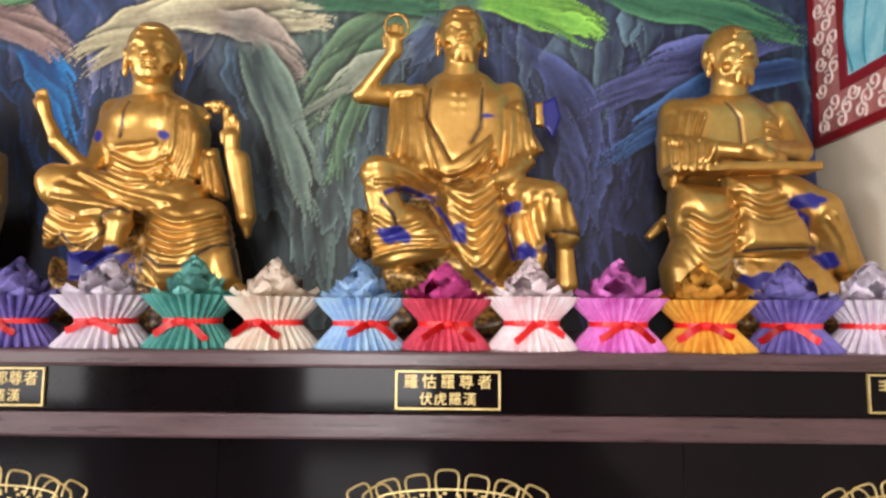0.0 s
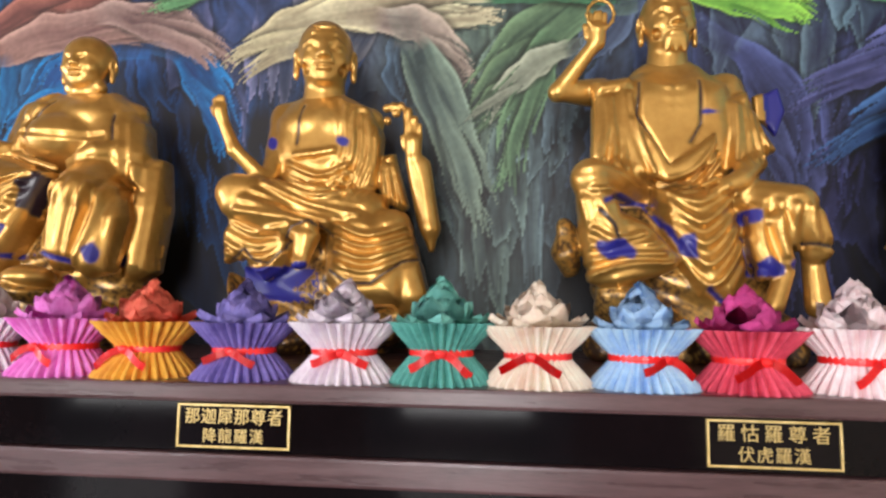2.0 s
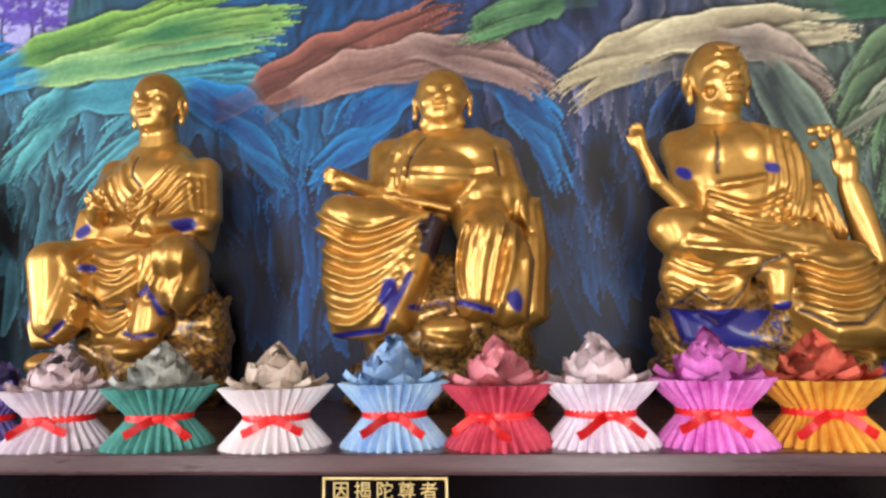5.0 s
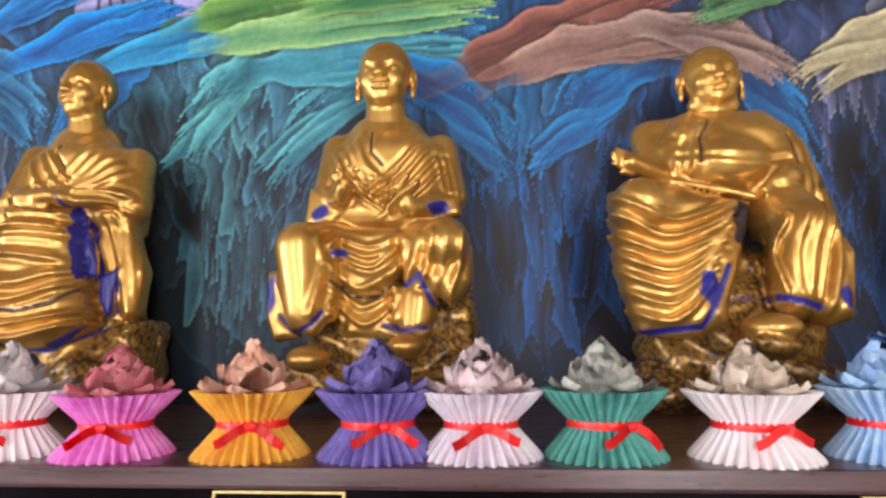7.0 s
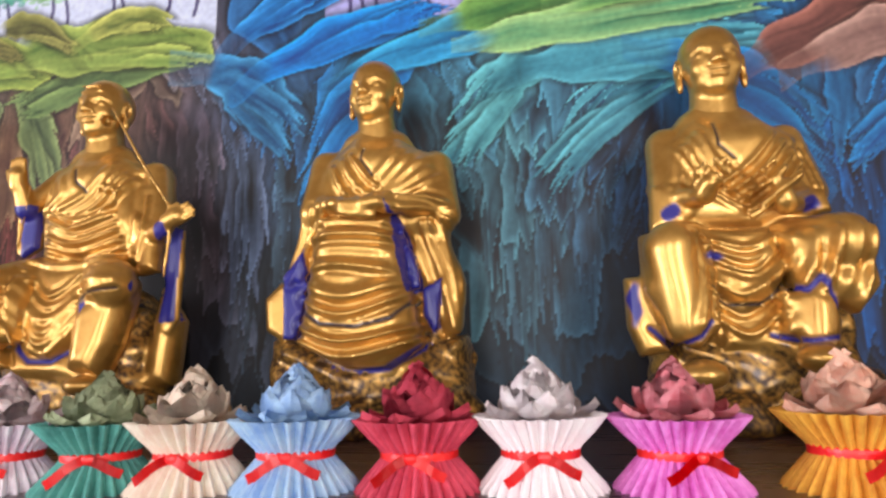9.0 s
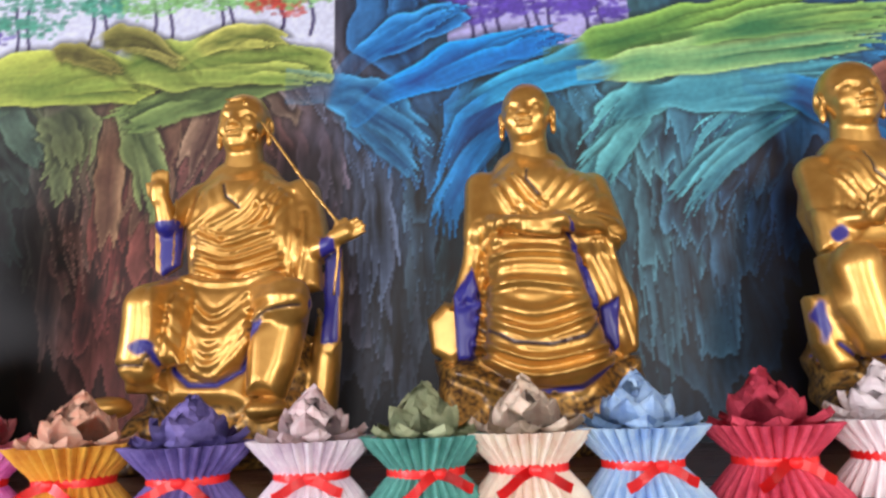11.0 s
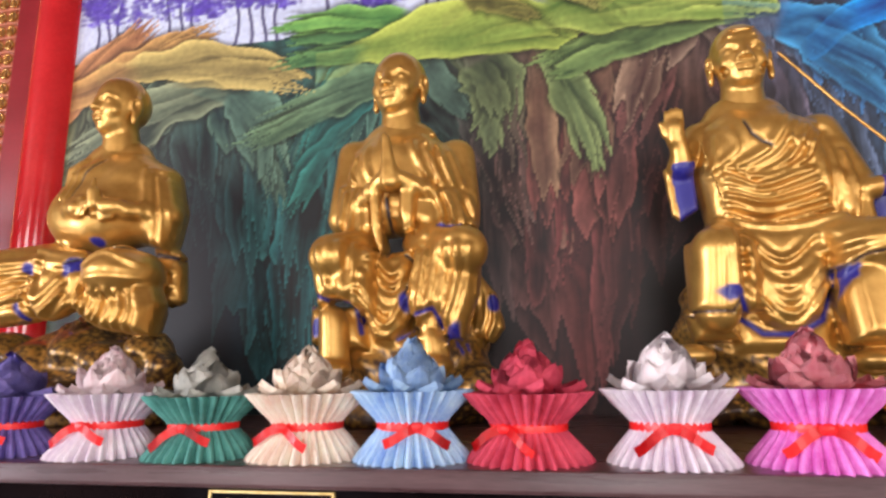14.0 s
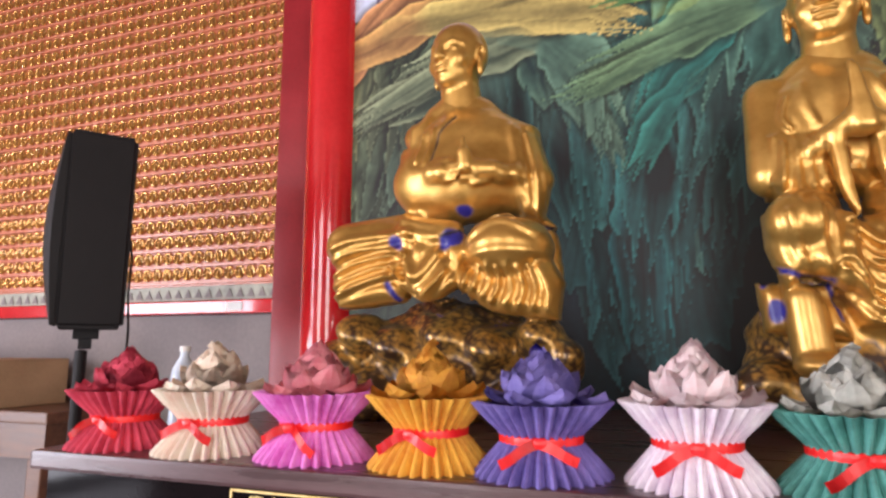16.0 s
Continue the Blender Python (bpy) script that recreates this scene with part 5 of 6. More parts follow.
g.pad([(-118, 533), (118, 596), (191, 629), (276, 686), (306, 784), (298, 909), (130, 920), (60, 820), (52, 679), (-81, 627)], 75, 150, 88, 70, 0, 12)
g.cap((237, 704, 100), (305, 877, 130), 82, 61, 0, 10)
g.cap((324, 917, 130), (421, 940, 140), 35, 23, 0, 10)
g.pad([(-222, 640), (-60, 670), (-7, 714), (-55, 811), (-107, 846), (-175, 780), (-233, 795), (-248, 708)], 140, 170, 46, 34, 0, 12)
g.pad([(-211, 787), (-123, 806), (38, 791), (54, 916), (-190, 887)], 74, 94, 45, 20, 0, 12)
g.lining([(-211, 787), (-123, 806), (38, 791), (54, 916), (-190, 887)])
g.pad([(-260, 804), (-200, 882), (-4, 911), (110, 957), (102, 1005), (-223, 1007)], 70, 90, 60, 25, 3, 12)
g.hem([(-225, 800), (-165, 751), (-131, 785), (-89, 792), (-47, 752), (-13, 695), (37, 676), (88, 714)], 5, 2)
g.hem([(83, 811), (146, 848), (209, 848), (288, 786), (335, 776)], 5, 2)
g.hem([(-44, 295), (-50, 362), (-55, 423)], 5, 2)
g.patch(87, 417, 20, 15, 1, 0)
g.patch(-139, 414, 19, 22, 1, 0)
g.hem([(261, 493), (293, 622), (335, 768), (365, 870)], 11, 2)
g.hem([(57, 908), (128, 932), (191, 940)], 6, 1)
g.folds([(91, 305), (97, 443), (62, 552)], [(186, 363), (186, 481), (143, 597)], 5, 9, 8)
g.folds([(-116, 556), (19, 623), (150, 647)], [(-182, 645), (-32, 667), (51, 686)], 4, 10, 9)
g.folds([(100, 679), (189, 714), (293, 684)], [(98, 786), (194, 812), (318, 763)], 4, 10, 9)
g.folds([(68, 835), (128, 895), (270, 909)], [(72, 875), (144, 924), (270, 933)], 2, 8, 9)
g.folds([(-221, 670), (-134, 706), (-29, 692)], [(-224, 758), (-118, 816), (-50, 762)], 4, 9, 9)
g.folds([(-81, 485), (20, 524), (104, 494)], [(-99, 545), (19, 592), (127, 571)], 4, 8, 7)
g.folds([(203, 482), (209, 550), (215, 608)], [(235, 484), (257, 552), (271, 610)], 3, 8, 7)
g.cap((-53, 462, 112), (-6, 456, 116), 12, 12, 0, 4)
g.cap((-1, 458, 116), (62, 445, 112), 12, 10, 0, 4)
rock_seat(g, 1051, 10, 240, 600, -20)
g.cap((-5, 304, -5), (-126, 322, 0), 53, 48, 0, 22)
g.cap((-5, 304, -5), (145, 332, 0), 53, 47, 0, 22)
statue(g, (-4, 8, 10, 1.088, 14, "o"), (-1.047, 2.128, 2.291), "gilded seated arhat statue with one leg crossed and arm lifted")

# laughing, bare belly, with a sack
g = Figure()
g.pad([(-80, 202), (124, 200), (234, 310), (257, 455), (204, 539), (-195, 466), (-216, 391), (-186, 280)], 0, 30, 110, 100, 0, 12)
g.ell((-17, 377, 55), (137, 96, 125), 0, 12)
g.ell((-82, 290, 85), (70, 39, 40), 0, 18)
g.ell((65, 294, 85), (72, 41, 40), 0, 18)
g.pad([(-73, 200), (-132, 229), (-192, 320), (-192, 395), (-129, 408), (-111, 316)], 40, 60, 50, 30, 0, 12)
g.cap((-191, 269, 0), (-184, 399, 60), 48, 46, 0, 10)
g.cap((-173, 416, 90), (-237, 402, 150), 31, 24, 0, 10)
g.hand(-265, 390, 162, -1, -0.35, 0.3, 1)
g.pad([(105, 198), (206, 271), (261, 419), (257, 540), (185, 506), (155, 377)], 25, 50, 58, 40, 0, 12)
g.cap((206, 404, 60), (139, 430, 130), 37, 30, 0, 10)
g.hand(121, 432, 142, -0.6, 0.6, 0.2, 1.05)
g.chain([(134, 469, 150), (145, 521, 175), (122, 559, 195), (71, 535, 200)], 8)
g.cap((-127, 528, 60), (-266, 512, 190), 91, 76, 0, 10)
g.pad([(-337, 457), (-155, 444), (25, 497), (2, 581), (-24, 663), (-56, 743), (-78, 821), (-174, 851), (-296, 842), (-338, 670)], 120, 190, 88, 70, 0, 12)
g.cap((116, 508, 80), (132, 571, 185), 88, 76, 0, 10)
g.cap((132, 571, 185), (101, 744, 185), 70, 62, 0, 10)
g.pad([(54, 512), (222, 521), (263, 638), (235, 809), (173, 826), (72, 763)], 115, 165, 80, 60, 0, 12)
g.ell((20, 825, 225), (69, 37, 70), 0, 6)
g.ell((17, 867, 215), (80, 21, 80), 3, 12)
g.pad([(208, 405), (296, 429), (318, 588), (300, 804), (201, 851), (194, 565)], -10, 30, 80, 60, 0, 12)
g.hem([(-348, 807), (-291, 835), (-149, 821), (-107, 745), (-73, 675)], 11, 1)
g.hem([(-72, 762), (22, 743), (140, 777)], 11, 1)
g.patch(-126, 723, 25, 43, 1, 0)
g.patch(205, 751, 20, 28, 1, 0)
# shade of the opening below the belly, painted as a dark oval
g.patch(-6, 567, 44, 62, 2, 0)
g.hem([(161, 298), (174, 384)], 5, 2)
g.hem([(-45, 250), (-83, 314), (-92, 383)], 5, 2)
g.folds([(-348, 487), (-204, 555), (-25, 499)], [(-347, 764), (-222, 807), (-118, 710)], 7, 12, 9)
g.folds([(80, 542), (47, 640), (66, 763)], [(219, 548), (191, 678), (154, 789)], 5, 9, 9)
g.folds([(-148, 312), (-160, 356), (-173, 399)], [(-76, 264), (-102, 333), (-109, 403)], 4, 8, 7)
g.folds([(173, 275), (190, 379), (199, 498)], [(241, 332), (263, 434), (258, 534)], 5, 9, 8)
g.folds([(241, 467), (249, 599), (241, 806)], [(316, 471), (323, 602), (305, 791)], 4, 9, 9)
g.cap((-170, 420, 105), (-63, 458, 150), 10, 12, 0, 4)
g.cap((-63, 458, 150), (31, 486, 165), 12, 10, 0, 4)
g.folds([(-138, 357), (8, 381), (147, 373)], [(-138, 357), (8, 381), (147, 373)], 1, -7, 7)
rock_seat(g, 1038, 0, 250, 600, -20)
g.cap((2, 247, -5), (-157, 262, 0), 53, 48, 0, 22)
g.cap((2, 247, -5), (173, 278, 0), 53, 46, 0, 22)
statue(g, (0, 8, 10, 0.903, 0, "j"), (-1.877, 2.14, 2.278), "gilded laughing arhat statue with bare belly and sack")

# young, both hands raised before the chest
g = Figure()
g.pad([(-66, 280), (97, 281), (189, 343), (225, 492), (204, 626), (-158, 618), (-203, 463), (-173, 349)], 0, 20, 95, 90, 0, 12)
g.cap((-142, 342, 0), (-162, 488, 50), 52, 45, 0, 10)
g.pad([(-210, 473), (-123, 469), (-51, 509), (-133, 587), (-222, 602)], 70, 90, 30, 22, 0, 12)
g.cap((-142, 508, 85), (-93, 522, 150), 30, 25, 0, 10)
g.hand(-90, 509, 165, 0.35, -0.8, 0.5, 1.15)
g.cap((169, 352, 0), (201, 504, 40), 52, 48, 0, 10)
g.pad([(107, 471), (226, 487), (235, 568), (190, 578), (141, 514)], 55, 75, 30, 20, 0, 12)
g.cap((173, 524, 75), (94, 558, 160), 31, 28, 0, 10)
g.hand(82, 532, 172, -0.3, -0.9, 0.2, 1.1)
g.cap((12, 585, 165), (118, 502, 190), 11, 12, 0, 4)
g.cap((-112, 642, 50), (-196, 659, 200), 69, 61, 0, 10)
g.cap((-202, 671, 200), (-179, 840, 200), 61, 54, 0, 10)
g.pad([(-262, 619), (-161, 605), (-93, 639), (-100, 854), (-153, 907), (-218, 885), (-268, 761)], 145, 190, 62, 50, 0, 12)
g.cap((104, 654, 50), (193, 663, 195), 75, 69, 0, 10)
g.pad([(59, 630), (211, 583), (265, 663), (267, 769), (210, 837), (166, 801), (121, 785), (76, 754)], 140, 170, 72, 52, 0, 12)
g.cap((126, 765, 175), (114, 885, 190), 51, 44, 0, 10)
g.pad([(43, 764), (149, 781), (173, 856), (150, 888), (46, 879)], 155, 170, 42, 30, 0, 12)
g.pad([(-126, 597), (66, 602), (88, 716), (41, 796), (-35, 810), (-99, 771), (-127, 696)], 100, 140, 58, 50, 0, 12)
g.pad([(-135, 755), (57, 790), (45, 901), (-89, 915)], 85, 115, 55, 40, 0, 12)
g.ell((-159, 963, 230), (55, 35, 60), 0, 6)
g.ell((96, 931, 230), (49, 32, 60), 0, 6)
g.pad([(-304, 724), (-247, 717), (-207, 911), (-278, 921), (-304, 849)], 125, 135, 40, 22, 0, 12)
g.pad([(184, 818), (266, 753), (278, 977), (167, 977)], 0, 20, 60, 40, 3, 12)
g.hem([(-257, 852), (-208, 899), (-154, 876), (-128, 843)], 8, 1)
g.patch(-287, 787, 14, 53, 1, 0)
g.hem([(69, 762), (94, 776), (125, 747), (140, 780), (161, 826)], 9, 1)
g.hem([(24, 877), (85, 892), (146, 886)], 8, 1)
g.hem([(-110, 759), (-70, 800), (8, 801), (54, 764)], 5, 2)
g.patch(-94, 683, 26, 11, 1, 0)
g.patch(171, 548, 31, 19, 1, 0)
g.patch(-169, 555, 25, 22, 1, 0)
g.hem([(-28, 307), (-27, 373), (8, 414)], 5, 2)
g.folds([(-73, 335), (-39, 420), (42, 488)], [(-130, 384), (-76, 485), (18, 552)], 4, 9, 8)
g.folds([(118, 342), (50, 423), (-38, 486)], [(178, 427), (114, 498), (34, 556)], 4, 9, 8)
g.folds([(-109, 630), (-13, 664), (70, 626)], [(-100, 686), (-12, 721), (59, 673)], 3, 9, 9)
g.folds([(-120, 709), (-43, 781), (59, 725)], [(-106, 819), (-26, 874), (51, 821)], 3, 8, 9)
g.folds([(85, 634), (74, 697), (54, 744)], [(242, 638), (235, 716), (206, 808)], 5, 9, 9)
g.folds([(-138, 629), (-129, 741), (-153, 850)], [(-109, 646), (-99, 773), (-105, 881)], 2, 8, 9)
g.folds([(-138, 375), (-148, 433), (-160, 482)], [(-97, 368), (-104, 434), (-112, 476)], 3, 8, 7)
g.folds([(163, 393), (178, 459), (186, 492)], [(202, 394), (215, 460), (222, 501)], 3, 8, 7)
rock_seat(g, 1108, 10, 240, 640, -20)
g.cap((6, 331, -5), (-137, 357, 0), 50, 45, 0, 22)
g.cap((6, 331, -5), (160, 366, 0), 50, 45, 0, 22)
statue(g, (0, 8, 10, 1.042, -3, ""), (-2.844, 2.16, 2.348), "gilded young arhat statue with both hands raised")

# hands clasped over a cloth-draped lap
g = Figure()
g.pad([(-51, 251), (71, 260), (187, 312), (231, 435), (220, 583), (-161, 565), (-197, 427), (-149, 325)], 0, 20, 95, 90, 0, 12)
g.pad([(-141, 490), (82, 502), (109, 624), (142, 791), (166, 875), (78, 924), (-53, 917), (-177, 854), (-159, 690), (-153, 563)], 80, 150, 98, 80, 0, 12)
g.cap((-149, 326, 0), (-162, 480, 60), 51, 49, 0, 10)
g.pad([(-198, 421), (-113, 434), (-95, 472), (-156, 582), (-219, 697), (-259, 695), (-219, 563)], 50, 60, 32, 24, 0, 12)
g.cap((-147, 464, 80), (-54, 486, 180), 32, 26, 0, 10)
g.pad([(-324, 718), (-272, 667), (-195, 690), (-212, 803), (-253, 852), (-315, 812)], 20, 30, 34, 24, 0, 12)
g.pad([(-248, 663), (-191, 585), (-169, 682), (-197, 840), (-242, 838)], 86, 94, 16, 10, 0, 4)
g.lining([(-248, 663), (-191, 585), (-169, 682), (-197, 840), (-242, 838)])
g.cap((176, 347, 0), (201, 498, 50), 54, 53, 0, 10)
g.pad([(71, 442), (206, 442), (227, 583), (265, 695), (252, 836), (206, 847), (149, 725), (103, 609)], 35, 50, 44, 30, 0, 12)
g.cap((191, 477, 70), (62, 493, 180), 35, 27, 0, 10)
g.pad([(63, 480), (102, 539), (142, 666), (149, 715), (115, 726), (90, 632)], 102, 106, 18, 10, 0, 4)
g.lining([(63, 480), (102, 539), (142, 666), (149, 715), (115, 726), (90, 632)])
g.pad([(144, 713), (202, 682), (191, 818), (173, 835), (151, 787)], 92, 96, 18, 10, 0, 4)
g.lining([(144, 713), (202, 682), (191, 818), (173, 835), (151, 787)])
g.hand(-29, 498, 195, 1, 0.2, 0, 1)
g.hand(29, 493, 200, -1, 0.25, 0.1, 1)
g.cap((-79, 484, 175), (75, 473, 170), 21, 21, 0, 10)
g.hem([(-177, 758), (-99, 805), (-7, 815), (83, 796), (138, 745)], 7, 2)
g.hem([(-129, 899), (-37, 931), (67, 920), (165, 863)], 10, 1)
g.hem([(-20, 300), (-26, 332), (9, 383)], 5, 2)
g.folds([(-151, 574), (-44, 567), (94, 581)], [(-151, 574), (-44, 567), (94, 581)], 1, 15, 11)
g.folds([(-150, 628), (-60, 621), (65, 637)], [(-150, 628), (-60, 621), (65, 637)], 1, -9, 11)
g.folds([(-158, 658), (-60, 650), (93, 675)], [(-158, 658), (-60, 650), (93, 675)], 1, 13, 11)
g.folds([(-162, 695), (-44, 734), (108, 700)], [(-162, 695), (-44, 734), (108, 700)], 1, 13, 11)
g.folds([(-177, 729), (-43, 782), (123, 734)], [(-177, 729), (-43, 782), (123, 734)], 1, 14, 11)
g.folds([(-184, 800), (-43, 851), (147, 818)], [(-184, 800), (-43, 851), (147, 818)], 1, 13, 11)
g.folds([(-183, 838), (-43, 892), (151, 850)], [(-183, 838), (-43, 892), (151, 850)], 1, 12, 11)
g.folds([(-147, 526), (-44, 519), (82, 538)], [(-147, 526), (-44, 519), (82, 538)], 1, 11, 11)
g.folds([(88, 300), (12, 394), (-77, 440)], [(197, 389), (122, 433), (67, 461)], 5, 9, 8)
g.folds([(-58, 315), (-12, 384), (23, 419)], [(-110, 353), (-77, 421), (-41, 455)], 3, 9, 8)
g.folds([(147, 529), (191, 655), (229, 820)], [(222, 518), (251, 657), (262, 807)], 4, 8, 8)
g.folds([(-166, 472), (-180, 576), (-226, 684)], [(-117, 467), (-140, 562), (-171, 655)], 3, 8, 8)
g.folds([(98, 466), (161, 459), (215, 473)], [(106, 503), (168, 499), (221, 525)], 2, 8, 9)
g.pad([(-199, 540), (176, 558), (218, 846), (-266, 833)], -10, 0, 85, 60, 0, 12)
g.pad([(-304, 831), (264, 832), (282, 1055), (-302, 1048)], -30, 0, 120, 60, 3, 12)
rock_seat(g, 1095, 0, 240, 700, -20)
g.cap((-4, 305, -5), (-143, 341, 0), 49, 44, 0, 22)
g.cap((-4, 305, -5), (168, 360, 0), 49, 43, 0, 22)
statue(g, (0, 8, 10, 0.948, -14, ""), (-3.817, 2.17, 2.335), "gilded arhat statue with hands clasped over a draped lap")

# long eyebrow strands held in the hands
g = Figure()
g.pad([(-50, 260), (70, 256), (171, 306), (211, 468), (195, 611), (-129, 596), (-156, 414), (-123, 308)], 0, 20, 95, 90, 0, 12)
g.cap((-135, 311, 0), (-194, 417, 60), 31, 33, 0, 10)
g.cap((-188, 420, 70), (-199, 356, 90), 30, 23, 0, 10)
g.hand(-206, 337, 95, 0, -1, 0.1, 1)
g.pad([(-219, 418), (-156, 412), (-154, 537), (-204, 568)], 39, 44, 22, 14, 0, 12)
g.lining([(-219, 418), (-156, 412), (-154, 537), (-204, 568)])
g.pad([(-237, 417), (-217, 415), (-201, 568), (-223, 551)], 45, 50, 12, 8, 0, 12)
g.cap((181, 329, 0), (228, 501, 50), 52, 51, 0, 10)
g.pad([(152, 435), (249, 484), (258, 630), (192, 643)], 55, 75, 38, 28, 0, 12)
g.cap((234, 517, 80), (293, 511, 120), 32, 22, 0, 10)
g.hand(317, 491, 132, 1, -0.45, 0.1, 1)
g.pad([(261, 486), (306, 505), (297, 770), (251, 774)], 44, 49, 16, 10, 0, 12)
g.lining([(261, 486), (306, 505), (297, 770), (251, 774)])
g.pad([(303, 505), (312, 606), (304, 767), (281, 808), (235, 782), (277, 770)], 45, 50, 12, 8, 0, 12)
g.chain([(77, 124, 85), (192, 295, 112), (311, 454, 138), (313, 543, 134), (301, 652, 132)], 5)
g.chain([(-149, 359, 110), (-117, 577, 170), (-93, 736, 215), (-59, 824, 225)], 4)
g.cap((-84, 623, 50), (-154, 675, 200), 68, 59, 0, 10)
g.cap((-157, 681, 200), (-166, 818, 200), 59, 52, 0, 10)
g.pad([(-222, 652), (-119, 609), (-53, 644), (-63, 824), (-134, 838), (-230, 825)], 145, 190, 62, 50, 0, 12)
g.pad([(-231, 827), (-131, 832), (-106, 893), (-218, 889)], 140, 150, 50, 36, 0, 12)
g.ell((-237, 922, 205), (54, 28, 60), 0, 6)
g.cap((79, 630, 50), (196, 676, 195), 74, 65, 0, 10)
g.pad([(94, 623), (215, 626), (244, 697), (222, 835), (191, 920), (100, 903), (94, 772)], 145, 190, 66, 50, 0, 12)
g.ell((154, 938, 205), (53, 28, 60), 0, 6)
g.pad([(-116, 583), (123, 595), (137, 708), (74, 829), (16, 870), (-57, 853), (-107, 759)], 95, 150, 55, 45, 0, 12)
g.pad([(-145, 814), (117, 825), (87, 929), (-123, 921)], 95, 115, 55, 40, 0, 12)
g.pad([(231, 664), (299, 764), (286, 949), (196, 961)], 0, 10, 60, 40, 0, 12)
g.hem([(-258, 820), (-145, 824), (-129, 802)], 5, 2)
g.hem([(89, 740), (150, 703), (237, 691)], 5, 2)
g.hem([(-131, 775), (-107, 835), (-62, 873), (12, 876), (72, 843), (103, 770), (134, 727)], 9, 1)
g.patch(-146, 780, 26, 18, 1, 0)
g.patch(111, 741, 20, 18, 1, 0)
g.hem([(-28, 311), (-15, 352), (26, 388)], 6, 2)
g.folds([(-83, 440), (-3, 473), (101, 433)], [(-98, 588), (11, 610), (160, 585)], 7, 9, 7)
g.folds([(-83, 621), (-5, 699), (76, 641)], [(-102, 756), (-6, 862), (89, 765)], 6, 11, 9)
g.folds([(83, 299), (21, 391), (-67, 440)], [(151, 351), (85, 448), (-3, 485)], 4, 9, 8)
g.folds([(-67, 331), (-59, 391), (-115, 438)], [(-100, 346), (-108, 405), (-123, 446)], 2, 8, 7)
g.folds([(167, 352), (180, 453), (168, 566)], [(202, 405), (210, 504), (198, 600)], 3, 8, 8)
g.folds([(88, 681), (150, 668), (234, 664)], [(110, 720), (164, 695), (237, 680)], 2, 7, 9)
g.folds([(-129, 631), (-125, 725), (-134, 815)], [(-83, 649), (-90, 741), (-97, 816)], 2, 8, 9)
g.cap((74, 374, 100), (115, 387, 100), 13, 13, 0, 4)
rock_seat(g, 1088, 0, 240, 640, -20)
g.cap((1, 308, -5), (-103, 324, 0), 51, 45, 0, 22)
g.cap((1, 308, -5), (175, 343, 0), 51, 45, 0, 22)
statue(g, (0, 8, 10, 0.941, -5, "o"), (-4.679, 2.135, 2.328), "gilded arhat statue holding its long eyebrow strands")

# praying
g = Figure()
g.pad([(-56, 263), (83, 276), (184, 329), (225, 453), (229, 590), (-166, 582), (-180, 425), (-138, 320)], 0, 20, 95, 90, 0, 12)
g.cap((-145, 320, 0), (-153, 528, 50), 49, 51, 0, 10)
g.pad([(-163, 434), (-79, 422), (-44, 478), (-38, 582), (-105, 608), (-164, 562)], 60, 100, 42, 30, 0, 12)
g.cap((-125, 523, 80), (0, 437, 155), 33, 23, 0, 10)
g.cap((172, 345, 0), (195, 530, 40), 54, 51, 0, 10)
g.pad([(15, 443), (171, 440), (238, 580), (173, 609), (94, 592), (20, 540)], 55, 85, 52, 34, 0, 12)
g.cap((190, 505, 60), (28, 441, 150), 35, 23, 0, 10)
g.cap((22, 457, 162), (4, 331, 168), 17, 9, 0, 4)
g.cap((3, 458, 168), (-4, 320, 168), 14, 8, 0, 4)
g.cap((9, 457, 150), (7, 418, 155), 26, 22, 0, 10)
g.pad([(-58, 451), (-22, 462), (-1, 644), (-19, 666), (-46, 575)], 135, 150, 20, 12, 0, 12)
g.pad([(31, 447), (79, 450), (75, 584), (51, 607), (32, 546)], 125, 140, 24, 16, 0, 12)
g.hem([(-14, 488), (-8, 576), (-2, 658)], 7, 2)
g.ell((116, 302, 85), (10, 10, 12), 0, 3)
g.ell((102, 321, 85), (10, 10, 12), 0, 3)
g.ell((124, 333, 85), (10, 10, 12), 0, 3)
g.ell((110, 353, 85), (10, 10, 12), 0, 3)
g.ell((94, 372, 85), (10, 10, 12), 0, 3)
g.ell((115, 383, 85), (10, 10, 12), 0, 3)
g.cap((-86, 619, 50), (-136, 665, 195), 69, 63, 0, 10)
g.pad([(-197, 636), (-93, 617), (-25, 644), (-12, 830), (-78, 798), (-125, 782), (-169, 810), (-196, 715)], 145, 185, 66, 48, 0, 12)
g.pad([(-217, 784), (-68, 789), (-44, 912), (-206, 894)], 120, 140, 45, 30, 0, 12)
g.cap((-135, 827, 180), (-126, 944, 190), 39, 41, 0, 10)
g.ell((-122, 959, 215), (49, 26, 50), 0, 6)
g.cap((97, 612, 50), (213, 662, 195), 74, 66, 0, 10)
g.pad([(80, 650), (185, 609), (261, 674), (252, 777), (215, 891), (176, 890), (144, 833), (87, 860), (60, 770)], 145, 185, 68, 48, 0, 12)
g.cap((130, 835, 180), (141, 930, 190), 35, 37, 0, 10)
g.ell((146, 953, 215), (44, 25, 50), 0, 6)
g.cap((102, 857, 205), (174, 876, 205), 7, 7, 0, 4)
g.cap((102, 883, 205), (173, 901, 205), 7, 7, 0, 4)
g.cap((101, 908, 205), (173, 926, 205), 7, 7, 0, 4)
g.pad([(-65, 647), (68, 637), (90, 765), (64, 857), (18, 885), (-28, 884), (-65, 806)], 95, 150, 55, 45, 0, 12)
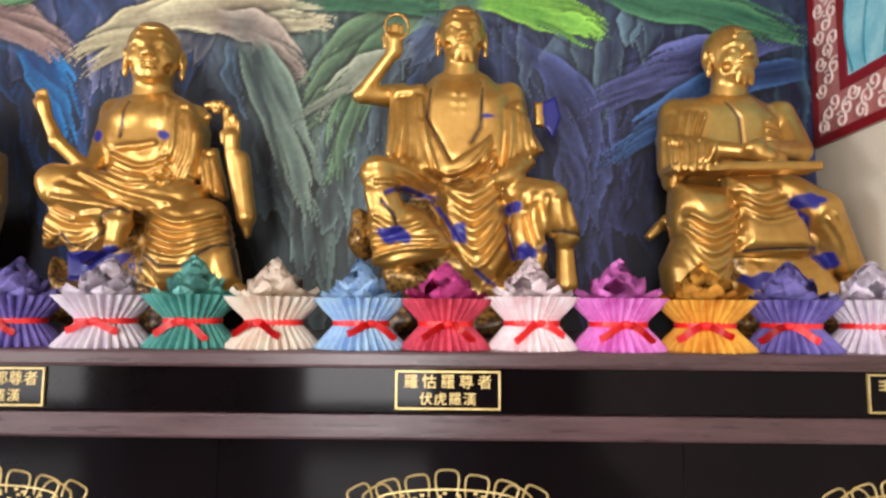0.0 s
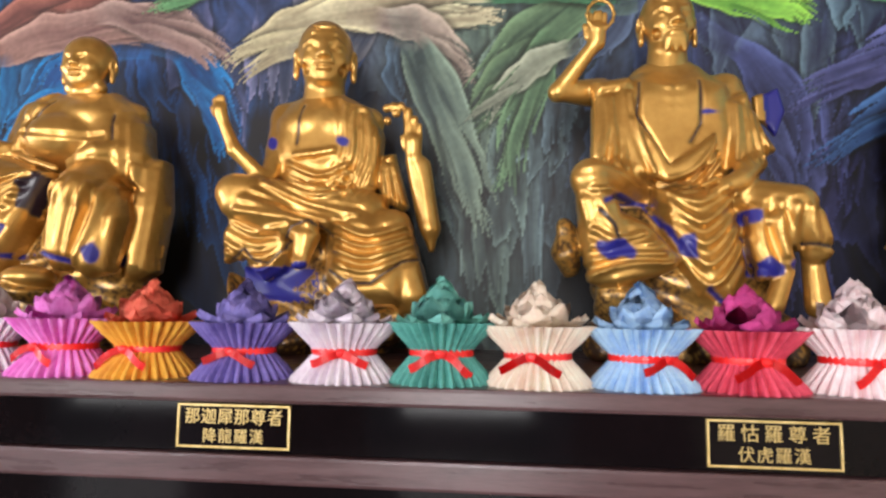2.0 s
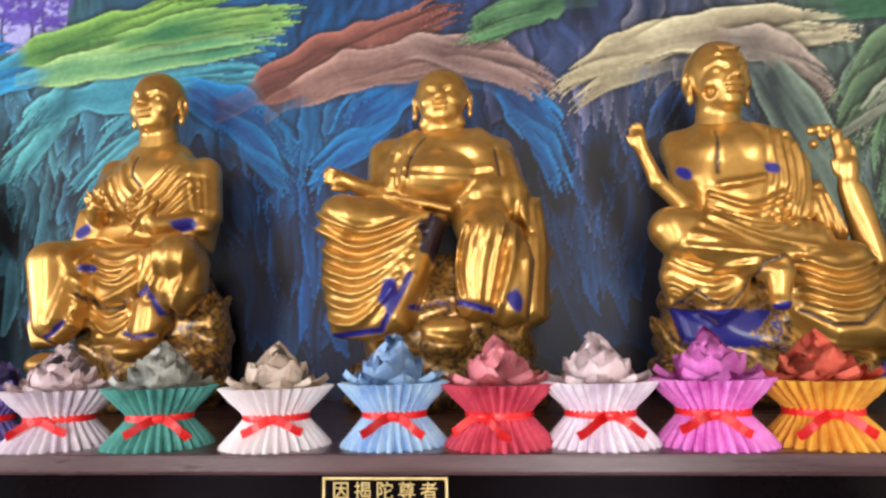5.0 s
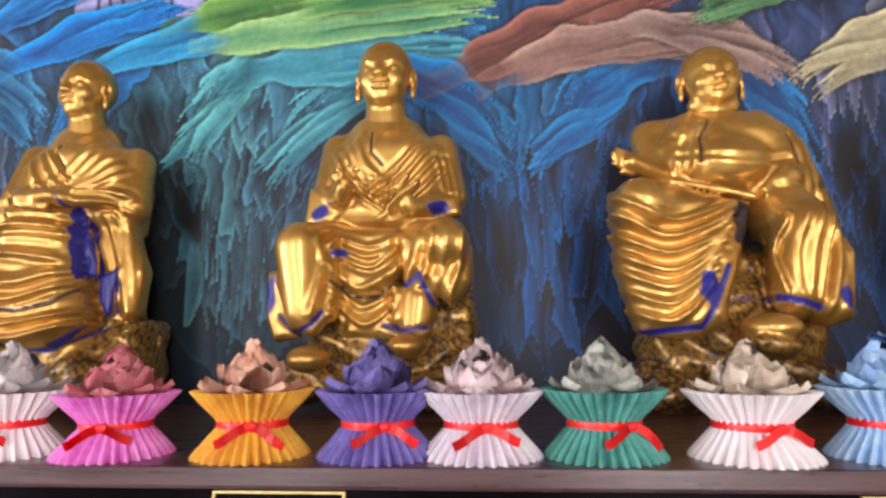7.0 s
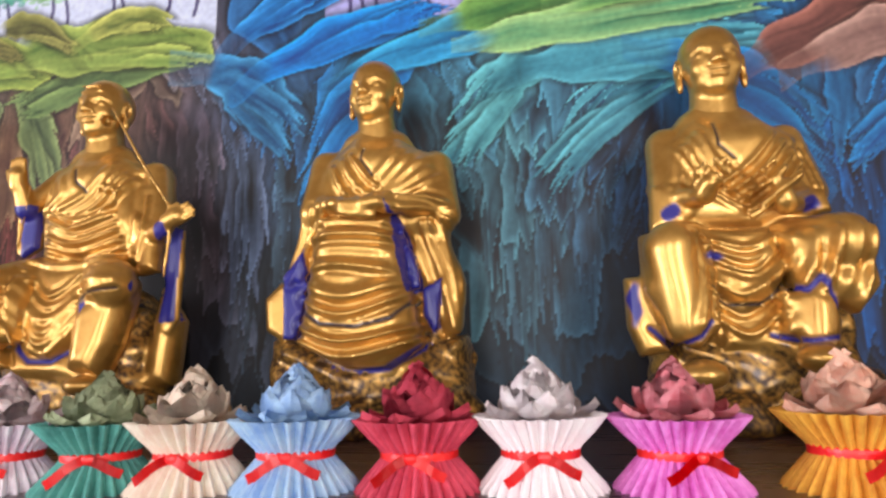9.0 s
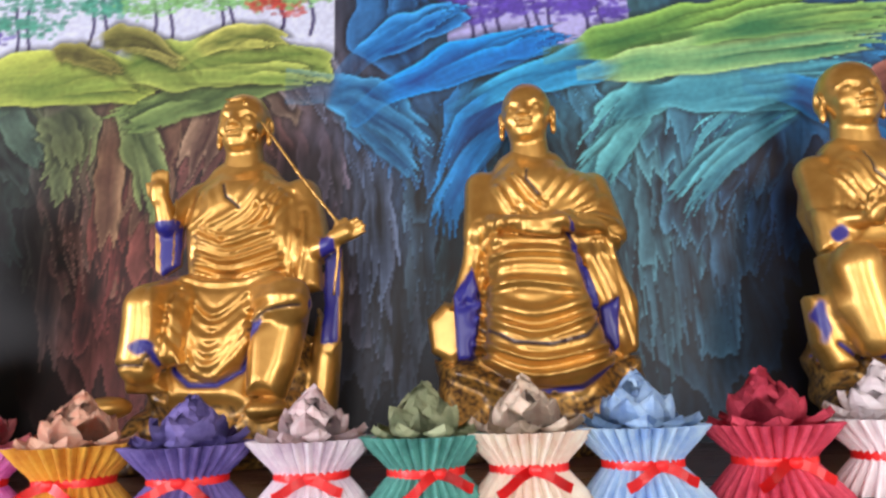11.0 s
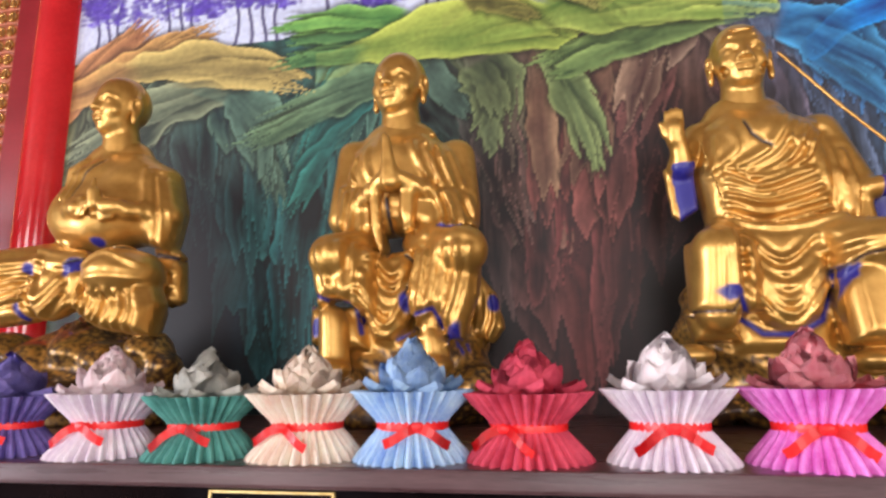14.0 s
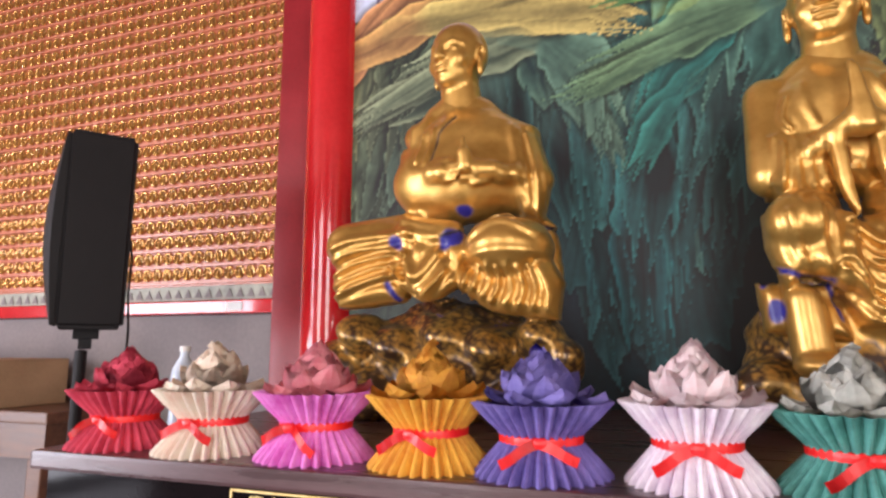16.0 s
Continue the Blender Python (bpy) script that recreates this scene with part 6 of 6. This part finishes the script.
g.pad([(229, 692), (284, 758), (300, 852), (265, 900), (213, 869), (213, 756)], 10, 30, 36, 24, 0, 12)
g.pad([(-120, 860), (72, 865), (107, 969), (-143, 966)], 60, 80, 60, 40, 3, 12)
g.hem([(-204, 794), (-180, 764), (-140, 781), (-84, 791), (-64, 867)], 7, 1)
g.patch(-185, 850, 15, 30, 1, 0)
g.patch(56, 788, 13, 30, 1, 0)
g.hem([(33, 884), (63, 869), (94, 826), (139, 812), (161, 858)], 7, 1)
g.patch(193, 888, 19, 41, 1, 0)
g.patch(273, 789, 16, 26, 1, 0)
g.hem([(142, 582), (180, 599), (220, 592)], 7, 1)
g.hem([(48, 657), (79, 682), (59, 764)], 6, 2)
g.folds([(-31, 662), (20, 714), (70, 667)], [(-67, 795), (4, 883), (62, 792)], 6, 11, 9)
g.folds([(-158, 647), (-144, 723), (-123, 783)], [(-74, 632), (-72, 741), (-55, 818)], 4, 10, 9)
g.folds([(90, 656), (82, 732), (74, 822)], [(236, 663), (227, 753), (194, 862)], 6, 9, 9)
g.folds([(-132, 466), (-136, 524), (-143, 572)], [(-66, 454), (-62, 520), (-53, 577)], 4, 8, 7)
g.folds([(116, 467), (146, 525), (154, 581)], [(217, 490), (231, 546), (235, 593)], 4, 8, 7)
g.folds([(52, 314), (84, 383), (116, 443)], [(165, 348), (188, 408), (202, 457)], 4, 8, 8)
g.folds([(-81, 319), (-80, 378), (-63, 421)], [(-114, 350), (-127, 400), (-113, 434)], 2, 8, 7)
g.folds([(3, 540), (51, 591), (91, 577)], [(4, 604), (59, 638), (106, 610)], 3, 8, 9)
g.folds([(249, 739), (255, 813), (239, 871)], [(293, 777), (298, 843), (275, 893)], 3, 8, 7)
rock_seat(g, 1104, 10, 240, 740, -20)
g.cap((4, 315, -5), (-138, 335, 0), 50, 45, 0, 22)
g.cap((4, 315, -5), (161, 358, 0), 50, 44, 0, 22)
statue(g, (0, 8, 10, 0.987, -14, ""), (-5.661, 2.112, 2.344), "gilded young arhat statue with palms pressed in prayer")

# seated cross-legged, holding a small vial
g = Figure()
g.pad([(-25, 261), (115, 271), (216, 335), (251, 453), (233, 578), (-102, 538), (-127, 396), (-109, 311)], 0, 20, 95, 85, 0, 12)
g.ell((-25, 363, 65), (72, 56, 52), 0, 18)
g.ell((79, 378, 65), (63, 50, 48), 0, 18)
g.ell((27, 499, 75), (97, 75, 75), 0, 18)
g.pad([(-131, 307), (-64, 272), (-69, 404), (-100, 439), (-134, 401)], 35, 45, 42, 24, 0, 12)
g.pad([(102, 283), (216, 335), (260, 471), (238, 598), (187, 579), (137, 475)], 20, 45, 58, 38, 0, 12)
g.cap((-127, 391, 40), (-87, 459, 90), 35, 35, 0, 10)
g.cap((-87, 463, 90), (-27, 467, 140), 32, 26, 0, 10)
g.hand(-11, 471, 152, 0.7, 0.1, 0.3, 0.95)
g.cap((231, 481, 40), (145, 481, 130), 35, 25, 0, 10)
g.hand(114, 473, 148, -1, 0, 0.2, 1)
g.cap((68, 465, 168), (63, 430, 168), 19, 18, 0, 4)
g.cap((61, 415, 168), (61, 393, 168), 9, 7, 0, 4)
g.pad([(155, 499), (268, 604), (280, 743), (224, 759), (172, 600)], 5, 20, 38, 26, 0, 12)
g.hem([(186, 594), (258, 611), (286, 659), (302, 745)], 6, 2)
g.cap((-104, 618, 60), (-249, 653, 160), 70, 65, 0, 10)
g.pad([(-284, 602), (-128, 581), (-38, 603), (-44, 726), (-102, 801), (-276, 818), (-304, 744)], 115, 150, 62, 48, 0, 12)
g.ell((166, 676, 140), (110, 89, 110), 0, 12)
g.pad([(52, 718), (261, 686), (301, 759), (290, 850), (182, 840), (122, 824), (38, 764)], 135, 165, 62, 38, 0, 12)
g.pad([(-127, 566), (46, 596), (74, 675), (58, 763), (-21, 809), (-91, 756)], 125, 185, 48, 38, 0, 12)
g.patch(33, 647, 29, 27, 1, 0)
g.patch(-111, 648, 17, 17, 1, 0)
g.hem([(-130, 753), (-96, 807), (-22, 826), (37, 783)], 9, 1)
g.hem([(55, 817), (105, 850), (195, 845)], 10, 1)
g.hem([(9, 641), (89, 607), (167, 599), (258, 613)], 5, 2)
g.hem([(10, 298), (-24, 355), (-33, 433)], 5, 2)
g.patch(49, 565, 24, 12, 1, 0)
g.hem([(-276, 813), (-189, 820), (-121, 803)], 7, 1)
g.folds([(81, 726), (73, 758), (41, 789)], [(249, 730), (271, 781), (265, 834)], 8, 10, 7)
g.folds([(-92, 674), (-49, 737), (3, 679)], [(-122, 706), (-48, 797), (28, 729)], 5, 11, 8)
g.folds([(165, 343), (188, 467), (194, 573)], [(255, 401), (286, 507), (277, 612)], 6, 9, 7)
g.folds([(-274, 663), (-188, 636), (-81, 628)], [(-291, 788), (-185, 746), (-96, 727)], 5, 10, 9)
g.folds([(-72, 342), (-74, 391), (-81, 430)], [(-37, 330), (-43, 394), (-53, 441)], 2, 8, 6)
g.folds([(-85, 565), (-34, 577), (24, 597)], [(-110, 610), (-51, 630), (16, 642)], 3, 8, 9)
g.folds([(81, 654), (160, 615), (251, 651)], [(81, 699), (159, 689), (257, 695)], 2, 6, 9)
g.ell((-259, 881, 90), (66, 60, 80), 3, 16)
g.ell((-135, 899, 90), (65, 58, 80), 3, 16)
g.ell((-17, 893, 90), (63, 57, 80), 3, 16)
g.ell((111, 903, 90), (62, 56, 80), 3, 16)
g.ell((219, 890, 90), (60, 55, 80), 3, 16)
g.ell((-312, 942, 90), (66, 60, 80), 3, 16)
g.ell((278, 948, 90), (59, 54, 80), 3, 16)
g.ell((10, 470, 50), (185, 120, 105), 0, 20)
rock_seat(g, 1088, -20, 270, 800, -20)
g.cap((15, 314, -5), (-121, 321, 0), 48, 44, 0, 22)
g.cap((15, 314, -5), (182, 363, 0), 48, 42, 0, 22)
statue(g, (0, 8, 10, 0.956, -22, ""), (-6.577, 2.05, 2.328), "gilded cross-legged arhat statue holding a small vial")


# ---- beside the altar: niche wall, loudspeaker, side table ----
BRICK = mottled("salmon_panel", (0.52, 0.16, 0.085), (0.68, 0.26, 0.16), 4, 0.3, 0, 0.06, 60)
AMBER = mottled("amber_gilt", (0.62, 0.30, 0.07), (0.82, 0.48, 0.14), 20, 0.15, 0.7, 0.05, 90, coat=0.6)
GREY = mottled("grey_plaster", (0.17, 0.145, 0.145), (0.25, 0.215, 0.21), 3, 0.7, 0, 0.08)
TRIM = mottled("grey_green_trim", (0.24, 0.25, 0.20), (0.42, 0.42, 0.34), 18, 0.5, 0, 0.1)
PANEL_R, PANEL_L, PANEL_Y = -7.43, -11.2, 2.46
niche_wall = structure("niche_wall", block(PANEL_L, PANEL_R, PANEL_Y, PANEL_Y + 0.088, 1.66, CEILING - 0.002), BRICK, "salmon red wall panel with rows of tiny gilded niche figures", "wall panel")
structure("frame_post", block(PANEL_R + 0.002, COL_X - 0.03, PANEL_Y - 0.06, PANEL_Y + 0.088, 0, CEILING - 0.002, 0.004), DARKRED, "dark red wooden post framing the niche wall", "trim")
structure("baseboard", block(PANEL_L, PANEL_R, PANEL_Y - 0.02, PANEL_Y + 0.088, 1.60, 1.658, 0.004), TRIM, "grey green patterned strip under the niche wall", "trim")
zig = bmesh.new()
for i in range(74):
    x = PANEL_R - 0.05 * i - 0.02
    a = [zig.verts.new((x + dx, PANEL_Y - 0.0215 - dy, z)) for dy in (0, 0.002) for dx, z in ((-0.018, 1.61), (0.018, 1.61), (0, 1.645))]
    zig.faces.new(a[3:]), zig.faces.new(a[:3][::-1])
    for k in range(3):
        zig.faces.new((a[k], a[(k + 1) % 3], a[(k + 1) % 3 + 3], a[k + 3]))
structure("zigzag_trim", zig, GREY, "row of small triangles on the trim strip", "trim")
structure("trim", block(PANEL_L, PANEL_R, PANEL_Y - 0.05, PANEL_Y + 0.088, 1.545, 1.598, 0.006), RED, "red painted rail under the niche wall", "trim")
structure("wall_base", block(PANEL_L, PANEL_R, PANEL_Y - 0.01, PANEL_Y + 0.088, 0, 1.543), GREY, "grey plaster wall below the red rail", "wall")


def niche_bm():
    """An arched rim with a small seated figure in it, before a flat disc coloured as the niche's shade."""
    arc = [(0.019 * math.cos(a), -0.006, 0.006 + 0.024 * math.sin(a)) for a in np.linspace(-0.7, math.pi + 0.7, 9)]
    rim = tube(arc, 0.0048, 5)
    fig = lathe([(0.0, -0.018), (0.013, -0.017), (0.014, -0.011), (0.009, -0.002), (0.0085, 0.004), (0.004, 0.008), (0.006, 0.013), (0.004, 0.019), (0.0, 0.0205)], 7)
    for v in fig.verts:
        v.co.y = v.co.y * 0.7 - 0.008
    both = joined(rim, fig)
    # flat disc behind the figure; its dark colour stands in for recess shade
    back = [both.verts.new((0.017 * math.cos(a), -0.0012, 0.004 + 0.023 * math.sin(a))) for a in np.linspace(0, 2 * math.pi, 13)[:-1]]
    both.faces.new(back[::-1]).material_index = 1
    return both


# dark brown for the painted shade inside each niche
HOLLOW_SHADE = mottled("niche_shadow_brown", (0.14, 0.05, 0.02), (0.22, 0.09, 0.04), 20, 0.5)
niche_mesh = meshed("niche_figure", niche_bm(), [AMBER, HOLLOW_SHADE], True)
ledge_mesh = meshed("ledge", block(PANEL_L + 0.01, PANEL_R - 0.01, -0.016, -0.0005, -0.004, 0.004, 0.001), BRICK)
co = np.zeros(len(niche_mesh.vertices) * 3)
niche_mesh.vertices.foreach_get("co", co)
co = co.reshape(-1, 3)
polys = [tuple(p.vertices) for p in niche_mesh.polygons]
rest_v, rest_f = [], []
for row in range(29):
    z = 1.702 + 0.068 * row
    lg = new("ledge", ledge_mesh)
    lg.parent, lg.location = niche_wall, (0, PANEL_Y, z - 0.030)
    for colm in range(72):
        x = PANEL_R - 0.035 - 0.0515 * colm
        if row < 21 and colm < 14:
            ob = new("niche_figure", niche_mesh)
            ob.parent, ob.location = niche_wall, (x, PANEL_Y, z)
        else:
            base = len(rest_v) * len(co)
            rest_v.append(co + (x, PANEL_Y, z))
            rest_f += [tuple(i + base for i in p) for p in polys]
far = bpy.data.meshes.new("niche_figures_far")
far.from_pydata(np.concatenate(rest_v).tolist(), [], rest_f)
far.materials.append(AMBER), far.materials.append(HOLLOW_SHADE)
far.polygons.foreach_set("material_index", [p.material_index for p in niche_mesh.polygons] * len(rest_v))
far.polygons.foreach_set("use_smooth", [True] * len(far.polygons))
ob = new("niche_figures", far)
ob.parent = niche_wall
ob["kind"] = "stuff"

BLACK = mottled("black_plastic", (0.007, 0.006, 0.007), (0.012, 0.011, 0.012), 10, 0.55, 0, 0.06, 260)
BLACK.node_tree.nodes["Principled BSDF"].inputs["Specular IOR Level"].default_value = 0.25
GRILLE = mottled("black_grille", (0.006, 0.006, 0.007), (0.014, 0.013, 0.014), 300, 0.6, 0.3, 0.3, 500)
sp = thing("loudspeaker", "black plastic loudspeaker with curved grille, mounted on a stand", "loudspeaker", (-7.755, 1.90, 1.475))
sp.rotation_euler = (0, 0, radians(50))
sp.scale = (0.88, 0.76, 1.0)
body = bmesh.new()
outline = [(0.125, -0.14), (0.125, 0.14), (-0.09, 0.16), (-0.09, -0.16)]
lo = [body.verts.new((x * 0.96, y * 0.95, 0)) for x, y in outline]
hi = [body.verts.new((x, y, 0.60)) for x, y in outline]
body.faces.new(lo[::-1]), body.faces.new(hi)
for i in range(4):
    body.faces.new((lo[i], lo[(i + 1) % 4], hi[(i + 1) % 4], hi[i]))
bmesh.ops.bevel(body, geom=body.edges[:], offset=0.014, segments=3, affect="EDGES")
part("cabinet", body, BLACK, sp)
gr = bmesh.new()
rows = []
for j in range(11):
    t = j / 10
    bulge = 0.055 * math.sin(math.pi * (0.08 + 0.84 * t))
    rows.append([gr.verts.new((-0.088 - bulge * (1 - 0.5 * s * s), s * 0.152, 0.012 + 0.576 * t)) for s in (-1, -0.6, 0, 0.6, 1)] + [gr.verts.new((-0.086, 0.15, 0.012 + 0.576 * t)), gr.verts.new((-0.086, -0.15, 0.012 + 0.576 * t))])
for a, b in zip(rows, rows[1:]):
    for k in range(7):
        gr.faces.new((a[k], a[(k + 1) % 7], b[(k + 1) % 7], b[k]))
gr.faces.new(rows[0][::-1]), gr.faces.new(rows[-1])
part("grille", gr, GRILLE, sp, "curved black metal grille")
part("bracket", joined(block(-0.03, 0.05, -0.03, 0.03, -0.03, 0.004, 0.004), block(-0.012, 0.03, -0.02, 0.02, -0.06, -0.028, 0.004)), BLACK, sp)
part("cable", tube([(0.128, 0.09, 0.30), (0.140, 0.095, 0.24), (0.136, 0.10, 0.12), (0.146, 0.10, 0.0), (0.142, 0.10, -0.2), (0.11, 0.06, -0.6), (0.08, 0.05, -1.52)], 0.0045), BLACK, sp, "thin black hanging cable")
stand = thing("speaker_stand", "black metal tripod stand under the loudspeaker", "speaker stand", (-7.755, 1.90, 0))
part("pole", lathe([(0.0, 0.12), (0.017, 0.12), (0.017, 1.41), (0.0, 1.414)], 16), BLACK, stand)
for k in range(3):
    a = 2.1 * k + 0.4
    part("leg", tube([(0.02 * math.cos(a), 0.02 * math.sin(a), 0.55), (0.30 * math.cos(a), 0.30 * math.sin(a), 0.014)], 0.012), BLACK, stand)

OLDWOOD = mottled("brown_wood", (0.10, 0.045, 0.025), (0.18, 0.085, 0.045), 4, 0.4, 0, 0.06, 50, stretch=(1, 10, 10))
CARD = mottled("cardboard", (0.36, 0.24, 0.13), (0.48, 0.33, 0.19), 6, 0.8, 0, 0.08, 120)
table = thing("side_table", "dark brown wooden side table against the wall", "table", (-9.15, 2.24, 0))
part("tabletop", block(-1.1, 1.1, -0.2, 0.2, 1.16, 1.20, 0.006), OLDWOOD, table)
part("apron", block(-1.06, 1.06, -0.17, 0.17, 1.04, 1.158), OLDWOOD, table)
for sx in (-1, 1):
    for sy in (-1, 1):
        part("leg", block(sx * 1.02 - 0.035, sx * 1.02 + 0.035, sy * 0.14 - 0.03, sy * 0.14 + 0.03, 0, 1.038, 0.006), OLDWOOD, table)
carton = thing("cardboard_box", "closed brown cardboard box with faint print", "box", (-8.70, 2.20, 1.20))
part("carton", block(-0.36, 0.36, -0.14, 0.14, 0, 0.17, 0.004), CARD, carton)
part("flap", joined(block(-0.358, 0.358, -0.139, -0.001, 0.1705, 0.174), block(-0.358, 0.358, 0.001, 0.139, 0.1705, 0.174)), CARD, carton)
prints = bmesh.new()
for i in range(4):
    box(prints, -0.2, 0.16 - 0.05 * (i % 2), -0.1412, -0.1402, 0.045 + 0.024 * i, 0.055 + 0.024 * i)
part("print_bars", prints, OLDWOOD, carton, "faint printed lines")
PET = mottled("pale_blue_plastic", (0.50, 0.60, 0.72), (0.70, 0.78, 0.86), 14, 0.25, 0, 0.05)
WHITE = mottled("white_paper", (0.74, 0.74, 0.72), (0.84, 0.84, 0.82), 10, 0.7, 0, 0.04)
bottle = thing("plastic_bottle", "pale blue plastic bottle with white cap", "bottle", (-7.10, 1.62, ALTAR_TOP))
bottle.scale = (0.62, 0.62, 0.56)
part("bottle_body", lathe([(0.0, 0.0), (0.042, 0.002), (0.045, 0.02), (0.042, 0.11), (0.045, 0.20), (0.04, 0.24), (0.016, 0.29), (0.016, 0.31)], 24), PET, bottle, smooth=True)
part("cap", lathe([(0.0, 0.309), (0.019, 0.309), (0.019, 0.33), (0.0, 0.331)], 20), WHITE, bottle)
tag = thing("paper_tag", "small white paper tag on the red rail", "paper tag", (-7.60, PANEL_Y - 0.0525, 1.572))
part("tag_sheet", block(-0.035, 0.035, -0.002, 0.002, -0.016, 0.016), WHITE, tag)

# ---- ornamental panel on the side wall ----
PINKBAND = mottled("dusty_red_band", (0.38, 0.12, 0.11), (0.50, 0.19, 0.17), 12, 0.6, 0, 0.06)
SCROLL = mottled("pale_pink_scroll", (0.74, 0.56, 0.50), (0.86, 0.70, 0.64), 18, 0.6, 0, 0.08)
TURQ = mottled("turquoise_glaze", (0.20, 0.55, 0.66), (0.42, 0.76, 0.82), 9, 0.35, 0, 0.06)
TURQLINE = mottled("deep_turquoise", (0.04, 0.22, 0.28), (0.08, 0.32, 0.36), 9, 0.4, 0, 0.05)
orn = thing("ornamental_panel", "red bordered wall panel with pink scrollwork and turquoise field", "wall panel", (MURAL_R + 0.002, 0, 0))
Y0, Y1, Z0, Z1 = 0.40, 2.355, 1.925, 3.30
for nm, m, a, t in (("outer_border", DARKRED, 0.0, 0.014), ("scroll_band", PINKBAND, 0.035, 0.010), ("inner_border", DARKRED, 0.165, 0.014)):
    w = {"outer_border": 0.034, "scroll_band": 0.129, "inner_border": 0.035}[nm]
    bmf = bmesh.new()
    box(bmf, -t, 0, Y0 + a, Y1 - a, Z0 + a, Z0 + a + w), box(bmf, -t, 0, Y0 + a, Y1 - a, Z1 - a - w, Z1 - a)
    box(bmf, -t, 0, Y0 + a, Y0 + a + w, Z0 + a + w, Z1 - a - w), box(bmf, -t, 0, Y1 - a - w, Y1 - a, Z0 + a + w, Z1 - a - w)
    part(nm, bmf, m, orn)
field_part = part("turquoise_field", block(-0.008, 0, Y0 + 0.202, Y1 - 0.202, Z0 + 0.202, Z1 - 0.202), TURQ, orn)
lines = [tube([(-0.010, Y1 - 0.23 - 0.09 * i + 0.03 * math.sin(9 * t + i), Z0 + 0.21 + 0.9 * t) for t in np.linspace(0, 1, 24)], 0.004, 5) for i in range(8)]
part("cloud_lines", joined(*lines), TURQLINE, orn)


def curl(cy, cz, s, turn):
    pts = []
    for t in np.linspace(0, 1, 16):
        a = turn + s * 2 * math.pi * 1.25 * t
        r = 0.031 * (1 - 0.72 * t)
        pts.append((-0.012, cy + r * math.cos(a), cz + r * math.sin(a)))
    return tube(pts, 0.0052, 5)


spots = [(Y1 - 0.062 - 0.038 * (i % 3), Z0 + 0.20 + 0.034 * i) for i in range(32)] + [(Y1 - 0.06 - 0.034 * i, Z0 + 0.062 + 0.038 * (i % 3)) for i in range(52)]
for i, (cy, cz) in enumerate(spots):
    part("scroll", curl(cy, cz, 1 if i % 2 else -1, 1.1 * i), SCROLL, orn)
